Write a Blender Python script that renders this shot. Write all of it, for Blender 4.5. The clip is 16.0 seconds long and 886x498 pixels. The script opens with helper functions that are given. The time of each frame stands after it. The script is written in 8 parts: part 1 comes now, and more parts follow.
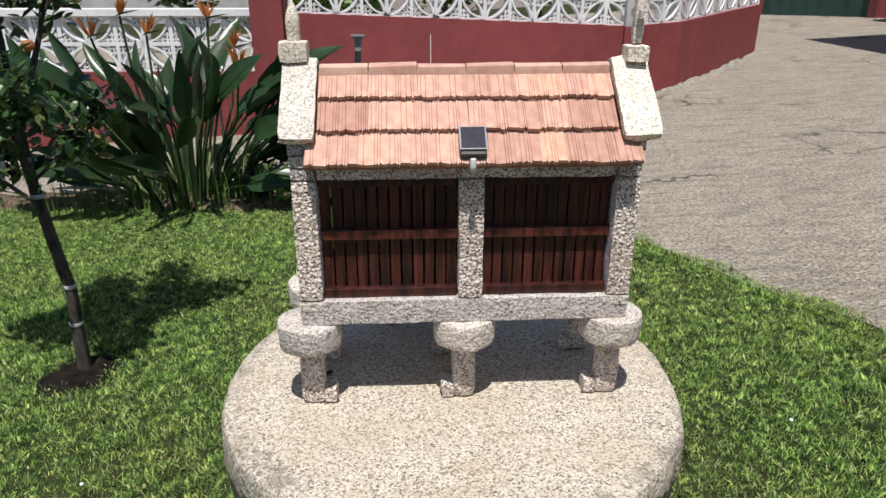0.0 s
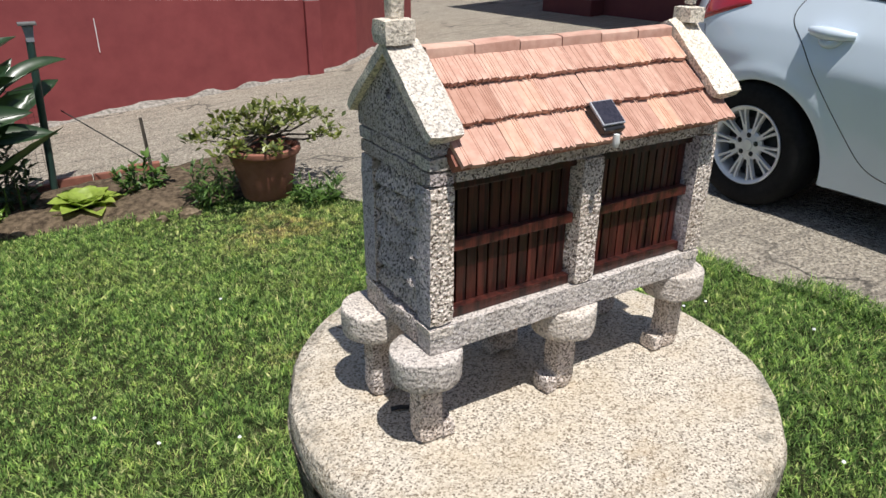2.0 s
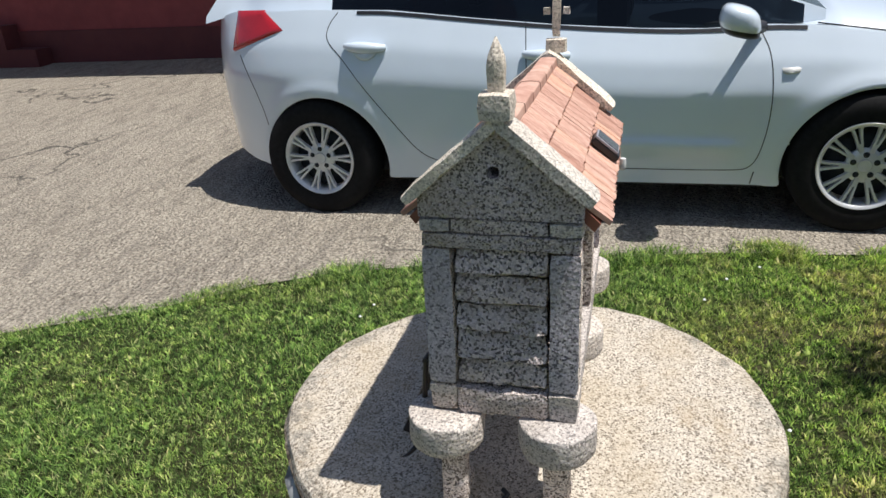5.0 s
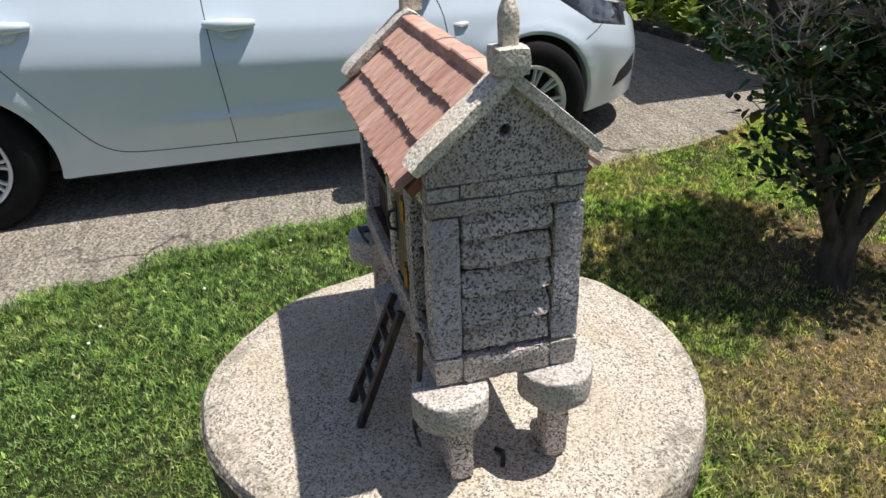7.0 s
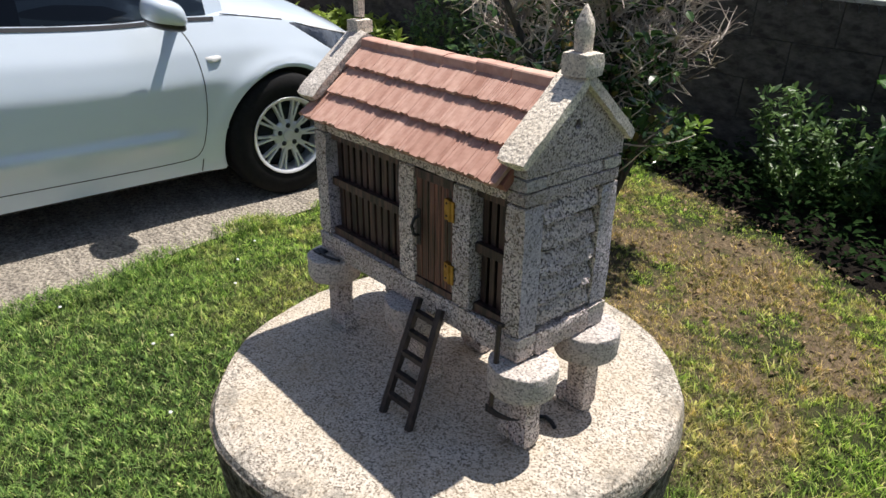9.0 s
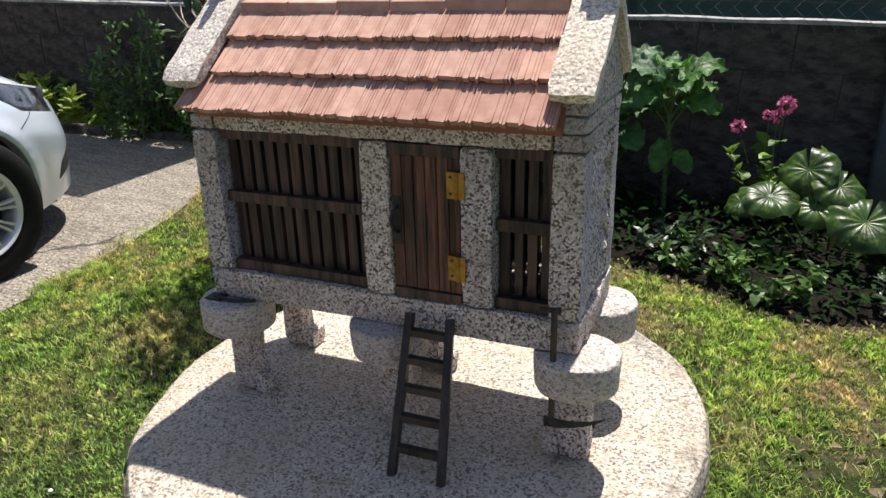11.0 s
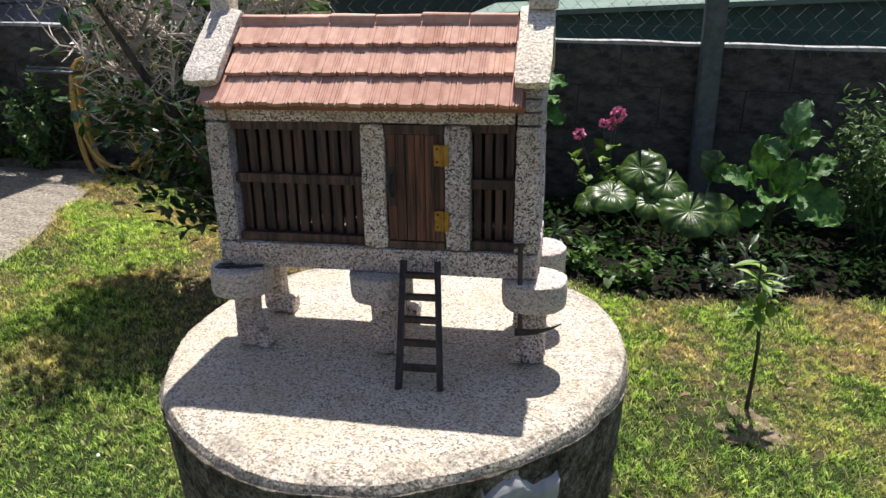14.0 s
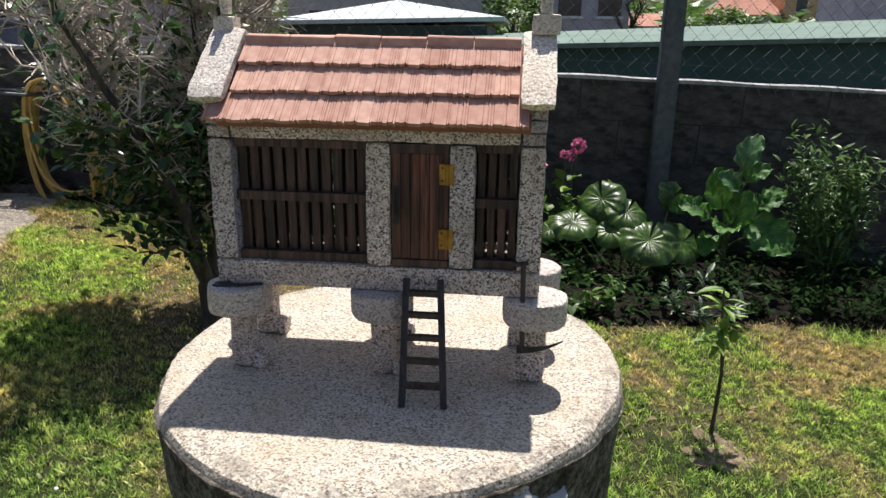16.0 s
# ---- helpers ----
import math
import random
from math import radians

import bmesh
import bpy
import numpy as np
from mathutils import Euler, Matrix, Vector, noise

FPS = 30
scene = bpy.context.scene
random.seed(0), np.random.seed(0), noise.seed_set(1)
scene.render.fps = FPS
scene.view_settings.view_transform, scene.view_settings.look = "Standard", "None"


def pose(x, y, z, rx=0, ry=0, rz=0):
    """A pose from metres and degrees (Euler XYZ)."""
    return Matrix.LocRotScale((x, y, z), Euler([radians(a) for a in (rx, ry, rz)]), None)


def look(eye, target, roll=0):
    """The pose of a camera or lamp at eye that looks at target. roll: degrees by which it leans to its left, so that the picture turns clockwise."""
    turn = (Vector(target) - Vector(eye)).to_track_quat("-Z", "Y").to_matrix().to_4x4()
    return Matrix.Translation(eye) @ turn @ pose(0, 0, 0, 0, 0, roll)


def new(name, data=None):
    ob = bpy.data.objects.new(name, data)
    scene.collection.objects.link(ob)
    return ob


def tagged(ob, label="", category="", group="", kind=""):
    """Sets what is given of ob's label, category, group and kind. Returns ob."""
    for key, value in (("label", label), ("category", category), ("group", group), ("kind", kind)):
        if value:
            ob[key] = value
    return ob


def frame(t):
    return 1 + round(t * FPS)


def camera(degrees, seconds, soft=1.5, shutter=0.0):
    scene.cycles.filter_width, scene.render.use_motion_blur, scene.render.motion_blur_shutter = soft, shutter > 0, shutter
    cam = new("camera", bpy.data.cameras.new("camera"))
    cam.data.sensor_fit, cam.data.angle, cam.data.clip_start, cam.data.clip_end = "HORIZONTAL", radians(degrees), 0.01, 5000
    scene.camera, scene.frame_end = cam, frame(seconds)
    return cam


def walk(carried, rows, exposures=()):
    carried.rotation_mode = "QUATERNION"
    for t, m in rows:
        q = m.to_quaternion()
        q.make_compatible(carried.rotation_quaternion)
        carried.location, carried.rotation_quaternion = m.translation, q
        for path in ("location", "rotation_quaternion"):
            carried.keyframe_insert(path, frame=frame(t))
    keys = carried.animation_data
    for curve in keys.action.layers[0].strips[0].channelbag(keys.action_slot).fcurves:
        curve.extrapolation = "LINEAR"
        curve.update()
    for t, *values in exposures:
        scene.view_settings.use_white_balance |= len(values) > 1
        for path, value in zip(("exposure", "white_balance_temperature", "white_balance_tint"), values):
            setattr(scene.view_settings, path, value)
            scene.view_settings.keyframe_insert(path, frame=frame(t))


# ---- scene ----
cam = camera(64.3, 16.0)
PATH = [
    (0, (0.001, 0.008, 1.47), (0.105, 1.851, 0.701), 0.1),
    (0.5, (-0.077, 0.083, 1.475), (0.177, 1.931, 0.753), -0.7),
    (1, (-0.181, 0.16, 1.474), (0.297, 1.969, 0.769), 1.0),
    (1.5, (-0.34, 0.209, 1.457), (0.4, 1.909, 0.707), -0.2),
    (2, (-0.468, 0.255, 1.453), (0.491, 1.806, 0.631), 0.4),
    (2.5, (-0.543, 0.38, 1.437), (0.518, 1.853, 0.598), -1.0),
    (3, (-0.589, 0.501, 1.45), (0.724, 1.734, 0.582), -0.9),
    (3.2, (-0.623, 0.534, 1.458), (0.839, 1.626, 0.64), -1.9),
    (5.3, (-0.754, 0.835, 1.496), (1.057, 1.123, 0.698), -2.5),
    (5.5, (-0.746, 0.878, 1.496), (1.078, 0.959, 0.678), -1.5),
    (6, (-0.722, 0.979, 1.499), (1.095, 0.802, 0.683), -0.2),
    (6.5, (-0.737, 1.042, 1.496), (1.066, 0.768, 0.676), -1.0),
    (7, (-0.716, 1.112, 1.494), (1.013, 0.67, 0.592), -2.1),
    (7.5, (-0.701, 1.206, 1.513), (1.002, 0.553, 0.693), -1.0),
    (8, (-0.708, 1.35, 1.517), (0.871, 0.453, 0.678), -1.6),
    (8.5, (-0.693, 1.458, 1.509), (0.765, 0.387, 0.656), -0.5),
    (9, (-0.601, 1.49, 1.489), (0.78, 0.304, 0.661), 0.5),
    (9.5, (-0.475, 1.486, 1.466), (0.833, 0.189, 0.686), -1.7),
    (10, (-0.398, 1.502, 1.436), (0.692, 0.026, 0.639), -0.9),
    (10.2, (-0.356, 1.521, 1.416), (0.646, -0.038, 0.663), -1.0),
    (12.3, (-0.224, 1.615, 1.345), (0.329, -0.179, 0.656), 0.3),
    (12.5, (-0.231, 1.637, 1.359), (0.308, -0.184, 0.731), 0.6),
    (13, (-0.268, 1.655, 1.365), (0.343, -0.145, 0.742), 0.6),
    (13.5, (-0.264, 1.727, 1.376), (0.284, -0.095, 0.759), -0.6),
    (14, (-0.169, 1.805, 1.362), (0.173, -0.05, 0.697), -0.8),
    (14.5, (-0.126, 1.837, 1.35), (0.15, -0.028, 0.684), 0.4),
    (15, (-0.111, 1.822, 1.332), (0.126, -0.039, 0.637), 0.5),
    (15.5, (-0.111, 1.823, 1.339), (0.124, -0.06, 0.708), 0.3),
    (16, (-0.108, 1.827, 1.35), (0.106, -0.074, 0.767), 0.7),
]
EXPOSURES = [(0, 0.08, 6450, 11), (1.5, 0.15, 6450, 11), (3, 0.04, 6450, 11), (5.5, 0.12, 6450, 11), (8.5, 0.31, 6550, 13), (10, 0.43, 6600, 14), (12.5, 0.54, 6600, 14), (14.5, 0.56, 6550, 14), (16, 0.45, 6550, 14)]
walk(cam, [(t, look(eye, target, roll)) for t, eye, target, roll in PATH], EXPOSURES)

# ---- world, sun and exposure ----
SUN_DIR = Vector((-0.03, -0.375, 1.0)).normalized()
world = bpy.data.worlds.new("sky_world")
scene.world = world
world.use_nodes = True
wn = world.node_tree.nodes
wn.clear()
sky = wn.new("ShaderNodeTexSky")
sky.sky_type = "NISHITA"
sky.sun_disc = False
sky.sun_elevation = math.asin(SUN_DIR.z)
sky.sun_rotation = math.atan2(SUN_DIR.x, SUN_DIR.y)
bg = wn.new("ShaderNodeBackground")
bg.inputs[1].default_value = 0.082
wo = wn.new("ShaderNodeOutputWorld")
world.node_tree.links.new(sky.outputs[0], bg.inputs[0])
world.node_tree.links.new(bg.outputs[0], wo.inputs[0])
sun = new("sun", bpy.data.lights.new("sun", "SUN"))
sun.data.energy, sun.data.angle, sun.data.color = 5.0, radians(0.53), (1.0, 0.965, 0.91)
sun.matrix_world = look(SUN_DIR * 30, (0, 0, 0))


def gz(x, y):
    """Height of the ground."""
    return 0.032 + 0.055 * min(max(x, -6), 10) - 0.012 * min(max(y, -7), 18)


# ---- materials ----
class Nodes:
    """Short hand for node trees."""

    def __init__(self, name):
        self.m = bpy.data.materials.new(name)
        self.m.use_nodes = True
        self.t = self.m.node_tree
        self.b = self.t.nodes["Principled BSDF"]
        self.out = self.t.nodes["Material Output"]
        self.co = self.t.nodes.new("ShaderNodeTexCoord").outputs["Object"]

    def link(self, a, b):
        self.t.links.new(a, b)

    def noise(self, scale, detail=3.0, rough=0.55, stretch=None, co=None):
        n = self.t.nodes.new("ShaderNodeTexNoise")
        n.inputs["Scale"].default_value, n.inputs["Detail"].default_value, n.inputs["Roughness"].default_value = scale, detail, rough
        src = co or self.co
        if stretch:
            mp = self.t.nodes.new("ShaderNodeMapping")
            mp.inputs["Scale"].default_value = stretch
            self.link(src, mp.inputs[0])
            src = mp.outputs[0]
        self.link(src, n.inputs["Vector"])
        return n.outputs["Fac"]

    def voronoi(self, scale, feature="F1", out="Distance"):
        n = self.t.nodes.new("ShaderNodeTexVoronoi")
        n.feature = feature
        n.inputs["Scale"].default_value = scale
        self.link(self.co, n.inputs["Vector"])
        return n.outputs[out]

    def ramp(self, fac, stops):
        n = self.t.nodes.new("ShaderNodeValToRGB")
        el = n.color_ramp.elements
        while len(el) < len(stops):
            el.new(0.5)
        for e, (p, c) in zip(el, stops):
            e.position = p
            e.color = (*c, 1) if len(c) == 3 else c
        self.link(fac, n.inputs[0])
        return n.outputs[0]

    def mix(self, fac, a, b, mode="MIX"):
        n = self.t.nodes.new("ShaderNodeMix")
        n.data_type, n.blend_type = "RGBA", mode
        for s, v in ((n.inputs[0], fac), (n.inputs[6], a), (n.inputs[7], b)):
            if isinstance(v, (int, float)):
                s.default_value = v
            elif isinstance(v, tuple):
                s.default_value = (*v, 1)
            else:
                self.link(v, s)
        return n.outputs[2]

    def math(self, op, a, b=0.0):
        n = self.t.nodes.new("ShaderNodeMath")
        n.operation = op
        for s, v in ((n.inputs[0], a), (n.inputs[1], b)):
            if isinstance(v, (int, float)):
                s.default_value = v
            else:
                self.link(v, s)
        return n.outputs[0]

    def rand(self):
        return self.t.nodes.new("ShaderNodeObjectInfo").outputs["Random"]

    def island(self):
        return self.t.nodes.new("ShaderNodeNewGeometry").outputs["Random Per Island"]

    def color(self, c):
        if isinstance(c, tuple):
            self.b.inputs["Base Color"].default_value = (*c, 1)
        else:
            self.link(c, self.b.inputs["Base Color"])

    def set(self, rough=0.6, metal=0.0, spec=0.5, coat=0.0, trans=0.0, ior=1.5, sub=0.0):
        i = self.b.inputs
        i["Roughness"].default_value, i["Metallic"].default_value, i["Specular IOR Level"].default_value = rough, metal, spec
        i["Coat Weight"].default_value, i["Transmission Weight"].default_value, i["IOR"].default_value = coat, trans, ior

    def bump(self, height, strength=0.4, dist=0.002):
        n = self.t.nodes.new("ShaderNodeBump")
        n.inputs["Strength"].default_value, n.inputs["Distance"].default_value = strength, dist
        self.link(height, n.inputs["Height"])
        self.link(n.outputs[0], self.b.inputs["Normal"])

    def leafy(self, amount=0.35):
        """Thin leaves let some light through."""
        tr = self.t.nodes.new("ShaderNodeBsdfTranslucent")
        mx = self.t.nodes.new("ShaderNodeMixShader")
        mx.inputs[0].default_value = amount
        src = self.b.inputs["Base Color"]
        if src.is_linked:
            self.link(src.links[0].from_socket, tr.inputs[0])
        else:
            tr.inputs[0].default_value = src.default_value
        self.link(self.b.outputs[0], mx.inputs[1])
        self.link(tr.outputs[0], mx.inputs[2])
        self.link(mx.outputs[0], self.out.inputs[0])


def granite(name, dark, mid, light, fleck=0.40, scale=210.0, stain=None, bump=0.5, lichen=None, pits=0.5):
    n = Nodes(name)
    sep = n.t.nodes.new("ShaderNodeSeparateColor")
    n.link(n.voronoi(scale, "F1", "Color"), sep.inputs[0])
    f = n.math("ADD", n.math("MULTIPLY", sep.outputs[0], 0.5), n.math("MULTIPLY", n.noise(scale * 0.75, 5, 0.74), 0.5))
    col = n.ramp(f, [(fleck - 0.03, dark), (fleck + 0.035, mid), (0.60, light), (0.74, tuple(min(1, c * 1.15) for c in light))])
    fine = n.ramp(n.noise(scale * 2.6, 3, 0.6), [(0.36, (0.80, 0.79, 0.78)), (0.64, (1.14, 1.13, 1.12))])
    col = n.mix(1.0, col, fine, "MULTIPLY")
    big = n.noise(14, 4, 0.6)
    col = n.mix(n.ramp(big, [(0.42, (0, 0, 0)), (0.72, (1, 1, 1))]), col, n.mix(0.5, col, stain or tuple(c * 0.6 for c in mid)))
    tint = n.ramp(n.rand(), [(0.0, (0.86, 0.85, 0.86)), (1.0, (1.08, 1.04, 0.98))])
    col = n.mix(1.0, col, tint, "MULTIPLY")
    if lichen:
        # grey lichen grows in blots towards the rim
        away = n.t.nodes.new("ShaderNodeVectorMath")
        away.operation = "DISTANCE"
        n.link(n.co, away.inputs[0])
        away.inputs[1].default_value = (lichen[0], lichen[1], 0.902)
        edge = n.math("MULTIPLY", n.math("SUBTRACT", away.outputs["Value"], lichen[2]), 6.0)
        blot = n.math("ADD", n.noise(22, 9, 0.85), n.math("MINIMUM", edge, 0.21))
        col = n.mix(n.ramp(blot, [(0.68, (0, 0, 0)), (0.78, (0.65, 0.65, 0.65))]), col, n.ramp(n.noise(170, 3), [(0.4, (0.06, 0.055, 0.045)), (0.6, (0.30, 0.285, 0.24))]))
        rust = n.math("MULTIPLY", n.ramp(n.noise(9, 5, 0.7), [(0.56, (0, 0, 0)), (0.70, (1, 1, 1))]), 0.42)
        col = n.mix(rust, col, (0.40, 0.29, 0.16))
    n.color(col)
    n.set(0.85, spec=0.3)
    h = n.math("ADD", n.noise(scale * 0.32, 4, 0.7), n.math("MULTIPLY", n.noise(40, 2), 1.2))
    h = n.math("ADD", h, n.math("MULTIPLY", n.voronoi(scale * 0.42), pits))
    n.bump(h, bump, 0.0034)
    return n.m


def simple(name, c1, c2, scale=20.0, rough=0.6, bump=0.2, dist=0.002, metal=0.0, coat=0.0, spec=0.5, stretch=None, detail=4.0, lo=0.35, hi=0.65):
    n = Nodes(name)
    f = n.noise(scale, detail, 0.6, stretch)
    col = n.ramp(f, [(lo, c1), (hi, c2)])
    big = n.ramp(n.noise(scale * 0.12, 3, 0.6), [(0.3, (0.85, 0.85, 0.85)), (0.7, (1.08, 1.08, 1.08))])
    n.color(n.mix(1.0, col, big, "MULTIPLY"))
    n.set(rough, metal, spec, coat)
    if bump:
        n.bump(n.noise(scale * 2.5, 4, 0.65, stretch), bump, dist)
    return n.m


def leaf_mat(name, c1, c2, rough=0.45, through_light=0.3, spec=0.5, dry=None):
    n = Nodes(name)
    col = n.ramp(n.island(), [(0.0, c1), (0.8 if dry else 1.0, c2)] + ([(1.0, dry)] if dry else []))
    shade = n.ramp(n.noise(40, 3), [(0.3, (0.8, 0.8, 0.8)), (0.7, (1.12, 1.12, 1.12))])
    n.color(n.mix(1.0, col, shade, "MULTIPLY"))
    n.set(rough, spec=spec)
    n.leafy(through_light)
    return n.m


def wood(name, c1, c2, grain=(90.0, 90.0, 8.0), rough=0.5, coat=0.0):
    n = Nodes(name)
    f = n.noise(1.0, 5, 0.65, grain)
    col = n.ramp(f, [(0.40, c1), (0.61, c2)])
    tint = n.ramp(n.rand(), [(0.0, (0.62, 0.62, 0.62)), (1.0, (1.25, 1.2, 1.15))])
    n.color(n.mix(1.0, col, tint, "MULTIPLY"))
    n.set(rough, coat=coat)
    n.bump(n.noise(2.2, 4, 0.7, grain), 0.35, 0.0012)
    return n.m


M = {}
M["granite"] = granite("granite_grey", (0.130, 0.100, 0.080), (0.52, 0.462, 0.42), (0.87, 0.80, 0.745), 0.36, 520, (0.40, 0.32, 0.23), 0.85, pits=0.9)
M["granite_fine"] = granite("granite_fine", (0.25, 0.235, 0.228), (0.50, 0.47, 0.445), (0.68, 0.64, 0.605), 0.345, 480, (0.44, 0.39, 0.33), 0.9)
M["granite_slab"] = granite("granite_slab", (0.36, 0.335, 0.30), (0.63, 0.588, 0.51), (0.83, 0.785, 0.70), 0.345, 520, (0.50, 0.44, 0.35), 0.45)
M["granite_dark"] = granite("granite_speckled", (0.150, 0.128, 0.125), (0.47, 0.415, 0.40), (0.72, 0.65, 0.63), 0.35, 560, (0.34, 0.28, 0.21), 0.9, pits=0.8)
M["granite_panel"] = granite("granite_panel", (0.105, 0.090, 0.088), (0.49, 0.432, 0.425), (0.76, 0.685, 0.67), 0.365, 430, (0.41, 0.34, 0.29), 1.0, pits=0.9)
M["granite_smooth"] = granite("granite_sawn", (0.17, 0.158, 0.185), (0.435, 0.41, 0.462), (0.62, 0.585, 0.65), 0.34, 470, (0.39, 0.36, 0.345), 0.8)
M["granite_table"] = granite("granite_tabletop", (0.165, 0.140, 0.112), (0.43, 0.395, 0.335), (0.65, 0.605, 0.525), 0.338, 450, (0.46, 0.38, 0.26), 0.9, (0.072, 0.899, 0.275))


def lichen_concrete():
    n = Nodes("lichen_concrete")
    col = n.ramp(n.noise(26, 8, 0.78), [(0.34, (0.050, 0.042, 0.033)), (0.45, (0.19, 0.165, 0.135)), (0.56, (0.37, 0.34, 0.295)), (0.70, (0.56, 0.53, 0.48))])
    spots = n.ramp(n.noise(130, 5, 0.8), [(0.40, (0.38, 0.36, 0.33)), (0.52, (1.0, 1.0, 1.0)), (0.66, (1.7, 1.64, 1.55))])
    runs = n.ramp(n.noise(1.0, 5, 0.65, (34, 34, 7)), [(0.36, (0.72, 0.70, 0.67)), (0.55, (1.05, 1.04, 1.0)), (0.7, (1.25, 1.22, 1.17))])
    n.color(n.mix(1.0, n.mix(1.0, col, spots, "MULTIPLY"), runs, "MULTIPLY"))
    n.set(0.95, spec=0.15)
    n.bump(n.math("ADD", n.noise(40, 8, 0.75), n.math("MULTIPLY", n.voronoi(55), 0.5)), 1.0, 0.03)
    return n.m


M["concrete_mossy"] = lichen_concrete()
M["cement"] = simple("pale_cement", (0.33, 0.335, 0.33), (0.50, 0.505, 0.50), 24, 0.9, 0.3)
M["wood_red"] = wood("red_varnished_wood", (0.016, 0.005, 0.0045), (0.095, 0.024, 0.017), (130, 130, 8), 0.38, 0.15)
M["wood_brown"] = wood("dark_brown_wood", (0.011, 0.007, 0.006), (0.105, 0.058, 0.045), (140, 140, 9), 0.5)
M["wood_black"] = wood("blackened_wood", (0.010, 0.008, 0.007), (0.05, 0.037, 0.03), (120, 120, 12), 0.5)
M["wood_door"] = wood("door_wood", (0.014, 0.006, 0.005), (0.19, 0.070, 0.047), (150, 150, 9), 0.45)
M["brass"] = simple("old_brass", (0.30, 0.165, 0.035), (0.46, 0.28, 0.065), 120, 0.45, 0.1, 0.0005, metal=0.85)
M["iron"] = simple("dark_iron", (0.02, 0.02, 0.022), (0.06, 0.055, 0.05), 80, 0.55, 0.3, 0.0006, metal=0.4)
M["black_plastic"] = simple("black_plastic", (0.012, 0.012, 0.014), (0.02, 0.02, 0.022), 60, 0.4, 0.0)
M["grey_plastic"] = simple("grey_plastic", (0.25, 0.26, 0.29), (0.32, 0.33, 0.36), 60, 0.45, 0.0)
M["solar_cell"] = simple("solar_cell", (0.026, 0.024, 0.034), (0.042, 0.038, 0.05), 200, 0.18, 0.0, coat=0.5)
M["white_plastic"] = simple("white_plastic", (0.7, 0.7, 0.68), (0.78, 0.78, 0.76), 60, 0.3, 0.0)


def tile_material():
    n = Nodes("terracotta_tile")
    col = n.ramp(n.noise(60, 4, 0.6), [(0.3, (0.47, 0.268, 0.206)), (0.7, (0.635, 0.412, 0.330))])
    col = n.mix(n.ramp(n.noise(22, 3), [(0.5, (0, 0, 0)), (0.8, (0.6, 0.6, 0.6))]), col, (0.67, 0.485, 0.395))
    tint = n.ramp(n.rand(), [(0.0, (0.78, 0.70, 0.66)), (0.4, (0.98, 0.96, 0.95)), (0.75, (1.05, 1.06, 1.04)), (1.0, (1.14, 1.08, 0.96))])
    n.color(n.mix(1.0, col, tint, "MULTIPLY"))
    n.set(0.88, spec=0.25)
    n.bump(n.noise(300, 3), 0.25, 0.0008)
    return n.m


M["tile"] = tile_material()


def drive_material():
    n = Nodes("worn_concrete_drive")
    chips = n.voronoi(70, "F1", "Color")
    sep = n.t.nodes.new("ShaderNodeSeparateColor")
    n.link(chips, sep.inputs[0])
    col = n.ramp(sep.outputs[0], [(0.0, (0.232, 0.203, 0.165)), (0.45, (0.366, 0.327, 0.271)), (1.0, (0.453, 0.411, 0.345))])
    patch = n.noise(1.3, 5, 0.6)
    col = n.mix(n.ramp(patch, [(0.36, (0, 0, 0)), (0.58, (0.9, 0.9, 0.9))]), col, n.ramp(n.noise(60, 4), [(0.3, (0.328, 0.291, 0.241)), (0.7, (0.453, 0.411, 0.345))]))
    streak = n.noise(1.0, 4, 0.6, (3.0, 14.0, 1.0))
    col = n.mix(n.ramp(streak, [(0.46, (0, 0, 0)), (0.70, (0.65, 0.65, 0.65))]), col, (0.20, 0.18, 0.155))
    grit = n.ramp(n.noise(60, 5, 0.8), [(0.37, (0.45, 0.44, 0.42)), (0.50, (1.04, 1.03, 1.0)), (0.64, (1.36, 1.34, 1.30))])
    col = n.mix(1.0, col, grit, "MULTIPLY")
    # a few wandering cracks
    wob = n.t.nodes.new("ShaderNodeTexNoise")
    wob.inputs["Scale"].default_value, wob.inputs["Detail"].default_value = 2.2, 5.0
    n.link(n.co, wob.inputs["Vector"])
    add = n.t.nodes.new("ShaderNodeVectorMath")
    add.operation = "ADD"
    n.link(n.co, add.inputs[0])
    n.link(wob.outputs["Color"], add.inputs[1])
    straight = n.co
    n.co = add.outputs[0]
    crack = n.ramp(n.voronoi(0.55, "DISTANCE_TO_EDGE"), [(0.0, (1, 1, 1)), (0.006, (1, 1, 1)), (0.012, (0, 0, 0))])
    n.co = straight
    crack = n.math("MULTIPLY", crack, n.ramp(n.noise(0.9, 2), [(0.48, (0, 0, 0)), (0.56, (0.8, 0.8, 0.8))]))
    n.color(n.mix(crack, col, (0.06, 0.055, 0.05)))
    n.set(0.92, spec=0.25)
    n.bump(n.math("ADD", n.math("MULTIPLY", n.voronoi(60), 1.0), n.math("MULTIPLY", n.noise(14, 6, 0.7), 2.4)), 0.95, 0.019)
    return n.m


M["drive"] = drive_material()
M["soil"] = simple("dark_soil", (0.055, 0.04, 0.027), (0.20, 0.15, 0.10), 26, 0.97, 1.0, 0.02, spec=0.15)
# near-black copy of the soil: shade from wall and plants is in its colour
M["soil_shade"] = simple("shade_toned_soil", (0.006, 0.0048, 0.0036), (0.022, 0.017, 0.012), 26, 0.97, 1.0, 0.02, spec=0.15)
M["soil_dry"] = simple("dry_earth", (0.10, 0.074, 0.047), (0.28, 0.215, 0.145), 30, 0.97, 0.8, 0.012, spec=0.15)


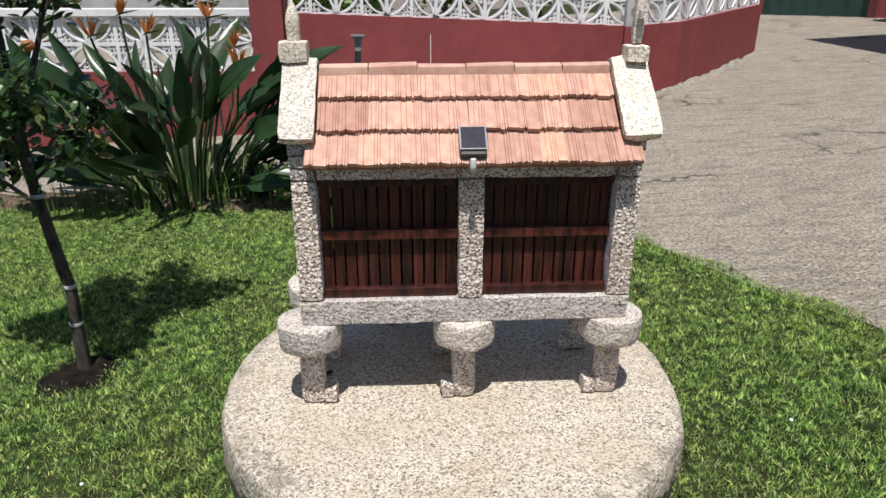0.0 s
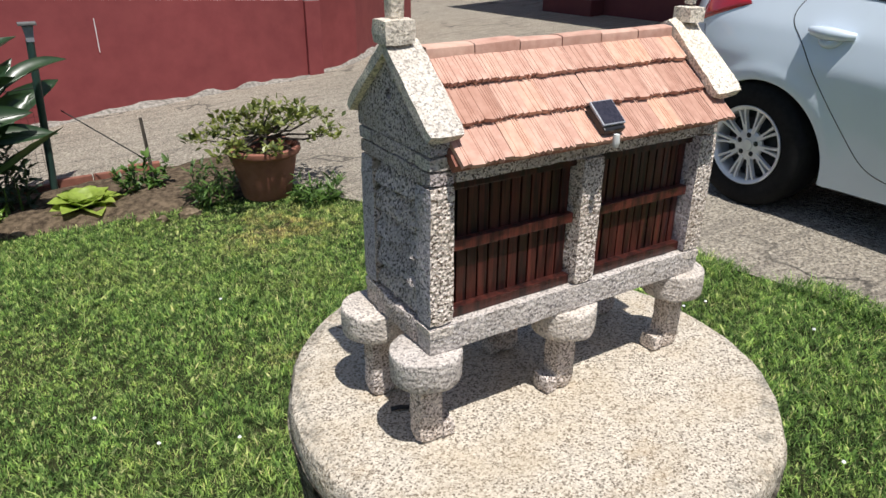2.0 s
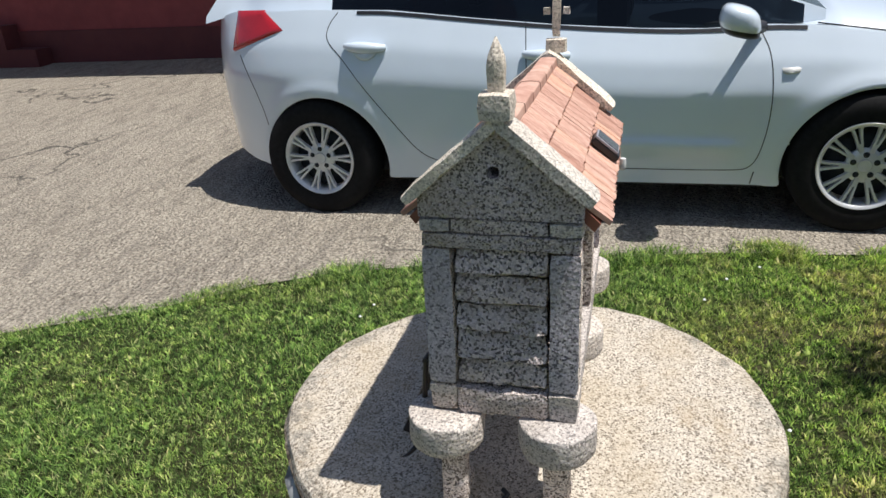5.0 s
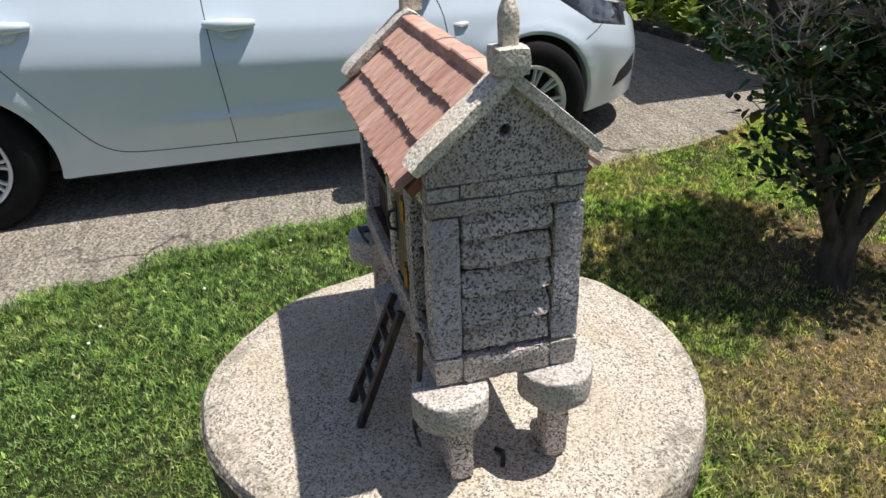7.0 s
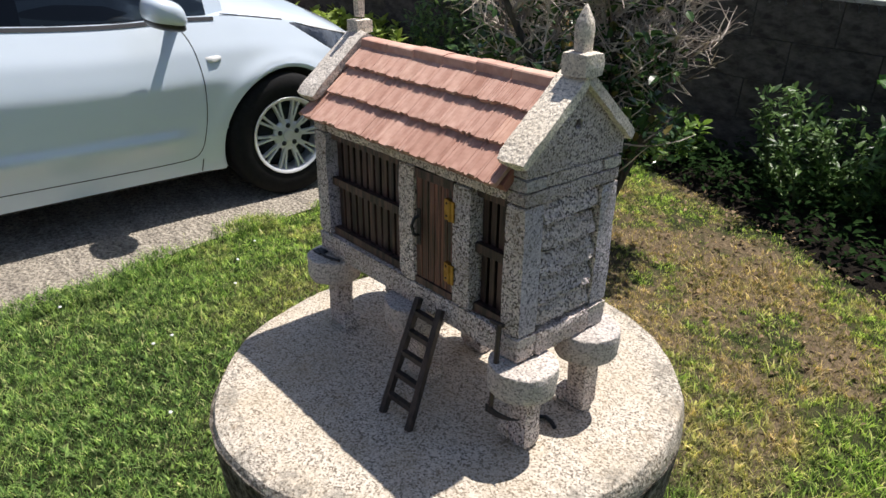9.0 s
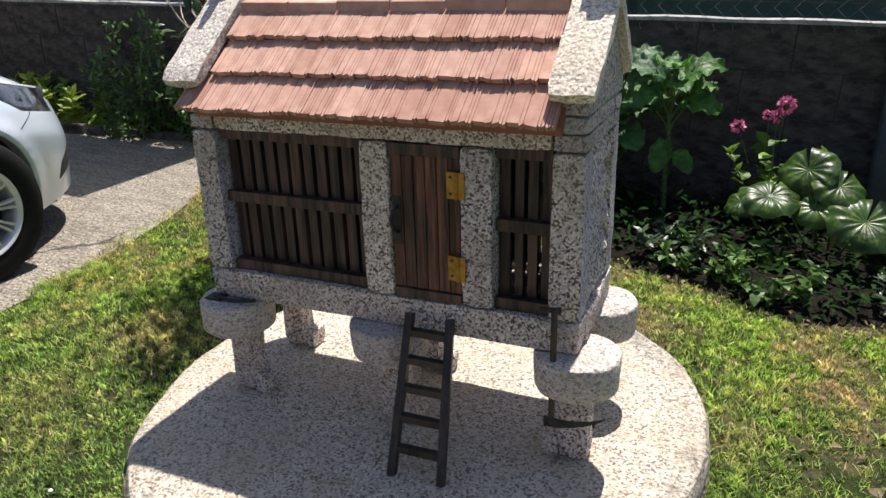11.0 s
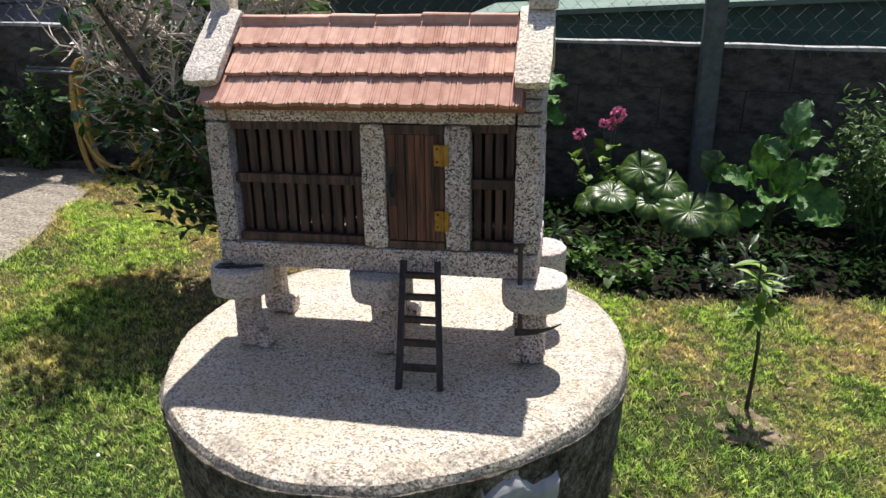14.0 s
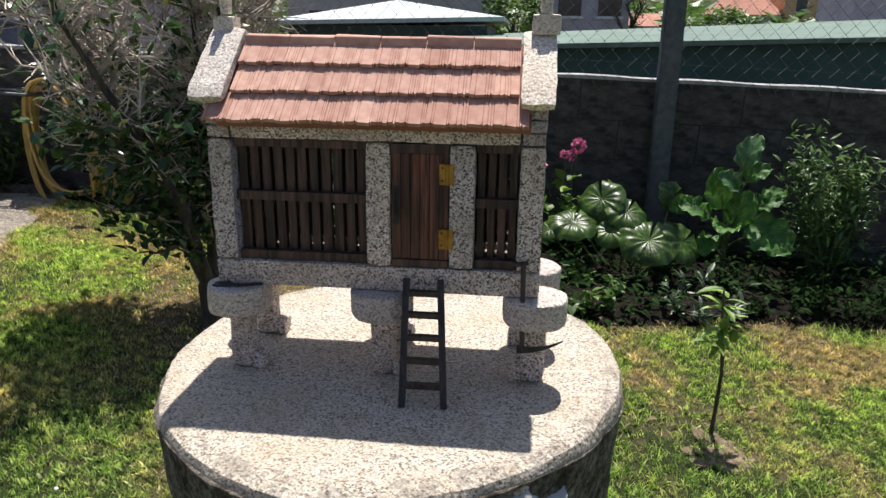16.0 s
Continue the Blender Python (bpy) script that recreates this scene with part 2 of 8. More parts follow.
def lawn_material(name, blades):
    n = Nodes(name)
    dryness = n.ramp(n.noise(1.9, 8, 0.72), [(0.46, (0, 0, 0)), (0.58, (1, 1, 1))])
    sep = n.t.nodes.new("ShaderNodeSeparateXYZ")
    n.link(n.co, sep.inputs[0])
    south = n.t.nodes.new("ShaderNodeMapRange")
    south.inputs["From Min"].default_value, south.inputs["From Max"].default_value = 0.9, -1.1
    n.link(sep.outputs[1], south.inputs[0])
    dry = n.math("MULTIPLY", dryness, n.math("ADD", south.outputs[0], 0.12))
    # worn, littered ground between the table and the shaded bed
    away = n.t.nodes.new("ShaderNodeVectorMath")
    away.operation = "DISTANCE"
    n.link(n.co, away.inputs[0])
    away.inputs[1].default_value = (0.62, -1.02, 0.07)
    worn = n.math("MAXIMUM", n.math("SUBTRACT", 1.0, n.math("MULTIPLY", away.outputs["Value"], 1.05)), 0.0)
    for x, y, k in ((0.62, 3.62, 2.3), (0.26, 2.44, 7.0)):
        spot = n.t.nodes.new("ShaderNodeVectorMath")
        spot.operation = "DISTANCE"
        n.link(n.co, spot.inputs[0])
        spot.inputs[1].default_value = (x, y, gz(x, y))
        worn = n.math("ADD", worn, n.math("MAXIMUM", n.math("SUBTRACT", 1.0, n.math("MULTIPLY", spot.outputs["Value"], k)), 0.0))
    dry = n.math("MINIMUM", n.math("ADD", dry, n.math("MULTIPLY", worn, n.ramp(n.noise(9, 6, 0.75), [(0.43, (0, 0, 0)), (0.57, (1.0, 1.0, 1.0))]))), 1.0)
    if blades:
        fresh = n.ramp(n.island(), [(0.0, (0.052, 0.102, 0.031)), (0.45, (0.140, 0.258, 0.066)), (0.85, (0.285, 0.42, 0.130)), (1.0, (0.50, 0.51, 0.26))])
        # brighter, yellower copy for the south: sunlight on grass painted into the blades
        sunlit_tint = n.ramp(n.island(), [(0.0, (0.10, 0.165, 0.024)), (0.45, (0.30, 0.50, 0.068)), (0.85, (0.58, 0.74, 0.155)), (1.0, (0.74, 0.66, 0.34))])
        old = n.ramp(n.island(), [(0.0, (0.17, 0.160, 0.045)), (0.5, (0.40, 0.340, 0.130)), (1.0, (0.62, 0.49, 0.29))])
        col = n.mix(dry, n.mix(n.math("MULTIPLY", south.outputs[0], 0.8), fresh, sunlit_tint), old)
        # mottling paints shaded gaps and lit tufts into the blade colour
        clump_shade = n.ramp(n.noise(24, 4, 0.7), [(0.37, (0.25, 0.29, 0.26)), (0.48, (1.04, 1.04, 1.0)), (0.62, (2.0, 1.85, 1.5))])
        n.color(n.mix(1.0, col, clump_shade, "MULTIPLY"))
        n.set(0.7, spec=0.18)
        n.leafy(0.35)
    else:
        # near-black green stands in for shade between the blades
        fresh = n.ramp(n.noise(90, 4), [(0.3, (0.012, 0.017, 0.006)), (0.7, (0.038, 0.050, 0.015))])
        old = n.ramp(n.noise(60, 4), [(0.3, (0.06, 0.043, 0.025)), (0.7, (0.20, 0.15, 0.092))])
        n.color(n.mix(dry, fresh, old))
        n.set(0.95, spec=0.15)
        n.bump(n.noise(60, 4), 0.8, 0.015)
    return n.m


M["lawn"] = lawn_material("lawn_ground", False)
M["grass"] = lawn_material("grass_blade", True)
M["red_paint"] = simple("maroon_wall_paint", (0.215, 0.040, 0.042), (0.25, 0.052, 0.052), 6, 0.75, 0.25, 0.003)
M["red_dark"] = simple("deep_maroon_paint", (0.10, 0.022, 0.024), (0.12, 0.028, 0.028), 6, 0.75, 0.25, 0.003)
M["white_paint"] = simple("white_paint", (0.74, 0.74, 0.74), (0.82, 0.82, 0.81), 14, 0.7, 0.2, 0.002)
# block and mortar tones set low, so colour holds part of the wall's shade
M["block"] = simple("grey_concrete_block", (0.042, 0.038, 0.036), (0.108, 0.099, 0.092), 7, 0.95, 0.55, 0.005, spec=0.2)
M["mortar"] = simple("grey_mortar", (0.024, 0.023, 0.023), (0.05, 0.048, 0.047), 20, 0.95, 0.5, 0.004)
M["coping"] = simple("light_cement_coping", (0.26, 0.26, 0.255), (0.44, 0.44, 0.425), 20, 0.9, 0.5, 0.004)
M["rubble"] = simple("crumbling_cement", (0.15, 0.14, 0.12), (0.40, 0.37, 0.33), 30, 0.95, 0.9, 0.01, spec=0.2)
M["kerb"] = simple("dark_mossy_kerb", (0.035, 0.032, 0.026), (0.12, 0.108, 0.09), 20, 0.95, 0.8, 0.008, spec=0.2)
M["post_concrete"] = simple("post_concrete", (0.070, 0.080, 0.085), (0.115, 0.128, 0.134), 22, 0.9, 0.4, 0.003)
M["wire"] = simple("galvanised_wire", (0.07, 0.075, 0.08), (0.16, 0.165, 0.17), 60, 0.42, 0.0, metal=0.5)
M["green_door"] = simple("dark_green_metal", (0.020, 0.050, 0.042), (0.030, 0.066, 0.055), 4, 0.5, 0.1)
M["roof_pale"] = simple("pale_roof_sheet", (0.42, 0.47, 0.45), (0.52, 0.56, 0.54), 2, 0.6, 0.1)
M["shed_green"] = simple("green_shed_sheet", (0.019, 0.070, 0.062), (0.032, 0.096, 0.086), 3, 0.6, 0.1)
M["green_roof"] = simple("pale_green_sheet", (0.10, 0.165, 0.122), (0.14, 0.215, 0.16), 2, 0.6, 0.1)
M["hose"] = simple("yellow_hose", (0.42, 0.26, 0.06), (0.55, 0.36, 0.10), 20, 0.42, 0.1)
M["pot"] = simple("terracotta_pot", (0.23, 0.088, 0.058), (0.32, 0.13, 0.088), 14, 0.8, 0.2)
M["bark"] = simple("brown_grey_bark", (0.030, 0.024, 0.019), (0.105, 0.086, 0.068), 30, 0.95, 0.9, 0.008, stretch=(1, 1, 0.25))
M["bark_dark"] = simple("dark_bark", (0.022, 0.018, 0.015), (0.085, 0.07, 0.058), 40, 0.95, 0.9, 0.006, stretch=(1, 1, 0.3))
M["twig"] = simple("grey_dry_twig", (0.17, 0.130, 0.106), (0.78, 0.675, 0.58), 8, 0.95, 0.3, 0.002)
M["leaf_dark"] = leaf_mat("glossy_dark_leaf", (0.019, 0.048, 0.016), (0.076, 0.150, 0.044), 0.22, 0.24, dry=(0.18, 0.14, 0.05))
M["leaf_mid"] = leaf_mat("green_leaf", (0.05, 0.11, 0.02), (0.15, 0.27, 0.055), 0.45, 0.35)
M["leaf_elder"] = leaf_mat("elder_leaf", (0.036, 0.088, 0.024), (0.18, 0.30, 0.085), 0.4, 0.35)
M["leaf_light"] = leaf_mat("light_green_leaf", (0.12, 0.24, 0.03), (0.30, 0.46, 0.08), 0.5, 0.4)
M["leaf_lettuce"] = leaf_mat("lettuce_leaf", (0.30, 0.42, 0.06), (0.52, 0.62, 0.14), 0.5, 0.4)
# leaf green taken almost to black, so the bed's shade sits in the colour
M["leaf_cover"] = leaf_mat("shade_toned_leaf", (0.009, 0.023, 0.007), (0.030, 0.064, 0.018), 0.92, 0.2, spec=0.04)
M["leaf_grey"] = leaf_mat("grey_green_leaf", (0.045, 0.075, 0.04), (0.10, 0.145, 0.075), 0.4, 0.2)


def kale_material():
    n = Nodes("blue_green_kale_leaf")
    col = n.ramp(n.noise(16, 5, 0.7), [(0.3, (0.024, 0.085, 0.014)), (0.55, (0.07, 0.19, 0.03)), (0.75, (0.19, 0.33, 0.07))])
    veins = n.ramp(n.voronoi(32, "DISTANCE_TO_EDGE"), [(0.0, (1.5, 1.45, 1.4)), (0.06, (1.0, 1.0, 1.0))])
    col = n.mix(1.0, col, veins, "MULTIPLY")
    n.color(n.mix(n.ramp(n.rand(), [(0.6, (0, 0, 0)), (1.0, (0.5, 0.5, 0.5))]), col, (0.12, 0.20, 0.15)))
    n.set(0.5, spec=0.4)
    n.bump(n.noise(60, 3), 0.6, 0.006)
    n.leafy(0.3)
    return n.m


M["leaf_kale"] = kale_material()
M["stem_green"] = simple("green_stem", (0.05, 0.09, 0.03), (0.12, 0.16, 0.06), 40, 0.6, 0.1)
M["orange"] = leaf_mat("orange_petal", (0.42, 0.13, 0.03), (0.6, 0.25, 0.07), 0.5, 0.3)
M["pink"] = leaf_mat("pink_petal", (0.58, 0.10, 0.27), (0.78, 0.24, 0.42), 0.5, 0.3)


def strelitzia_material():
    n = Nodes("paddle_leaf")
    col = n.ramp(n.island(), [(0.0, (0.011, 0.030, 0.012)), (0.55, (0.034, 0.072, 0.026)), (0.80, (0.12, 0.18, 0.07)), (1.0, (0.34, 0.35, 0.17))])
    n.color(n.mix(1.0, col, n.ramp(n.noise(14, 3), [(0.3, (0.8, 0.8, 0.8)), (0.7, (1.15, 1.15, 1.1))]), "MULTIPLY"))
    n.set(0.32, spec=0.5)
    n.leafy(0.15)
    return n.m


M["paddle"] = strelitzia_material()


def car_paint():
    n = Nodes("sky_tinted_white")
    # blue lean in the white paints the sky's light on the flank
    n.color(n.mix(1.0, (0.66, 0.745, 0.82), n.ramp(n.noise(5, 3), [(0.3, (0.97, 0.97, 0.97)), (0.7, (1.0, 1.0, 1.0))]), "MULTIPLY"))
    n.set(0.28, 0.0, 0.5, 1.0)
    n.b.inputs["Coat Roughness"].default_value = 0.04
    return n.m


def tinted_glass(name, tint):
    n = Nodes(name)
    tp = n.t.nodes.new("ShaderNodeBsdfTransparent")
    tp.inputs[0].default_value = (*tint, 1)
    gl = n.t.nodes.new("ShaderNodeBsdfGlossy")
    gl.inputs["Roughness"].default_value = 0.02
    fr = n.t.nodes.new("ShaderNodeFresnel")
    fr.inputs[0].default_value = 1.5
    mx = n.t.nodes.new("ShaderNodeMixShader")
    n.link(fr.outputs[0], mx.inputs[0])
    n.link(tp.outputs[0], mx.inputs[1])
    n.link(gl.outputs[0], mx.inputs[2])
    n.link(mx.outputs[0], n.out.inputs[0])
    return n.m


M["car"] = car_paint()
M["car_glass"] = tinted_glass("tinted_car_glass", (0.10, 0.12, 0.14))
M["tyre"] = simple("tyre_rubber", (0.006, 0.006, 0.0065), (0.011, 0.011, 0.0115), 40, 0.85, 0.2, spec=0.25)
M["alloy"] = simple("silver_alloy", (0.66, 0.67, 0.68), (0.74, 0.75, 0.76), 30, 0.32, 0.0, metal=0.25)
M["seam"] = simple("dark_seam", (0.015, 0.017, 0.02), (0.025, 0.027, 0.03), 30, 0.7, 0.0)
M["lens_grey"] = simple("lamp_reflector", (0.03, 0.032, 0.036), (0.45, 0.46, 0.47), 18, 0.10, 0.0, metal=0.7, coat=1.0)
M["lamp_dark"] = simple("dark_lamp_lens", (0.015, 0.017, 0.021), (0.15, 0.16, 0.175), 9, 0.06, 0.0, coat=1.0)
M["chrome"] = simple("chrome", (0.75, 0.75, 0.76), (0.8, 0.8, 0.8), 10, 0.08, 0.0, metal=1.0)
M["red_lens"] = simple("red_lens", (0.36, 0.008, 0.012), (0.45, 0.012, 0.018), 10, 0.12, 0.0, coat=1.0)
M["plaster_grey"] = simple("grey_plaster", (0.42, 0.41, 0.41), (0.52, 0.51, 0.50), 3, 0.9, 0.2)
M["plaster_mauve"] = simple("lilac_grey_plaster", (0.44, 0.41, 0.45), (0.54, 0.50, 0.54), 3, 0.9, 0.2)
M["plaster_cream"] = simple("cream_plaster", (0.60, 0.56, 0.48), (0.70, 0.66, 0.57), 3, 0.9, 0.2)
M["plaster_pink"] = simple("pinkish_plaster", (0.45, 0.36, 0.34), (0.52, 0.43, 0.40), 3, 0.9, 0.2)
M["plaster_ochre"] = simple("ochre_plaster", (0.58, 0.36, 0.19), (0.66, 0.42, 0.24), 3, 0.9, 0.2)
M["roof_far"] = simple("far_clay_roof", (0.40, 0.18, 0.12), (0.56, 0.29, 0.21), 5, 0.9, 0.4, 0.02)
M["window_far"] = simple("dark_window", (0.03, 0.035, 0.04), (0.05, 0.055, 0.06), 3, 0.15, 0.0)


# ---- builders ----
def bm_new():
    return bmesh.new()


def mesh_of(bm, name, material, smooth=None):
    me = bpy.data.meshes.new(name)
    bm.normal_update()
    bm.to_mesh(me)
    bm.free()
    me.materials.append(material)
    if smooth is not None:
        me.shade_smooth()
        if smooth < 180:
            me.set_sharp_from_angle(angle=radians(smooth))
    return me


def thing(name, loc, label, category, group="", kind=""):
    ob = new(name)
    ob.empty_display_size = 0.05
    ob.matrix_basis = Matrix.Translation(loc)
    return tagged(ob, label, category, group, kind)


def attach(ob, parent):
    """Parents ob, whose pose is given in world space."""
    root = Matrix.Identity(4)
    p = parent
    chain = []
    while p is not None:
        chain.append(p)
        p = p.parent
    for q in reversed(chain):
        root = root @ q.matrix_parent_inverse @ q.matrix_basis
    ob.parent = parent
    ob.matrix_parent_inverse = root.inverted()
    return ob


def part(name, bm, material, parent, label="", smooth=None):
    ob = new(name, mesh_of(bm, name, material, smooth))
    if parent is not None:
        attach(ob, parent)
    if label:
        ob["label"] = label
    return ob


def piece(name, me, m, parent):
    """A piece on shared mesh data, at the world pose m."""
    ob = new(name, me)
    ob.matrix_basis = m
    return attach(ob, parent)


def structure(name, bm, material, label, category, smooth=None):
    ob = new(name, mesh_of(bm, name, material, smooth))
    return tagged(ob, label, category, kind="structure")


def box(bm, x0, x1, y0, y1, z0, z1, bevel=0.0, jitter=0.0, m=None):
    vs = [bm.verts.new((x, y, z)) for x in (x0, x1) for y in (y0, y1) for z in (z0, z1)]
    fs = [bm.faces.new([vs[i] for i in f]) for f in ((0, 1, 3, 2), (4, 6, 7, 5), (0, 4, 5, 1), (2, 3, 7, 6), (0, 2, 6, 4), (1, 5, 7, 3))]
    if jitter:
        for v in vs:
            v.co += Vector([random.uniform(-jitter, jitter) for _ in range(3)])
    if m is not None:
        for v in vs:
            v.co = m @ v.co
    if bevel:
        es = list({e for f in fs for e in f.edges})
        bmesh.ops.bevel(bm, geom=es, offset=bevel, segments=2, profile=0.6, affect="EDGES")
    return bm


def boxbm(*a, **k):
    return box(bm_new(), *a, **k)


def stone(x0, x1, y0, y1, z0, z1, bevel=0.0018, rough=0.0007, cell=0.012, m=None, seed=0.0):
    """A hewn stone: a bevelled block whose faces are cut up and pushed about a little."""
    bm = boxbm(x0, x1, y0, y1, z0, z1)
    dims = (x1 - x0, y1 - y0, z1 - z0)
    for ax in range(3):
        n = int(dims[ax] / cell)
        lo = (x0, y0, z0)[ax]
        for i in range(1, min(n, 24)):
            nrm = Vector((0, 0, 0))
            nrm[ax] = 1
            co = Vector((0, 0, 0))
            co[ax] = lo + dims[ax] * i / min(n, 24)
            bmesh.ops.bisect_plane(bm, geom=bm.verts[:] + bm.edges[:] + bm.faces[:], plane_co=co, plane_no=nrm)
    c = Vector(((x0 + x1) / 2, (y0 + y1) / 2, (z0 + z1) / 2))
    for v in bm.verts:
        edge = sum(abs(abs(v.co[a] - c[a]) - dims[a] / 2) < 1e-6 for a in range(3))
        k = bevel * (0, 0, 0.55, 1.0)[edge]
        d = (v.co - c)
        for a in range(3):
            if abs(abs(d[a]) - dims[a] / 2) < 1e-6:
                v.co[a] -= math.copysign(k, d[a])
        q = v.co + Vector((seed, 1.7 * seed, 0.6 * seed))
        v.co += noise.noise_vector(q * 90) * rough * 1.6 + noise.noise_vector(q * 25) * rough
        if m is not None:
            v.co = m @ v.co
    return bm


def tube(bm, pts, radii, sides=6, cap=True):
    """A round bar along pts."""
    pts = [Vector(p) for p in pts]
    if isinstance(radii, (int, float)):
        radii = [radii] * len(pts)
    rings = []
    ref = None
    for i, p in enumerate(pts):
        d = (pts[min(i + 1, len(pts) - 1)] - pts[max(i - 1, 0)]).normalized()
        if ref is None:
            ref = d.orthogonal().normalized()
        ref = (ref - d * ref.dot(d))
        ref = ref.normalized() if ref.length > 1e-6 else d.orthogonal().normalized()
        b = d.cross(ref)
        rings.append([bm.verts.new(p + (ref * math.cos(a) + b * math.sin(a)) * radii[i]) for a in (2 * math.pi * k / sides for k in range(sides))])
    for r0, r1 in zip(rings, rings[1:]):
        for k in range(sides):
            bm.faces.new((r0[k], r0[(k + 1) % sides], r1[(k + 1) % sides], r1[k]))
    if cap and sides > 2:
        bm.faces.new(rings[0][::-1])
        bm.faces.new(rings[-1])
    return bm


def lathe(bm, profile, sides=32, m=None, closed=False):
    """Turns (radius, height) about z."""
    m = m or Matrix.Identity(4)
    rings = []
    for r, z in profile:
        if r < 1e-6:
            rings.append([bm.verts.new(m @ Vector((0, 0, z)))])
        else:
            rings.append([bm.verts.new(m @ Vector((r * math.cos(2 * math.pi * k / sides), r * math.sin(2 * math.pi * k / sides), z))) for k in range(sides)])
    pairs = list(zip(rings, rings[1:])) + ([(rings[-1], rings[0])] if closed else [])
    for r0, r1 in pairs:
        for k in range(sides):
            a, b = r0[k % len(r0)], r0[(k + 1) % len(r0)]
            c, d = r1[(k + 1) % len(r1)], r1[k % len(r1)]
            f = [v for i, v in enumerate((a, b, c, d)) if v not in (a, b, c, d)[:i]]
            if len(f) > 2:
                bm.faces.new(f)
    return bm


def blade_leaf(bm, base, way, up, length, width, droop=0.3, fold=0.25, segs=5, shape=0.6, wave=0.0):
    """One leaf: a folded, bent strip."""
    way, up = Vector(way).normalized(), Vector(up)
    side = way.cross(up)
    side = side.normalized() if side.length > 1e-6 else way.orthogonal().normalized()
    nrm = side.cross(way).normalized()
    rows = []
    p = Vector(base)
    d = way.copy()
    for i in range(segs + 1):
        t = i / segs
        w = width * 0.5 * (math.sin(math.pi * min(1, t ** shape)) ** 0.8 if 0 < t < 1 else 0.04)
        n = side.cross(d).normalized()
        k = wave * math.sin(9 * t + length * 50)
        rows.append((bm.verts.new(p - side * w + n * (w * fold + k * w)), bm.verts.new(p), bm.verts.new(p + side * w + n * (w * fold - k * w))))
        d = (d - nrm * droop / segs).normalized()
        p = p + d * (length / segs)
    for a, b in zip(rows, rows[1:]):
        bm.faces.new((a[0], a[1], b[1], b[0]))
        bm.faces.new((a[1], a[2], b[2], b[1]))
    return bm


def small_leaves(bm, pts, size, seed, flat=0.5, ratio=0.5):
    """Many small folded leaves at the places given."""
    rnd = random.Random(seed)
    for p in pts:
        a = rnd.uniform(0, 2 * math.pi)
        way = Vector((math.cos(a), math.sin(a), rnd.uniform(-0.7, 0.7)))
        up = Vector((rnd.uniform(-1, 1) * (1 - flat), rnd.uniform(-1, 1) * (1 - flat), 1))
        s = size * rnd.uniform(0.6, 1.25)
        way.normalize()
        side = way.cross(up).normalized() * s * ratio * 0.5
        n = side.cross(way).normalized() * s * 0.1
        p = Vector(p)
        v = [bm.verts.new(q) for q in (p, p + way * s * 0.45 - side + n, p + way * s, p + way * s * 0.45 + side + n)]
        bm.faces.new((v[0], v[1], v[2]))
        bm.faces.new((v[0], v[2], v[3]))
    return bm

# ---- ground, drive and beds ----
EDGE = [(-3.4, 3.3), (-2.3, 2.95), (-1.93, 2.81), (-1.58, 2.7), (-1.25, 2.58), (-0.7, 2.47), (-0.2, 2.40), (0.41, 2.36), (0.81, 2.28), (1.35, 2.19), (1.97, 2.03), (2.4, 1.84), (2.8, 1.56), (3.44, 1.26), (3.7, 1.08), (4.3, 0.86), (5.1, 0.62)]
EY, EX = [e[0] for e in EDGE], [e[1] for e in EDGE]


def lawn_edge(y):
    return float(np.interp(y, EY, EX))


def bed_north(x):
    """Front of the flower bed by the drive."""
    return float(np.interp(x, [-3.4, -2.6, -0.9, 0.35, 0.8], [4.95, 4.8, 4.42, 4.2, 4.25]))


def bed_south(x):
    """Front of the bed along the block wall."""
    return float(np.interp(x, [-3.4, -2.0, -1.3, -0.55, 0.04, 0.3, 0.84, 1.5, 2.2, 3.3], [-1.75, -1.7, -1.58, -1.34, -1.6, -1.66, -1.93, -2.1, -2.35, -2.7]))


def sheet(xs, ys, lift=0.0, rough=0.0, freq=3.0, fall=None):
    bm = bm_new()
    grid = []
    for y in ys:
        row = []
        for x in (xs(y) if callable(xs) else xs):
            z = gz(x, y) + lift + (noise.noise(Vector((x * freq, y * freq, 0.3))) * rough if rough else 0)
            row.append(bm.verts.new((x, y, z)))
        grid.append(row)
    for a, b in zip(grid, grid[1:]):
        for i in range(len(a) - 1):
            bm.faces.new((a[i], a[i + 1], b[i + 1], b[i]))
    return bm


gx = [-700, -250, -90, -40, -20, -12, -9] + [i * 0.5 for i in range(-14, 21)] + [12, 16, 24, 45, 90, 250, 700]
gy = [-700, -250, -90, -40, -25, -15, -10] + [i * 0.5 for i in range(-14, 37)] + [22, 30, 50, 90, 250, 700]
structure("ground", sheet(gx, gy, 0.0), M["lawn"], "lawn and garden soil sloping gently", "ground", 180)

bm = sheet(lambda y: [lawn_edge(y) + (11.0 - lawn_edge(y)) * (i / 40) ** 1.5 for i in range(41)], [-3.4 + 0.2 * i for i in range(43)], 0.010, 0.006, 2.0)
structure("driveway", bm, M["drive"], "worn grey concrete drive with exposed aggregate", "road", 180)
bm = sheet([-8 + 0.5 * i for i in range(39)], [5.0 + 0.4 * i for i in range(36)], 0.010, 0.006, 2.0)
structure("driveway_north", bm, M["drive"], "worn grey concrete drive beside the red wall", "road", 180)


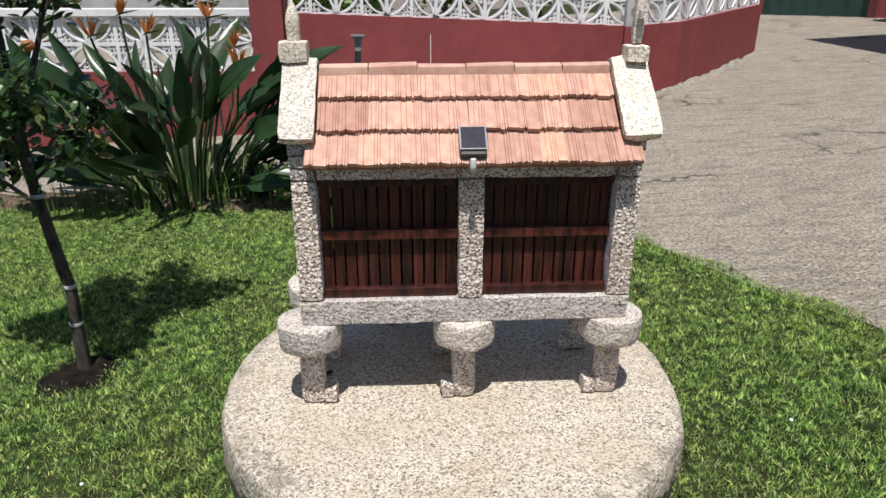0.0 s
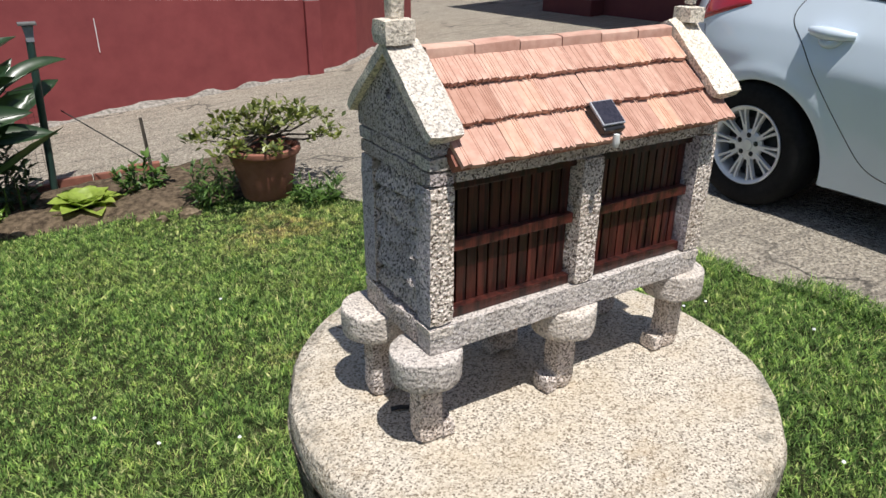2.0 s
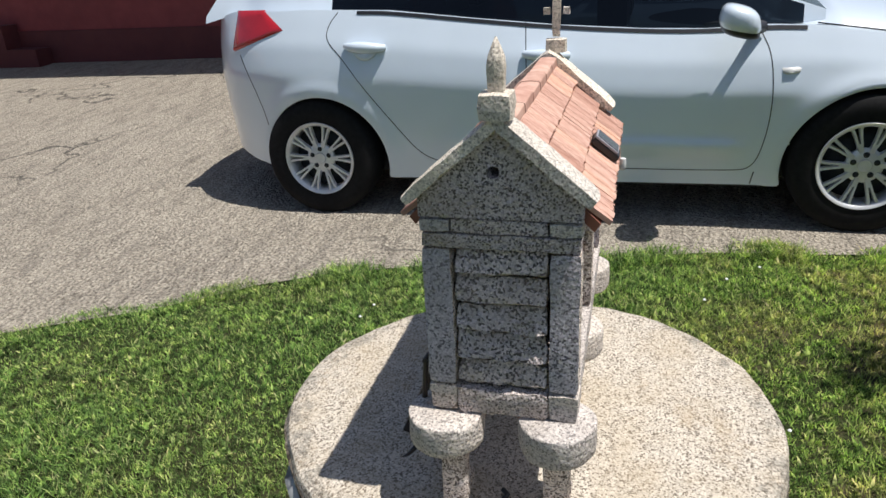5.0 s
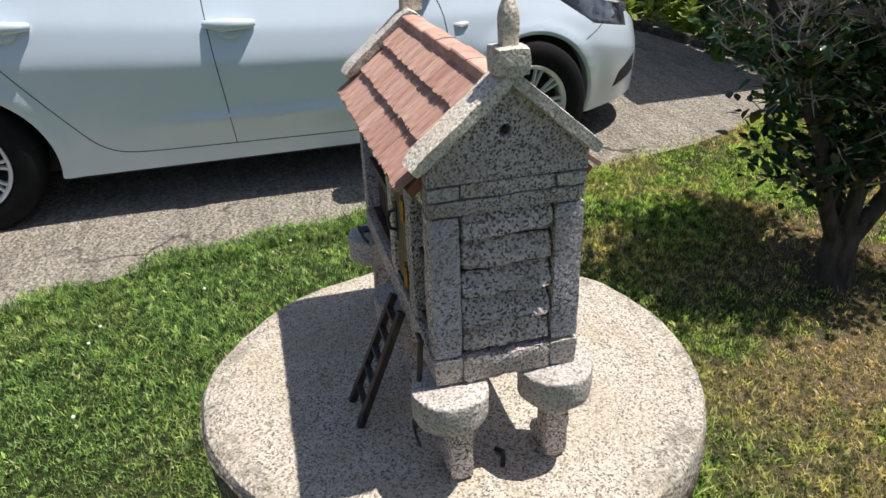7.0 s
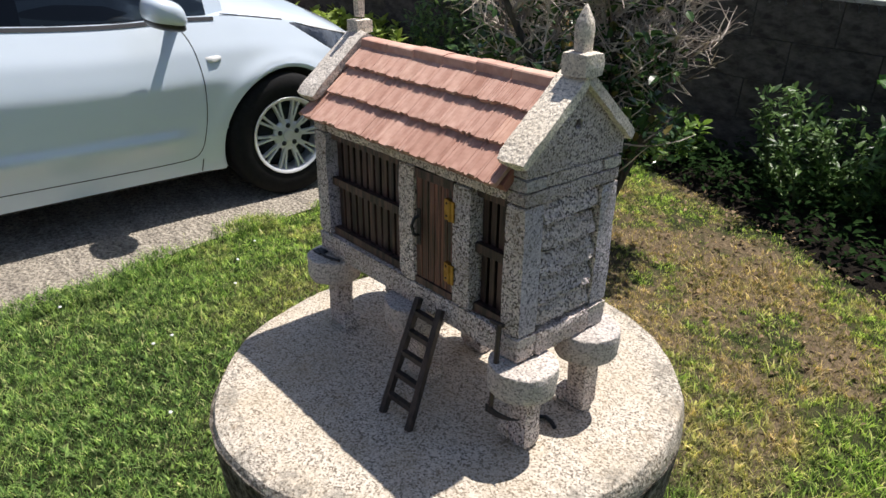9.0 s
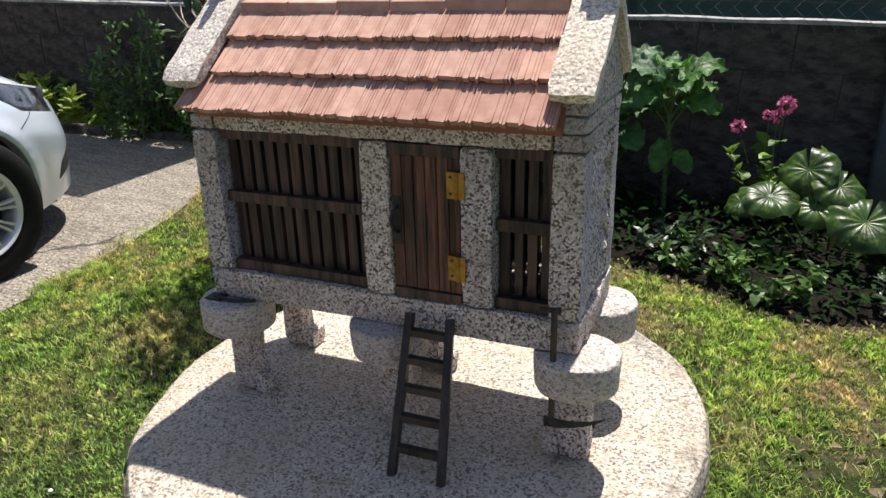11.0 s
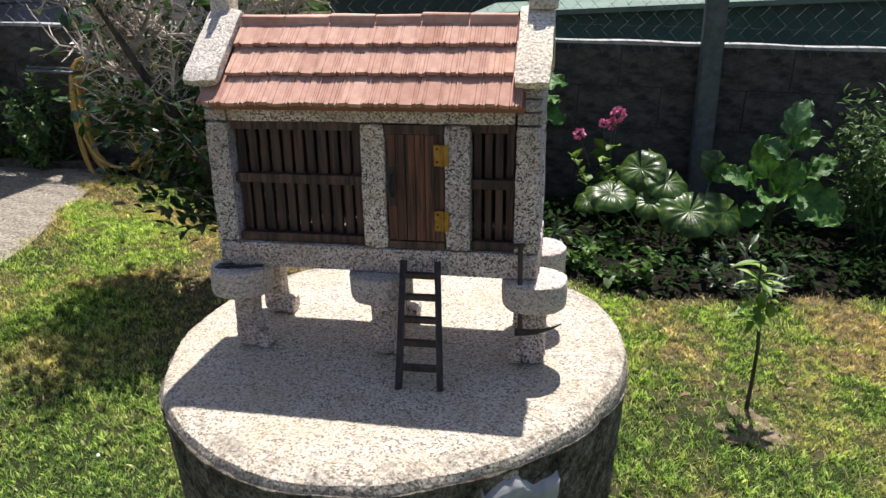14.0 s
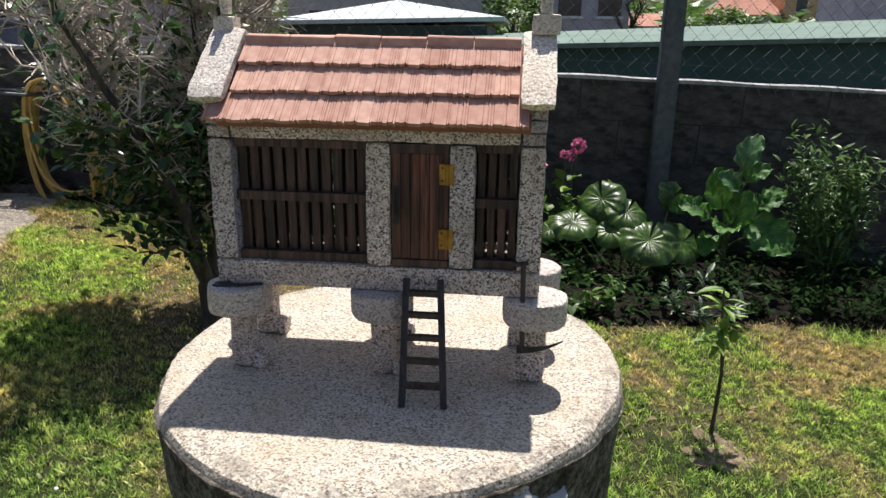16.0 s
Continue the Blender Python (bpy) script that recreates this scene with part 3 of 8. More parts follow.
def bed_sheet(x0, x1, n, front, back, rows, lift, rough):
    bm = bm_new()
    grid = []
    for i in range(n + 1):
        x = x0 + (x1 - x0) * i / n
        f, b = front(x), back(x)
        col = []
        for j in range(rows + 1):
            t = j / rows
            y = f + (b - f) * t
            hump = lift * min(1, 6 * t) * min(1, 6 * (1 - t) + 0.3)
            col.append(bm.verts.new((x, y, gz(x, y) - 0.004 + hump + noise.noise(Vector((x * 6, y * 6, 1))) * rough * min(1, 8 * t))))
        grid.append(col)
    for a, b in zip(grid, grid[1:]):
        for j in range(rows):
            bm.faces.new((a[j], b[j], b[j + 1], a[j + 1]) if back(x0) > front(x0) else (a[j], a[j + 1], b[j + 1], b[j]))
    return bm


structure("flower_bed_north", bed_sheet(-3.4, 0.75, 60, bed_north, lambda x: 5.08, 12, 0.05, 0.03), M["soil"], "dark soil of the narrow flower bed", "flower bed", 180)
structure("flower_bed_south", bed_sheet(-3.6, 6.5, 110, bed_south, lambda x: -2.78, 14, 0.05, 0.03), M["soil_shade"], "soil bed along the block wall with shade in its dark tone", "flower bed", 180)

# ---- block wall, fence post and chain-link in the south ----
WY = -2.8


def wall_top(x):
    return 1.121 + 0.033 * x


def slanted(bm, x0, x1, y0, y1, z0, z1, n=1):
    """A bar from x0 to x1 whose bottom and top follow the heights given."""
    rings = []
    for i in range(n + 1):
        x = x0 + (x1 - x0) * i / n
        rings.append([bm.verts.new(p) for p in ((x, y0, z0(x)), (x, y1, z0(x)), (x, y1, z1(x)), (x, y0, z1(x)))])
    for a, b in zip(rings, rings[1:]):
        for k in range(4):
            bm.faces.new((a[k], a[(k + 1) % 4], b[(k + 1) % 4], b[k]))
    bm.faces.new(rings[0][::-1])
    bm.faces.new(rings[-1])
    bmesh.ops.recalc_face_normals(bm, faces=bm.faces)
    return bm


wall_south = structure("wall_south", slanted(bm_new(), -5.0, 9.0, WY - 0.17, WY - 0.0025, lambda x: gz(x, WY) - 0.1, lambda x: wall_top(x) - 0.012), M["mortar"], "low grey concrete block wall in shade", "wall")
part("coping", slanted(bm_new(), -5.0, 9.0, WY - 0.185, WY + 0.006, lambda x: wall_top(x) - 0.012, lambda x: wall_top(x) + 0.008 + 0.004 * math.sin(9 * x), 80), M["coping"], wall_south, "light cement capping of the wall")

fence = thing("chain_link_fence", (-1.0, WY, wall_top(-1)), "galvanised chain-link fence on top of the block wall", "fence")
bm = slanted(bm_new(), -0.06, 0.06, -0.05, 0.05, lambda x: 0.0, lambda x: 2.35)
bmesh.ops.bevel(bm, geom=bm.edges[:], offset=0.008, segments=2, affect="EDGES")
bmesh.ops.translate(bm, verts=bm.verts, vec=(-0.967, WY + 0.06, gz(-1, WY) - 0.05))
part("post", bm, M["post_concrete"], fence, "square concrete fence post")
bm = bm_new()
step, height = 0.050, 1.10
rise = 0.050
for i in range(int(10.6 / step)):
    x0 = -4.6 + i * step
    z0 = wall_top(x0) - 0.03
    # each wire zigzags upwards and hooks into the next one
    zig = [(x0 + step * (0.51 if (i + j) % 2 else -0.51), WY + 0.012 + (0.003 if (i + j) % 2 else -0.003), z0 + rise * j) for j in range(int(height / rise))]
    tube(bm, zig, 0.0016, 3, False)
    if i % 2:
        tube(bm, [(x0 + step * 0.5, WY + 0.012, z0), (x0 + step * 0.3, WY + 0.022, z0 - 0.03), (x0 + step * 0.1, WY + 0.03, z0 - 0.02)], 0.0026, 3, False)
tagged(part("mesh", bm, M["wire"], fence, "diamond wire mesh"), kind="stuff")
bm = bm_new()
for h in (0.10, 0.62, 1.08):
    tube(bm, [(-4.8 + 1.0 * i, WY + 0.012, wall_top(-4.8 + i) + h) for i in range(12)], 0.0018, 4)
part("line_wire", bm, M["wire"], fence)

# ---- red wall with breeze blocks in the north ----
RED = [(-4.6, 6.84), (-1.2, 6.78), (0.57, 7.12), (2.3, 7.34), (3.0, 7.75), (3.7, 8.55), (4.3, 9.25), (4.95, 9.98)]


def run(points, s0, step):
    """Places along a line of points, with the way there."""
    out = []
    for (xa, ya), (xb, yb) in zip(points, points[1:]):
        ln = math.hypot(xb - xa, yb - ya)
        n = max(1, round(ln / step))
        for i in range(n):
            t = (i + 0.5) / n
            out.append((xa + (xb - xa) * t, ya + (yb - ya) * t, math.atan2(yb - ya, xb - xa), ln / n))
    return out


def wall_prism(points, z0, z1, thick):
    bm = bm_new()
    rings = []
    for i, (x, y) in enumerate(points):
        a, b = points[max(i - 1, 0)], points[min(i + 1, len(points) - 1)]
        d = Vector((b[0] - a[0], b[1] - a[1], 0)).normalized()
        n = Vector((-d.y, d.x, 0)) * thick
        lo, hi = z0(x, y), z1(x, y)
        rings.append([bm.verts.new(p) for p in ((x, y, lo), (x + n.x, y + n.y, lo), (x + n.x, y + n.y, hi), (x, y, hi))])
    for a, b in zip(rings, rings[1:]):
        for k in range(4):
            bm.faces.new((a[k], a[(k + 1) % 4], b[(k + 1) % 4], b[k]))
    bm.faces.new(rings[0][::-1])
    bm.faces.new(rings[-1])
    bmesh.ops.recalc_face_normals(bm, faces=bm.faces)
    return bm


LEFT = [RED[0], (-1.36, 6.785)]
RIGHT = [(-1.06, 6.81)] + RED[2:]
TOPR = lambda x, y: 0.93 - 0.052 * min(x, 2.4) + 0.02 * max(0, x - 2.4)
TOPL = lambda x, y: 0.47
wall_red = structure("wall_north", wall_prism(RIGHT, lambda x, y: gz(x, y) - 0.1, TOPR, 0.16), M["red_paint"], "maroon painted garden wall with faded streaks", "wall")
wall_red_low = structure("wall_north_low", wall_prism(LEFT, lambda x, y: gz(x, y) - 0.1, TOPL, 0.16), M["red_paint"], "lower maroon painted garden wall", "wall")
bm = bm_new()
rings = []
for x, y, a, ln in run(RIGHT, 0, 0.07):
    d = Vector((-math.sin(a), math.cos(a), 0))
    k = noise.noise(Vector((x * 2.1, y * 2.1, 4)))
    w, h = max(0.02, 0.10 + 0.12 * k), max(0.010, 0.026 + 0.05 * noise.noise(Vector((x * 4.7, y * 4.7, 9))))
    g = gz(x, y)
    rings.append([bm.verts.new(Vector((x, y, g + z)) - d * o + noise.noise_vector(Vector((x, y, z)) * 17) * 0.012) for o, z in ((-0.03, h), (0.006, h), (w * 0.45, h * 0.55 + 0.012), (w, 0.012), (w + 0.02, -0.02))])
for p, q in zip(rings, rings[1:]):
    for k in range(4):
        bm.faces.new((p[k], q[k], q[k + 1], p[k + 1]))
part("footing", bm, M["rubble"], wall_red, "crumbling grey cement along the foot of the wall")
part("paint_scratch", boxbm(0.272, 0.279, 7.055, 7.0625, 0.49, 0.77, 0.002), M["white_paint"], wall_red, "thin white scratch in the paint")
pillar = thing("wall_pillar", (-1.2, 6.85, gz(-1.2, 6.8)), "maroon painted wall pillar between two wall sections", "pillar", kind="structure")
part("shaft", boxbm(-1.355, -1.065, 6.70, 6.98, -0.15, 1.9, 0.008), M["red_paint"], pillar)
part("joint", boxbm(-1.063, -1.035, 6.76, 6.95, -0.15, 1.9, 0.004), M["red_dark"], pillar, "dark narrow joint strip")
pillar2 = thing("wall_post", (2.33, 7.36, gz(2.3, 7.3)), "slim wall post, maroon below and bare grey above", "pillar", kind="structure")
part("base", boxbm(2.24, 2.40, 7.28, 7.50, -0.05, 0.81, 0.006), M["red_paint"], pillar2)
part("shaft", boxbm(2.245, 2.395, 7.29, 7.49, 0.81, 1.55, 0.006), M["plaster_grey"], pillar2, "bare grey upper shaft")


def breeze_block():
    """One pierced block: a frame, a diagonal leaf and small lattice bars."""
    bm = bm_new()
    h, d = 0.5, 0.16
    for a in (-h, h - 0.07):
        box(bm, a, a + 0.07, -d, d, -h, h)
        box(bm, -h + 0.07, h - 0.07, -d, d, a, a + 0.07)

    def arc(cx, cz, a0, a1, r, w=0.075):
        n = 10
        ring = []
        for i in range(n + 1):
            t = a0 + (a1 - a0) * i / n
            c, s = math.cos(t), math.sin(t)
            ring.append([bm.verts.new(p) for p in ((cx + (r - w / 2) * c, -d, cz + (r - w / 2) * s), (cx + (r + w / 2) * c, -d, cz + (r + w / 2) * s), (cx + (r + w / 2) * c, d, cz + (r + w / 2) * s), (cx + (r - w / 2) * c, d, cz + (r - w / 2) * s))])
        for p, q in zip(ring, ring[1:]):
            for k in range(4):
                bm.faces.new((p[k], p[(k + 1) % 4], q[(k + 1) % 4], q[k]))

    arc(-h, h, -math.pi / 2, 0, 0.93)
    arc(h, -h, math.pi / 2, math.pi, 0.93)
    for s in (-1, 1):
        for u in (0.16, 0.33):
            box(bm, s * -h + s * u - 0.028, s * -h + s * u + 0.028, -d * 0.8, d * 0.8, min(s * h, s * 0.09), max(s * h, s * 0.09))
            box(bm, min(-s * h, -s * 0.09), max(-s * h, -s * 0.09), -d * 0.8, d * 0.8, s * h - s * u - 0.028, s * h - s * u + 0.028)
    bmesh.ops.recalc_face_normals(bm, faces=bm.faces)
    return mesh_of(bm, "breeze_block", M["white_paint"])


BREEZE = breeze_block()


def lattice(points, top, parent, size, rows):
    for n, (x, y, a, w) in enumerate(run(points, 0, size)):
        for r in range(rows):
            flip = -1 if (n + r) % 2 else 1
            m = Matrix.Translation((x - 0.08 * math.sin(a), y + 0.08 * math.cos(a), top(x, y) + size * (r + 0.5))) @ Matrix.Rotation(a, 4, "Z") @ Matrix.Diagonal((w * flip, 0.26, size, 1))
            piece("breeze_block", BREEZE, m, parent)


lattice(RIGHT, TOPR, wall_red, 0.245, 2)
lattice(LEFT, TOPL, wall_red_low, 0.245, 2)
part("coping", wall_prism(RIGHT, lambda x, y: TOPR(x, y) + 0.492, lambda x, y: TOPR(x, y) + 0.55, 0.17), M["white_paint"], wall_red, "white painted rail on the lattice")
part("coping", wall_prism(LEFT, lambda x, y: TOPL(x, y) + 0.492, lambda x, y: TOPL(x, y) + 0.55, 0.17), M["white_paint"], wall_red_low, "white painted rail on the lattice")

# ---- garage, red house and far things in the north-east ----
garage = thing("garage_wall", (9.0, 15.0, gz(9, 15)), "maroon wall with a wide dark green garage door", "building", kind="structure")
GA, GB = Vector((6.6, 17.6, 0)), Vector((12.4, 8.4, 0))
gd = (GB - GA).normalized()
gm = Matrix.Translation(GA) @ Matrix.Rotation(math.atan2(gd.y, gd.x), 4, "Z")
L = (GB - GA).length
part("wall", boxbm(0, 2.2, 0, 0.25, -0.3, 3.2, m=gm), M["red_paint"], garage)
part("wall", boxbm(4.55, L, 0, 0.25, -0.3, 3.2, m=gm), M["red_paint"], garage)
part("lintel", boxbm(2.2, 4.55, 0, 0.25, 2.5, 3.2, m=gm), M["red_paint"], garage)
gdoor = part("door", boxbm(2.2, 4.55, 0.1, 0.16, -0.3, 2.5, m=gm), M["green_door"], garage, "dark green sheet-metal garage door")
for i in range(8):
    part("rib", boxbm(2.3 + 0.28 * i, 2.33 + 0.28 * i, 0.085, 0.1, 0.25, 2.5, m=gm), M["green_door"], gdoor)
part("jamb", boxbm(4.46, 4.60, -0.03, 0.1, -0.3, 2.6, m=gm), M["red_dark"], garage)

house = thing("red_house", (8.4, 6.0, gz(8, 6)), "maroon painted house side in deep shade with eave", "building", kind="structure")
part("wall", boxbm(7.3, 11.5, 2.6, 9.2, 0.0, 3.4), M["red_paint"], house)
part("plinth", boxbm(7.26, 7.3, 2.6, 9.2, 0.0, 0.75), M["red_dark"], house)
part("eave", boxbm(6.25, 11.5, 2.2, 10.0, 3.4, 3.52), M["plaster_grey"], house, "projecting concrete eave")
part("step", boxbm(7.0, 7.26, 8.3, 9.4, 0.2, 0.55), M["red_dark"], house)
part("step", boxbm(7.0, 7.26, 8.75, 9.4, 0.55, 0.85), M["red_dark"], house)

# ---- round stone table ----
TC = Vector((0.072, 0.899, 0.0))
TZ = 0.902
stone_table = thing("stone_table", (TC.x, TC.y, gz(TC.x, TC.y)), "round granite millstone table on a rough concrete drum", "table")


def table_radius(a):
    """The hand-cut disc is a little longer from north to south."""
    r = 0.3305 - 0.0073 * math.cos(a) + 0.0014 * math.sin(a) - 0.0085 * math.cos(2 * a) + 0.0014 * math.sin(2 * a) - 0.002 * math.cos(3 * a) - 0.0042 * math.sin(3 * a)
    return r + 0.004 * noise.noise(Vector((math.cos(a) * 3, math.sin(a) * 3, 5)))


def rim_depth(a):
    """The disc's rim is worn thin towards the north."""
    return 0.42 + 0.58 * min(1.0, max(0.0, 0.5 - 0.9 * math.sin(a + 0.25))) + 0.25 * noise.noise(Vector((math.cos(a) * 6, math.sin(a) * 6, 1)))


def drum(profile, sides, wobble, seed):
    """A turned body with an uneven rim; profile: (inset, z, roughness)."""
    bm = bm_new()
    rings = []
    for inset, z, rough in profile:
        ring = []
        for k in range(sides):
            a = 2 * math.pi * k / sides
            r = table_radius(a) * (1 - wobble) + 0.335 * wobble - inset
            zz = z
            if wobble:
                zz -= 0.030 * min(1.0, max(0.0, 0.5 - 0.9 * math.sin(a + 0.25))) * max(0.0, (z + 0.06) / (TZ + 0.05)) ** 8
            if z < TZ - 0.012 and not wobble:
                zz = TZ - 0.012 + (z - TZ + 0.012) * rim_depth(a)
            p = Vector((TC.x + r * math.cos(a), TC.y + r * math.sin(a), zz))
            p += noise.noise_vector(p * 22 + Vector((seed, 0, 0))) * rough + noise.noise_vector(p * 70) * rough * 0.5
            ring.append(bm.verts.new(p))
        rings.append(ring)
    for a, b in zip(rings, rings[1:]):
        for k in range(sides):
            bm.faces.new((a[k], a[(k + 1) % sides], b[(k + 1) % sides], b[k]))
    bm.faces.new(rings[0][::-1])
    bm.faces.new(rings[-1])
    return bm


prof = [(0.02, TZ - 0.052, 0.002), (0.006, TZ - 0.049, 0.003), (-0.001, TZ - 0.040, 0.003), (-0.002, TZ - 0.025, 0.003), (0.0, TZ - 0.010, 0.0028), (0.0035, TZ - 0.003, 0.002), (0.010, TZ - 0.0003, 0.001)]
prof += [(0.02 + 0.022 * i, TZ + 0.0005, 0.0007) for i in range(14)]
part("table_top", drum(prof, 160, 0.0, 0), M["granite_table"], stone_table, "pale yellowish granite disc with dark flecks", 32)
prof = [(-0.0035 + 0.030 * (1 - math.exp(-(TZ + 0.05) * (1 - i / 22) / 0.30)), -0.06 + (TZ - 0.013 + 0.06) * i / 22, 0.012 if i < 17 else 0.006 if i < 21 else 0.0025) for i in range(23)]
part("drum", drum(prof, 200, 0.001, 7), M["concrete_mossy"], stone_table, "rough weathered grey-brown concrete drum", 70)
bm = bm_new()
cols = []
for i in range(19):
    t = i / 18
    a = radians(119 + 18.5 * t)
    col = []
    lo = 0.795 + 0.07 * (2 * t - 1.05) ** 4 + 0.016 * noise.noise(Vector((i * 0.45, 0, 2)))
    hi = 0.858 + 0.024 * math.sin(math.pi * min(1, 1.5 * t)) + 0.010 * noise.noise(Vector((i * 0.6, 4, 2)))
    for j in range(8):
        z = lo + (max(hi, lo + 0.012) - lo) * j / 7
        r = table_radius(a) + 0.0035 - 0.030 * (1 - math.exp(-(TZ - 0.013 - z) / 0.30)) + (0.0105 if 0 < j < 7 and 0 < i < 18 else -0.006)
        col.append(bm.verts.new((TC.x + r * math.cos(a), TC.y + r * math.sin(a), z)))
    cols.append(col)
for a, b in zip(cols, cols[1:]):
    for j in range(7):
        bm.faces.new((a[j], a[j + 1], b[j + 1], b[j]))
part("cement_patch", bm, M["cement"], stone_table, "pale smooth cement repair patch", 180)

# ---- miniature granary ----
X0, X1, YS, YN = -0.136, 0.290, 0.8175, 0.977
ZB0, ZB1, ZL0, ZL1 = 1.028, 1.062, 1.222, 1.254
YC = (YS + YN) / 2
gran = thing("miniature_granary", (0.077, YC, TZ), "miniature granite granary with clay tile roof and slatted wooden walls", "garden ornament")
W = 0.031


def gstone(name, x0, x1, y0, y1, z0, z1, material="granite", label="", **k):
    return part(name, stone(x0, x1, y0, y1, z0, z1, **k), M[material], gran, label, 40)


gstone("base_beam", X0, X1, YS, YS + W, ZB0, ZB1, "granite_fine", "pale granite sill beam")
gstone("base_beam", X0, X1, YN - W, YN, ZB0, ZB1)
for xa, xb in ((X0 - 0.001, X0 + W), (X1 - W, X1 + 0.001)):
    gstone("end_beam", xa, xb, YS + W, YN - W, ZB0, ZB1 - 0.002, "granite_dark", rough=0.0018, cell=0.007)
for xa in (X0, X1 - W):
    for ya in (YS, YN - W):
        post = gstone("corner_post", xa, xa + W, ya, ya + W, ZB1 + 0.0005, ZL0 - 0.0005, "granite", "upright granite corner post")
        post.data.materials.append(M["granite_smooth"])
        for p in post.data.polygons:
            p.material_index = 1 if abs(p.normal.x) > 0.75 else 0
        gstone("corner_block", xa - 0.0015, xa + W + 0.001, ya - 0.0015, ya + W + 0.0015, ZB1 - 0.014, ZB1 - 0.001, "granite_fine")
        gstone("corner_block", xa - 0.0012, xa + W + 0.001, ya - 0.0012, ya + W + 0.0012, ZL1 - 0.016, ZL1 - 0.001, "granite_fine")
SP = (0.066, 0.098)
gstone("post", SP[0], SP[1], YS, YS + W, ZB1 + 0.0005, ZL0 - 0.0005)
NP = ((0.055, 0.087), (-0.051, -0.019))
for a, b in NP:
    gstone("post", a, b, YN - W, YN, ZB1 + 0.0005, ZL0 - 0.0005)
gstone("floor_slab", X0 + W + 0.0005, X1 - W - 0.0005, YS + W + 0.0005, YN - W - 0.0005, ZB0 + 0.012, ZB1 - 0.008, "granite_dark", cell=0.03)
gstone("lintel", X0 + W, X1 - W, YS + 0.001, YS + W, ZL0, ZL1 - 0.003)
gstone("lintel", X0 + W, X1 - W, YN - W, YN - 0.001, ZL0, ZL1 - 0.003)
for xa in (X0, X1 - W):
    gstone("end_lintel", xa, xa + W, YS, YN, ZL0, ZL1 - 0.016, "granite_dark")
    gstone("end_lintel", xa, xa + W, YS + W, YN - W, ZL1 - 0.016, ZL1, "granite_dark")
# clapboard stones of the two ends
joints = [1.0625, 1.093, 1.127, 1.160, 1.192, 1.2215]
for xa, sgn in ((X0, -1), (X1, 1)):
    for a, b in zip(joints, joints[1:]):
        hewn = 0.0024 if a < 1.07 else 0.0016
        m = Matrix.Translation((xa - sgn * 0.0122, YC, (a + b) / 2)) @ Matrix.Rotation(sgn * radians(-20), 4, "Y")
        gstone("wall_stone", -0.008, 0.008, -(YN - YS) / 2 + W + 0.0015, (YN - YS) / 2 - W - 0.0015, -(b - a) / 2 + 0.0006, (b - a) / 2 - 0.0024, "granite_panel", bevel=0.0016, rough=hewn, cell=0.007, m=m, seed=31 * a + sgn)



def gable(xa, xb):
    """The stone gable with a round hole through it."""
    bm = bm_new()
    outline = [(YS, ZL1 + 0.0005), (YN, ZL1 + 0.0005), (YN, 1.276), (YN - 0.038, 1.309), (YC, 1.346), (YS + 0.038, 1.309), (YS, 1.276)]
    hole = [(YC + 0.004 + 0.0062 * math.cos(2 * math.pi * k / 16), 1.301 + 0.0062 * math.sin(2 * math.pi * k / 16)) for k in range(16)]
    edges = []
    for loop in (outline, hole):
        vs = [bm.verts.new((xa, y, z)) for y, z in loop]
        edges += [bm.edges.new((vs[i], vs[(i + 1) % len(vs)])) for i in range(len(vs))]
    bmesh.ops.triangle_fill(bm, use_beauty=True, use_dissolve=False, edges=edges)
    ret = bmesh.ops.extrude_face_region(bm, geom=bm.faces[:])
    bmesh.ops.translate(bm, verts=[v for v in ret["geom"] if isinstance(v, bmesh.types.BMVert)], vec=(xb - xa, 0, 0))
    bmesh.ops.recalc_face_normals(bm, faces=bm.faces)
    return bm


part("gable", gable(X0 + 0.0005, X0 + 0.026), M["granite_dark"], gran, "triangular gable stone with a small round hole")
part("gable", gable(X1 - 0.026, X1 - 0.0005), M["granite_dark"], gran, "triangular gable stone with a small round hole")
# coping slabs on the gables
RZ, RUN, DROP = 1.358, 0.104, 0.088
slope = math.atan2(DROP, RUN)
LEN = math.hypot(DROP, RUN)
for xa, xb in ((X0 - 0.009, X0 + 0.035), (X1 - 0.032, X1 + 0.016)):
    for s in (-1, 1):
        m = Matrix.Translation((0, YC, RZ)) @ Matrix.Rotation(-s * slope, 4, "X")
        ya, yb = (-LEN * 0.92, -0.0006) if s < 0 else (0.0006, LEN * 0.95)
        gstone("roof_slab", xa, xb, ya, yb, -0.0135, 0.0, "granite_slab", "pale granite gable slab", bevel=0.0028, rough=0.0009, m=m)
gstone("pedestal", X0 - 0.012, X0 + 0.024, YC - 0.016, YC + 0.016, RZ - 0.008, RZ + 0.0175, "granite_slab", bevel=0.002, rough=0.0004)
CY0 = YC - 0.008
gstone("pedestal", X1 - 0.017, X1 + 0.013, CY0 - 0.0155, CY0 + 0.0155, RZ - 0.009, RZ + 0.012, "granite_slab", bevel=0.002, rough=0.0004)
bm = bm_new()
px = X0 + 0.007
for k, (w, z) in enumerate(((0.0072, 0.0), (0.0074, 0.008), (0.0079, 0.022), (0.0068, 0.030), (0.0038, 0.039), (0.0008, 0.047))):
    for dx, dy in ((-w, -w), (w, -w), (w, w), (-w, w)):
        bm.verts.new((px + dx, YC + dy, RZ + 0.0175 + z))
bm.verts.ensure_lookup_table()
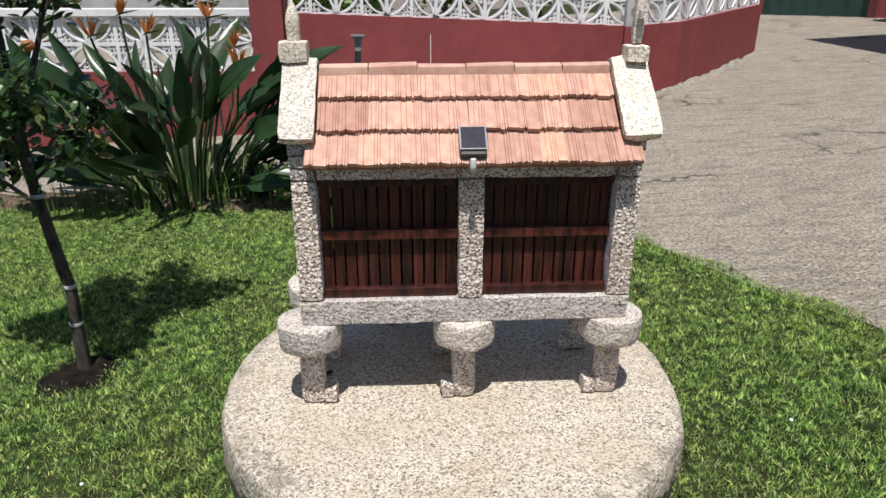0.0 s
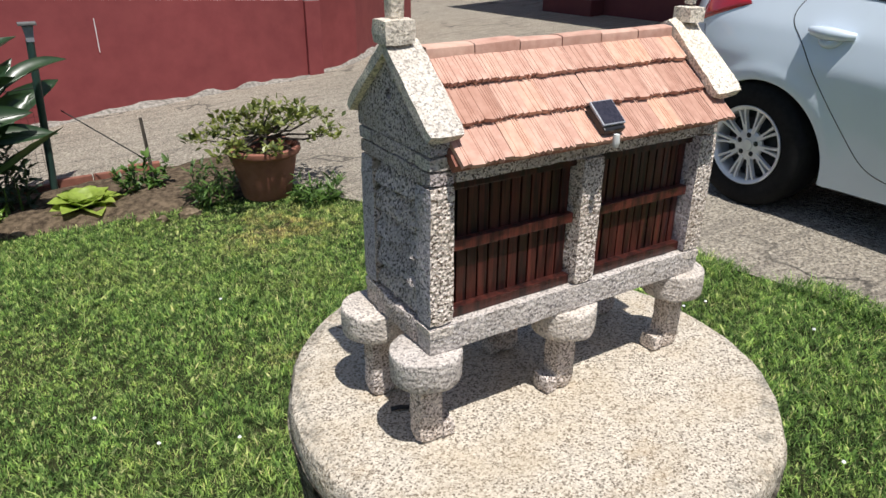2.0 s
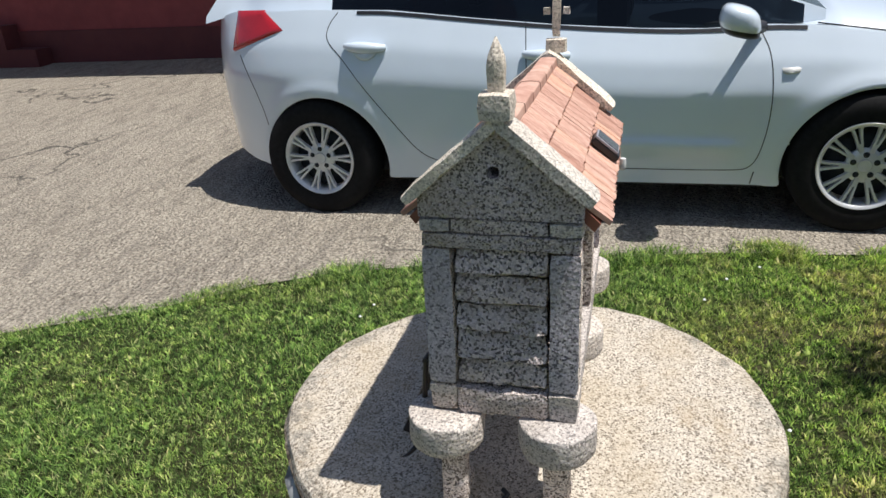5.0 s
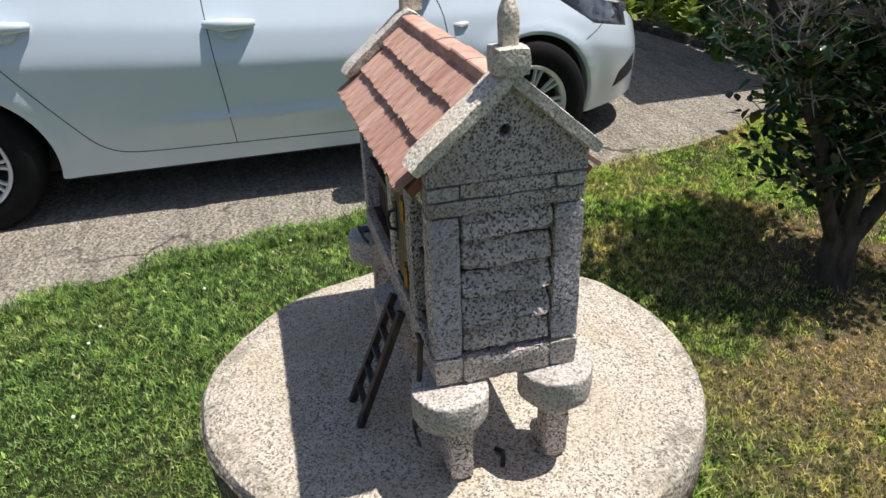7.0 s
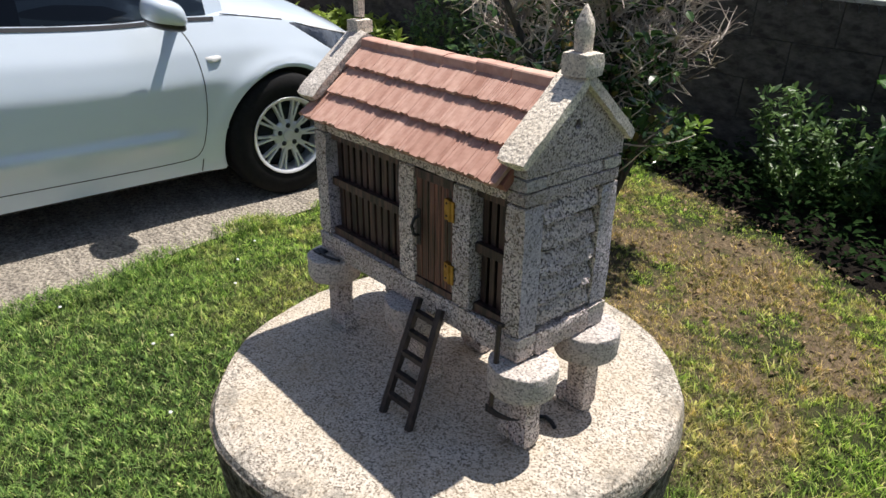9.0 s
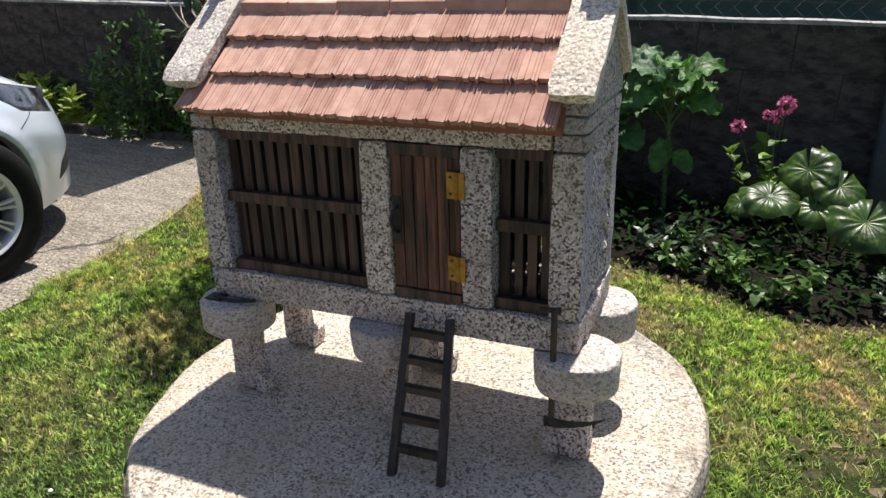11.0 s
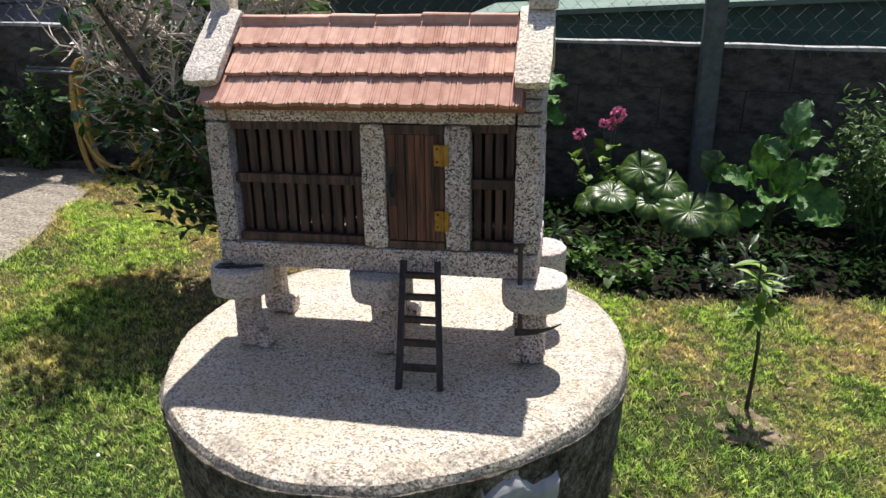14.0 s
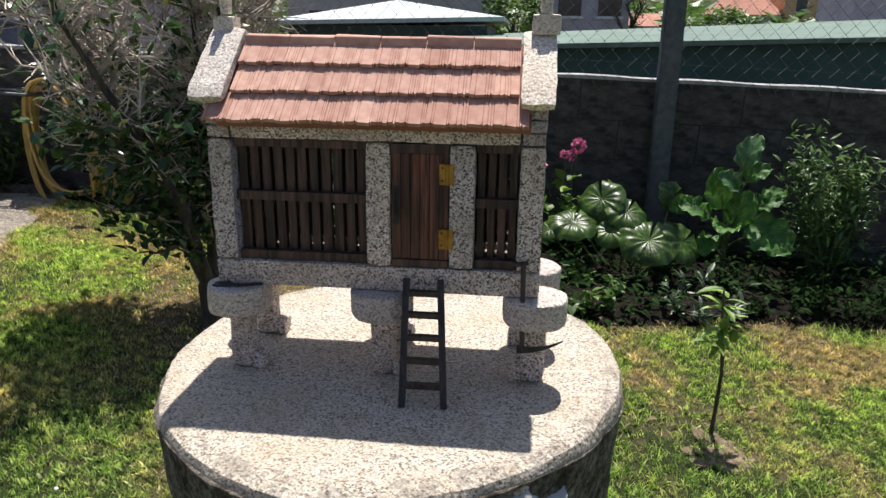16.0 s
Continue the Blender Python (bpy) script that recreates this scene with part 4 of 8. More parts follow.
for k in range(5):
    for i in range(4):
        bm.faces.new([bm.verts[4 * k + i], bm.verts[4 * k + (i + 1) % 4], bm.verts[4 * k + 4 + (i + 1) % 4], bm.verts[4 * k + 4 + i]])
bm.faces.new(bm.verts[-4:])
bmesh.ops.bevel(bm, geom=[e for e in bm.edges], offset=0.0009, segments=1, affect="EDGES")
part("pinnacle", bm, M["granite_slab"], gran, "pointed granite pinnacle", 50)
cx, cz = X1 - 0.002, RZ + 0.012
part("cross_shaft", stone(cx - 0.0068, cx + 0.0068, CY0 - 0.0066, CY0 + 0.0066, cz, cz + 0.058, 0.0018), M["granite_slab"], gran, "granite cross on the ridge", 40)
for s in (-1, 1):
    ya, yb = sorted((CY0 + s * 0.0067, CY0 + s * 0.0205))
    part("cross_arm", stone(cx - 0.0064, cx + 0.0064, ya, yb, cz + 0.029, cz + 0.043, 0.0022), M["granite_slab"], gran, "", 40)


# mushroom feet
def foot(x, y, step_way):
    g = gran
    bm = bm_new()
    lathe(bm, [(0.0, 0.9905), (0.0375, 0.9905), (0.0400, 0.9918), (0.0412, 0.9945), (0.0416, 1.003), (0.0418, 1.014), (0.0416, 1.0240), (0.0410, 1.0268), (0.0395, 1.0276), (0.0, 1.0276)], 56)
    for v in bm.verts:
        v.co += noise.noise_vector(v.co * 45 + Vector((x * 9, y * 9, 0))) * 0.0016
        v.co += Vector((x, y + (0.008 if y > YC else 0.0), 0))
    part("cap_stone", bm, M["granite_fine"], g, "round granite capstone", 50)
    part("leg", stone(x - 0.0165, x + 0.0165, y - 0.015, y + 0.015, TZ, 0.9905, 0.004, 0.0012), M["granite"], g, "", 40)
    a, b = (x + 0.013, x + 0.033) if step_way > 0 else (x - 0.033, x - 0.013)
    part("foot", stone(a, b, y - 0.0162, y + 0.0162, TZ, TZ + 0.026, 0.003, 0.0012), M["granite"], g, "", 40)


for x, y, s in ((-0.1285, 0.839, 1), (0.077, 0.843, -1), (0.2755, 0.843, -1), (-0.132, 0.953, 1), (0.070, 0.955, -1), (0.265, 0.961, -1)):
    foot(x, y, s)


# roof tiles
def tile_mesh(seed, wide=0.0326, long=0.047):
    """A small ribbed clay tile with uneven grooves."""
    rnd = random.Random(seed)
    bm = bm_new()
    xs = [0.0]
    prof = [(0.0, 0.0036)]
    x = 0.0
    grooves = sorted(rnd.sample([0.12, 0.22, 0.31, 0.42, 0.53, 0.63, 0.74, 0.84, 0.92], rnd.choice((4, 5, 6))))
    for g in grooves:
        c = wide * g
        prof += [(c - 0.0006, 0.0036 + rnd.uniform(-2e-4, 2e-4)), (c, 0.00265), (c + 0.0006, 0.0036 + rnd.uniform(-2e-4, 2e-4))]
    prof.append((wide, 0.0036))
    j = [0.0022 + rnd.uniform(0, 0.0022) if h < 0.0030 else rnd.uniform(-0.0022, 0.0014) for _, h in prof]
    for s, y in ((0, 0.0), (1, long)):
        for k, (px_, h) in enumerate(prof):
            yy = y + (j[k] if s == 0 else 0)
            bm.verts.new((px_, yy, h))
            bm.verts.new((px_, yy, -0.0014 if s else -0.0016))
    bm.verts.ensure_lookup_table()
    n = len(prof)
    v = bm.verts
    for k in range(n - 1):
        a, b = 2 * k, 2 * k + 2
        c = 2 * n
        bm.faces.new((v[a], v[b], v[b + c], v[a + c]))
        bm.faces.new((v[a + 1], v[a], v[b], v[b + 1])[::-1])
        bm.faces.new((v[a + 1], v[a + 1 + c], v[b + 1 + c], v[b + 1]))
    bm.faces.new((v[0], v[2 * n], v[2 * n + 1], v[1]))
    bm.faces.new((v[2 * n - 2], v[2 * n - 1], v[4 * n - 1], v[4 * n - 2]))
    bmesh.ops.recalc_face_normals(bm, faces=bm.faces)
    return mesh_of(bm, "tile", M["tile"])


TILES = [tile_mesh(s) for s in range(9)]
EAVE_Y, EAVE_Z, TOP_Y, TOP_Z = 0.103, 1.2455, 0.006, 1.3425
pitch = math.atan2(TOP_Z - EAVE_Z, EAVE_Y - TOP_Y)
rl = math.hypot(TOP_Z - EAVE_Z, EAVE_Y - TOP_Y)
rnd = random.Random(4)
for s in (-1, 1):
    for row in range(3):
        xa, xb = (X0 + 0.0225, X1 - 0.008) if row == 0 else (X0 + 0.0355, X1 - 0.033)
        n = 13 if row == 0 else 12
        w = (xb - xa) / n
        for i in range(n):
            t = rl * (0.0, 0.335, 0.665)[row]
            y = YC + s * (EAVE_Y - t * math.cos(pitch))
            z = EAVE_Z + t * math.sin(pitch)
            x = xa + w * i if s < 0 else xa + w * (i + 1)
            m = Matrix.Translation((x, y, z + 0.0015 + rnd.uniform(-4e-4, 4e-4))) @ Matrix.Rotation(0 if s < 0 else math.pi, 4, "Z") @ Matrix.Rotation(pitch - radians(8.5) + rnd.uniform(-0.01, 0.01), 4, "X") @ Matrix.Rotation(rnd.uniform(-0.012, 0.012), 4, "Z") @ Matrix.Diagonal((w * 0.994 / 0.0326, (0.98 if row == 2 else 1.0), 1, 1))
            piece("roof_tile", rnd.choice(TILES), m, gran)
bm = bm_new()
for s in (-1, 1):
    vs = [bm.verts.new(p) for p in ((X0 + 0.02, YC + s * (EAVE_Y - 0.008), EAVE_Z + 0.001), (X1 - 0.02, YC + s * (EAVE_Y - 0.008), EAVE_Z + 0.001), (X1 - 0.02, YC, TOP_Z - 0.004), (X0 + 0.02, YC, TOP_Z - 0.004))]
    ws = [bm.verts.new(v.co - Vector((0, s * 0.006, 0.008))) for v in vs]
    bm.faces.new(vs)
    bm.faces.new(ws[::-1])
    for k in range(4):
        bm.faces.new((vs[k], ws[k], ws[(k + 1) % 4], vs[(k + 1) % 4]))
bmesh.ops.recalc_face_normals(bm, faces=bm.faces)
part("roof_deck", bm, M["pot"], gran, "brown clay bed under the roof tiles")
rx0, rx1 = X0 + 0.0355, X1 - 0.033


def rough_edge(x, y):
    return 0.0011 * noise.noise(Vector((x * 60, y * 260, 2)))


for i in range(6):
    bm = bm_new()
    w = (rx1 - rx0) / 6
    x = rx0 + i * w
    # a low cap with nearly upright flanks
    cap = ((-0.0125, -0.0130), (-0.0127, -0.0070), (-0.0122, -0.0018), (-0.0108, -0.0004), (0.0, 0.0006), (0.0108, -0.0004), (0.0122, -0.0018), (0.0127, -0.0070), (0.0125, -0.0130))
    lift = (0.0004, 0.0016, 0.0, 0.0012, 0.0003, 0.0010)[i]
    for xx, k0 in ((x + 0.0006, 1.0), (x + w - 0.0006, 0.95)):
        for shrink in (1.0, 0.78):
            for y_, z_ in cap:
                bm.verts.new((xx, YC + y_ * k0 * shrink, TOP_Z + 0.0036 + z_ * shrink + lift * (1.4 if xx > x + 0.01 else 0.4) + rough_edge(xx, y_)))
    bm.verts.ensure_lookup_table()
    v = bm.verts
    for k in range(8):
        bm.faces.new((v[k], v[k + 1], v[19 + k], v[18 + k]))
        bm.faces.new((v[9 + k], v[27 + k], v[28 + k], v[10 + k]))
        bm.faces.new((v[k], v[9 + k], v[10 + k], v[k + 1]))
        bm.faces.new((v[18 + k], v[19 + k], v[28 + k], v[27 + k]))
    bm.faces.new((v[0], v[18], v[27], v[9]))
    bm.faces.new((v[8], v[17], v[35], v[26]))
    bmesh.ops.recalc_face_normals(bm, faces=bm.faces)
    part("ridge_tile", bm, M["tile"], gran, "", 25)


# slatted panels
def slats(x0, x1, y, s, count, mat, gap=0.0028, mid=1.148):
    """A wooden slatted panel between two posts; s: which way is outside."""
    def bar(za, zb, d0, d1):
        ys = sorted((y + s * d0, y + s * d1))
        part("rail", boxbm(x0 + 0.0003, x1 - 0.0003, ys[0], ys[1], za, zb, 0.0008), M[mat], gran)
    bar(ZL0 - 0.011, ZL0 - 0.0005, -0.004, 0.004)
    bar(mid - 0.006, mid + 0.006, -0.004, 0.0055)
    bar(ZB1 + 0.0005, ZB1 + 0.0125, -0.004, 0.0065)
    w = (x1 - x0) / count
    for i in range(count):
        ys = sorted((y - s * 0.0125, y - s * 0.0045))
        a, b = x0 + i * w + gap / 2, x0 + (i + 1) * w - gap / 2
        bm = boxbm(a, b, ys[0], ys[1], ZB1 + 0.002, ZL0 - 0.001, 0.0006, 0.0005)
        part("slat", bm, M[mat], gran)


slats(X0 + W, SP[0], YS + 0.017, -1, 12, "wood_red", 0.0024)
slats(SP[1], X1 - W, YS + 0.017, -1, 12, "wood_red", 0.0024)
slats(NP[0][1], X1 - W, YN - 0.014, 1, 11, "wood_brown", 0.0045)
slats(X0 + W, NP[1][0], YN - 0.014, 1, 4, "wood_brown", 0.0045)
# door
da, db = NP[1][1] + 0.0006, NP[0][0] - 0.0006
door = part("door", boxbm(da, db, YN - 0.0120, YN - 0.0080, ZB1 + 0.001, ZL0 - 0.001, 0.0006), M["wood_door"], gran, "small dark wooden plank door")
n = 6
for i in range(n):
    w = (db - da) / n
    part("plank", boxbm(da + i * w + 0.0005, da + (i + 1) * w - 0.0005, YN - 0.0080, YN - 0.0045, ZB1 + 0.011, ZL0 - 0.013, 0.0006), M["wood_door"], door)
part("rail", boxbm(da, db, YN - 0.0080, YN - 0.0020, ZL0 - 0.0125, ZL0 - 0.001, 0.0008), M["wood_brown"], door)
part("rail", boxbm(da, db, YN - 0.0080, YN - 0.0020, ZB1 + 0.001, ZB1 + 0.0105, 0.0008), M["wood_brown"], door)
bm = bm_new()
hx = db - 0.006
tube(bm, [(hx, YN - 0.0045, 1.158), (hx, YN + 0.0035, 1.156), (hx + 0.002, YN + 0.0065, 1.146), (hx, YN + 0.0045, 1.134), (hx, YN - 0.0045, 1.131)], 0.0022, 8)
part("handle", bm, M["iron"], door, "black iron pull handle", 60)
part("lock_plate", boxbm(hx - 0.004, hx + 0.004, YN - 0.0047, YN - 0.0033, 1.118, 1.168, 0.0008), M["iron"], door, "black iron lock plate")
for z in (1.185, 1.102):
    hinge = part("hinge", boxbm(-0.0248, -0.0192, YN + 0.0004, YN + 0.0022, z - 0.013, z + 0.013, 0.0005), M["brass"], gran, "small brass butt hinge")
    part("leaf", boxbm(-0.0145, -0.0065, YN - 0.0045, YN + 0.0012, z - 0.013, z + 0.013, 0.0005), M["brass"], hinge)
    part("knuckle", tube(bm_new(), [(-0.017, YN + 0.001, z - 0.013), (-0.017, YN + 0.001, z + 0.013)], 0.0026, 10), M["brass"], hinge, "", 60)
    for dz in (-0.008, 0.008):
        part("screw", lathe(bm_new(), [(0, 0.0008), (0.0014, 0.0005), (0.0016, 0)], 8, Matrix.Translation((-0.0105, YN + 0.0012, z + dz)) @ Matrix.Rotation(radians(-90), 4, "X")), M["iron"], hinge)

# ---- small things on and at the granary ----
lamp = thing("solar_roof_light", (0.08, YS - 0.005, 1.268), "small black solar light fixed on the tiled roof", "solar light")
rm = Matrix.Translation((0.0805, YC - EAVE_Y + 0.015 * math.cos(pitch) - 0.006, EAVE_Z + 0.018 * math.sin(pitch) + 0.009)) @ Matrix.Rotation(pitch - radians(6), 4, "X")
part("body", boxbm(-0.0155, 0.0155, -0.011, 0.027, -0.0085, 0.0, 0.002, m=rm), M["black_plastic"], lamp)
part("frame", boxbm(-0.0162, 0.0162, -0.0062, 0.0268, 0.0, 0.0032, 0.0012, m=rm), M["grey_plastic"], lamp, "grey plastic rim")
part("solar_cell", boxbm(-0.0142, 0.0142, -0.0043, 0.0252, 0.0032, 0.0038, m=rm), M["solar_cell"], lamp, "dark blue solar cell")
part("lens", lathe(bm_new(), [(0, -0.006), (0.003, -0.005), (0.0042, 0), (0.0035, 0.009), (0, 0.010)], 14, Matrix.Translation((0.0795, YC - EAVE_Y - 0.007, EAVE_Z + 0.001))), M["white_plastic"], lamp, "white lamp lens", 60)

ladder = thing("miniature_ladder", (0.003, 1.05, TZ), "small dark wooden ladder leaning on the granary sill", "ladder")
b0, b1 = Vector((0.029, 1.052, TZ + 0.001)), Vector((-0.0235, 1.050, TZ + 0.001))
t0, t1 = Vector((0.033, YN + 0.0085, 1.051)), Vector((-0.0105, YN + 0.0085, 1.051))
for a, b in ((b0, t0), (b1, t1)):
    d = (b - a)
    m = Matrix.Translation(a) @ d.to_track_quat("Z", "Y").to_matrix().to_4x4()
    part("rail", boxbm(-0.0042, 0.0042, -0.0045, 0.0045, 0, d.length, 0.0008, m=m), M["wood_black"], ladder)
for t in (0.17, 0.36, 0.54, 0.715, 0.885):
    a, b = b0.lerp(t0, t), b1.lerp(t1, t)
    d = b - a
    m = Matrix.Translation(a) @ d.to_track_quat("X", "Z").to_matrix().to_4x4()
    part("rung", boxbm(0.003, d.length - 0.003, -0.004, 0.004, -0.0038, 0.0038, 0.0008, m=m), M["wood_black"], ladder)

scythe = thing("miniature_scythe", (-0.116, YN + 0.012, 0.972), "tiny dark scythe hanging on the granary wall", "garden tool")
sx, sy = -0.1145, YN + 0.009
part("handle", tube(bm_new(), [(sx, sy, 1.078), (sx - 0.001, sy + 0.004, 1.03), (sx - 0.003, sy + 0.012, 0.966)], 0.0032, 8), M["wood_black"], scythe, "", 60)
part("grip", tube(bm_new(), [(sx + 0.014, sy, 1.0765), (sx - 0.006, sy, 1.0785)], 0.0028, 8), M["wood_black"], scythe, "", 60)
bm = bm_new()
pr = []
for i in range(9):
    t = i / 8
    c = Vector((sx + 0.004 - 0.058 * t, sy + 0.013 + 0.004 * t, 0.968 + 0.016 * t ** 2.4))
    w = 0.006 * (1 - t) + 0.0007
    pr.append([bm.verts.new(c + Vector(o)) for o in ((0, -0.001, w * 0.6), (0, 0.001, w * 0.6), (0, 0.001, -w), (0, -0.001, -w))])
for a, b in zip(pr, pr[1:]):
    for k in range(4):
        bm.faces.new((a[k], a[(k + 1) % 4], b[(k + 1) % 4], b[k]))
bm.faces.new(pr[0][::-1])
bm.faces.new(pr[-1])
bmesh.ops.recalc_face_normals(bm, faces=bm.faces)
part("blade", bm, M["iron"], scythe, "curved dark iron blade")

hoe = thing("miniature_hoe", (0.265, 0.972, 1.0275), "tiny dark iron hoe lying on a capstone", "garden tool")
part("handle", tube(bm_new(), [(0.285, 0.985, 1.0305), (0.255, 0.990, 1.031), (0.225, 0.986, 1.0335)], 0.0022, 7), M["iron"], hoe, "", 60)
part("blade", boxbm(0.272, 0.292, 0.976, 0.992, 1.0278, 1.0305, 0.0008), M["iron"], hoe)
CX, CY = -0.128, 0.900
cable = thing("black_cable_end", (-0.075, 0.90, TZ + 0.001), "short bent black cable lying under the granary", "cable")
part("cable", tube(bm_new(), [(CX - 0.014, CY + 0.004, TZ + 0.004), (CX - 0.004, CY, TZ + 0.006), (CX + 0.008, CY - 0.004, TZ + 0.004), (CX + 0.016, CY + 0.003, TZ + 0.0035)], 0.003, 8), M["black_plastic"], cable, "", 60)

# ---- parked car ----
car = thing("hatchback_car", (2.6, 1.1, 0.16), "white five-door hatchback parked on the drive", "car")
REAR, FRONT = Vector((2.665, 2.42, 0.470)), Vector((2.615, -0.23, 0.505))
ax_x = (FRONT - REAR).normalized()
ax_y = Vector((0, 0, 1)).cross(ax_x).normalized()
ax_z = ax_x.cross(ax_y)
CM = Matrix.Translation(REAR) @ Matrix((ax_x, ax_y, ax_z)).transposed().to_4x4()
# car space: x forward from the rear axle, y from the near side (0) to the far side (1.78), z up from the axle
HW = 0.89
BELT_X = [-0.80, -0.5, 0.0, 0.445, 0.886, 1.29, 1.68, 1.95, 2.2, 2.5, 2.75, 3.0, 3.2, 3.4, 3.56]
BELT_Z = [0.70, 0.765, 0.765, 0.745, 0.69, 0.645, 0.615, 0.605, 0.615, 0.60, 0.565, 0.505, 0.43, 0.33, 0.20]


def belt(x):
    return float(np.interp(x, BELT_X, BELT_Z))


def low(x):
    return float(np.interp(x, [-0.8, -0.45, 0.3, 0.5, 2.2, 2.4, 3.1, 3.56], [0.02, -0.06, -0.11, -0.115, -0.115, -0.12, -0.125, -0.10]))


def half_width(x):
    if x > 2.15:
        return HW * max(0.0, 1 - ((x - 2.15) / 1.42) ** 2.5) ** (1 / 2.5)
    if x < 0.15:
        return HW * max(0.0, 1 - ((0.15 - x) / 0.96) ** 2.8) ** (1 / 2.8)
    return HW


def side_y(x, z):
    """The near flank."""
    s = min(1.0, max(0.0, (z - low(x)) / (belt(x) - low(x))))
    f = 1 - 0.085 * max(0, (0.60 - s) / 0.60) ** 1.5 - 0.125 * max(0, (s - 0.60) / 0.40) ** 1.5
    zl = z - 0.10 - 0.02 * (1.5 - x)
    ledge = 0.022 * math.exp(-(zl / (0.024 if zl > 0 else 0.06)) ** 2) * max(0.0, min(1.0, (x - 0.7) / 0.3, (2.2 - x) / 0.15))
    crease = 0.004 * math.exp(-((s - 0.80) / 0.06) ** 2)
    flare = 0.0
    for c in (0.03, 2.665):
        d = math.hypot(x - c, z + 0.02)
        flare += 0.016 * math.exp(-((d - 0.385) / 0.045) ** 2)
    return HW - half_width(x) * f - (ledge + crease + flare) * min(1, half_width(x) / HW)


def at_side(x, z, out=0.0):
    return CM @ Vector((x, side_y(x, z) - out, z))


ARCH = ((0.035, -0.02, 0.362), (2.670, -0.02, 0.372))


def car_body():
    bm = bm_new()
    xs = [-0.805 + 4.36 * i / 150 for i in range(151)]
    rows, tops = 44, 9
    grid = []
    for x in xs:
        b, l, w = belt(x), low(x), half_width(x)
        crown = float(np.interp(x, [-0.8, -0.7, 0, 2.32, 2.5, 3.0, 3.4, 3.56], [0.03, -0.02, -0.03, -0.03, 0.12, 0.115, 0.10, 0.08]))
        sec = [Vector((x, side_y(x, l + (b - l) * j / rows), l + (b - l) * j / rows)) for j in range(rows + 1)]
        y0 = sec[-1].y
        for j in range(1, tops + 1):
            u = j / tops
            y = y0 + (HW - y0) * u
            sec.append(Vector((x, y, b + crown * math.sin(u * math.pi / 2) ** 0.75 * (0.35 + 0.65 * min(1, w / 0.8)))))
        far = [Vector((p.x, 2 * HW - p.y, p.z)) for p in sec[:-1]][::-1]
        sec += far
        grid.append(sec)
    n = len(grid[0])
    for sec in grid:
        for j, p in enumerate(sec):
            if j <= rows or j >= n - 1 - rows:
                for cx_, cz_, r in ARCH:
                    d = Vector((p.x - cx_, p.z - cz_))
                    if abs(d.length - r) < 0.0165 and d.length > 0:
                        d = d.normalized() * r
                        p.x, p.z = cx_ + d.x, cz_ + d.y
    vg = [[bm.verts.new(CM @ p) for p in sec] for sec in grid]
    for i in range(len(grid) - 1):
        for j in range(n - 1):
            c = (grid[i][j] + grid[i + 1][j] + grid[i + 1][j + 1] + grid[i][j + 1]) / 4
            if (j < rows or j >= n - 1 - rows) and any(math.hypot(c.x - a, c.z - b) < r - 0.004 for a, b, r in ARCH):
                continue
            bm.faces.new((vg[i][j], vg[i + 1][j], vg[i + 1][j + 1], vg[i][j + 1]))
    for row in (vg[0], vg[-1]):
        for j in range(n // 2):
            q = [row[j], row[j + 1], row[n - 2 - j], row[n - 1 - j]]
            if len(set(q)) == 4:
                bm.faces.new(q)
    bmesh.ops.dissolve_degenerate(bm, dist=1e-5, edges=bm.edges[:])
    bmesh.ops.recalc_face_normals(bm, faces=bm.faces)
    return bm


body = part("body", car_body(), M["car"], car, "white painted bodywork", 40)
bm = bm_new()
box(bm, -0.45, 3.2, 0.26, 1.52, -0.13, -0.09)
box(bm, -0.50, -0.36, 0.32, 1.46, -0.10, 0.06)
box(bm, 0.42, 2.25, 0.10, 1.68, -0.13, 0.10)
box(bm, 3.08, 3.2, 0.36, 1.42, -0.12, 0.06)
box(bm, -0.40, 0.45, 0.24, 1.54, -0.12, 0.50)
box(bm, 2.25, 3.1, 0.24, 1.54, -0.12, 0.44)
bm.transform(CM)
part("underbody", bm, M["seam"], car, "dark underbody and wheel housings")


def arch_lip(c):
    bm = bm_new()
    cx_, cz_, r = c
    pr = []
    for i in range(41):
        a = radians(-14 + 208 * i / 40)
        x, z = cx_ + r * math.cos(a), cz_ + r * math.sin(a)
        z = max(z, low(x) - 0.01)
        y = side_y(x, z)
        o = Vector((math.cos(a), 0, math.sin(a)))
        p = Vector((x, y, z))
        pr.append([bm.verts.new(CM @ q) for q in (p + o * 0.012 + Vector((0, -0.0015, 0)), p + o * 0.001 + Vector((0, -0.003, 0)), p - o * 0.008 + Vector((0, 0.002, 0)), p - o * 0.008 + Vector((0, 0.07, 0)))])
    for a, b in zip(pr, pr[1:]):
        for k in range(3):
            bm.faces.new((a[k], a[k + 1], b[k + 1], b[k]))
    bmesh.ops.recalc_face_normals(bm, faces=bm.faces)
    return bm


for c in ARCH:
    part("arch_lip", arch_lip(c), M["car"], body, "", 60)


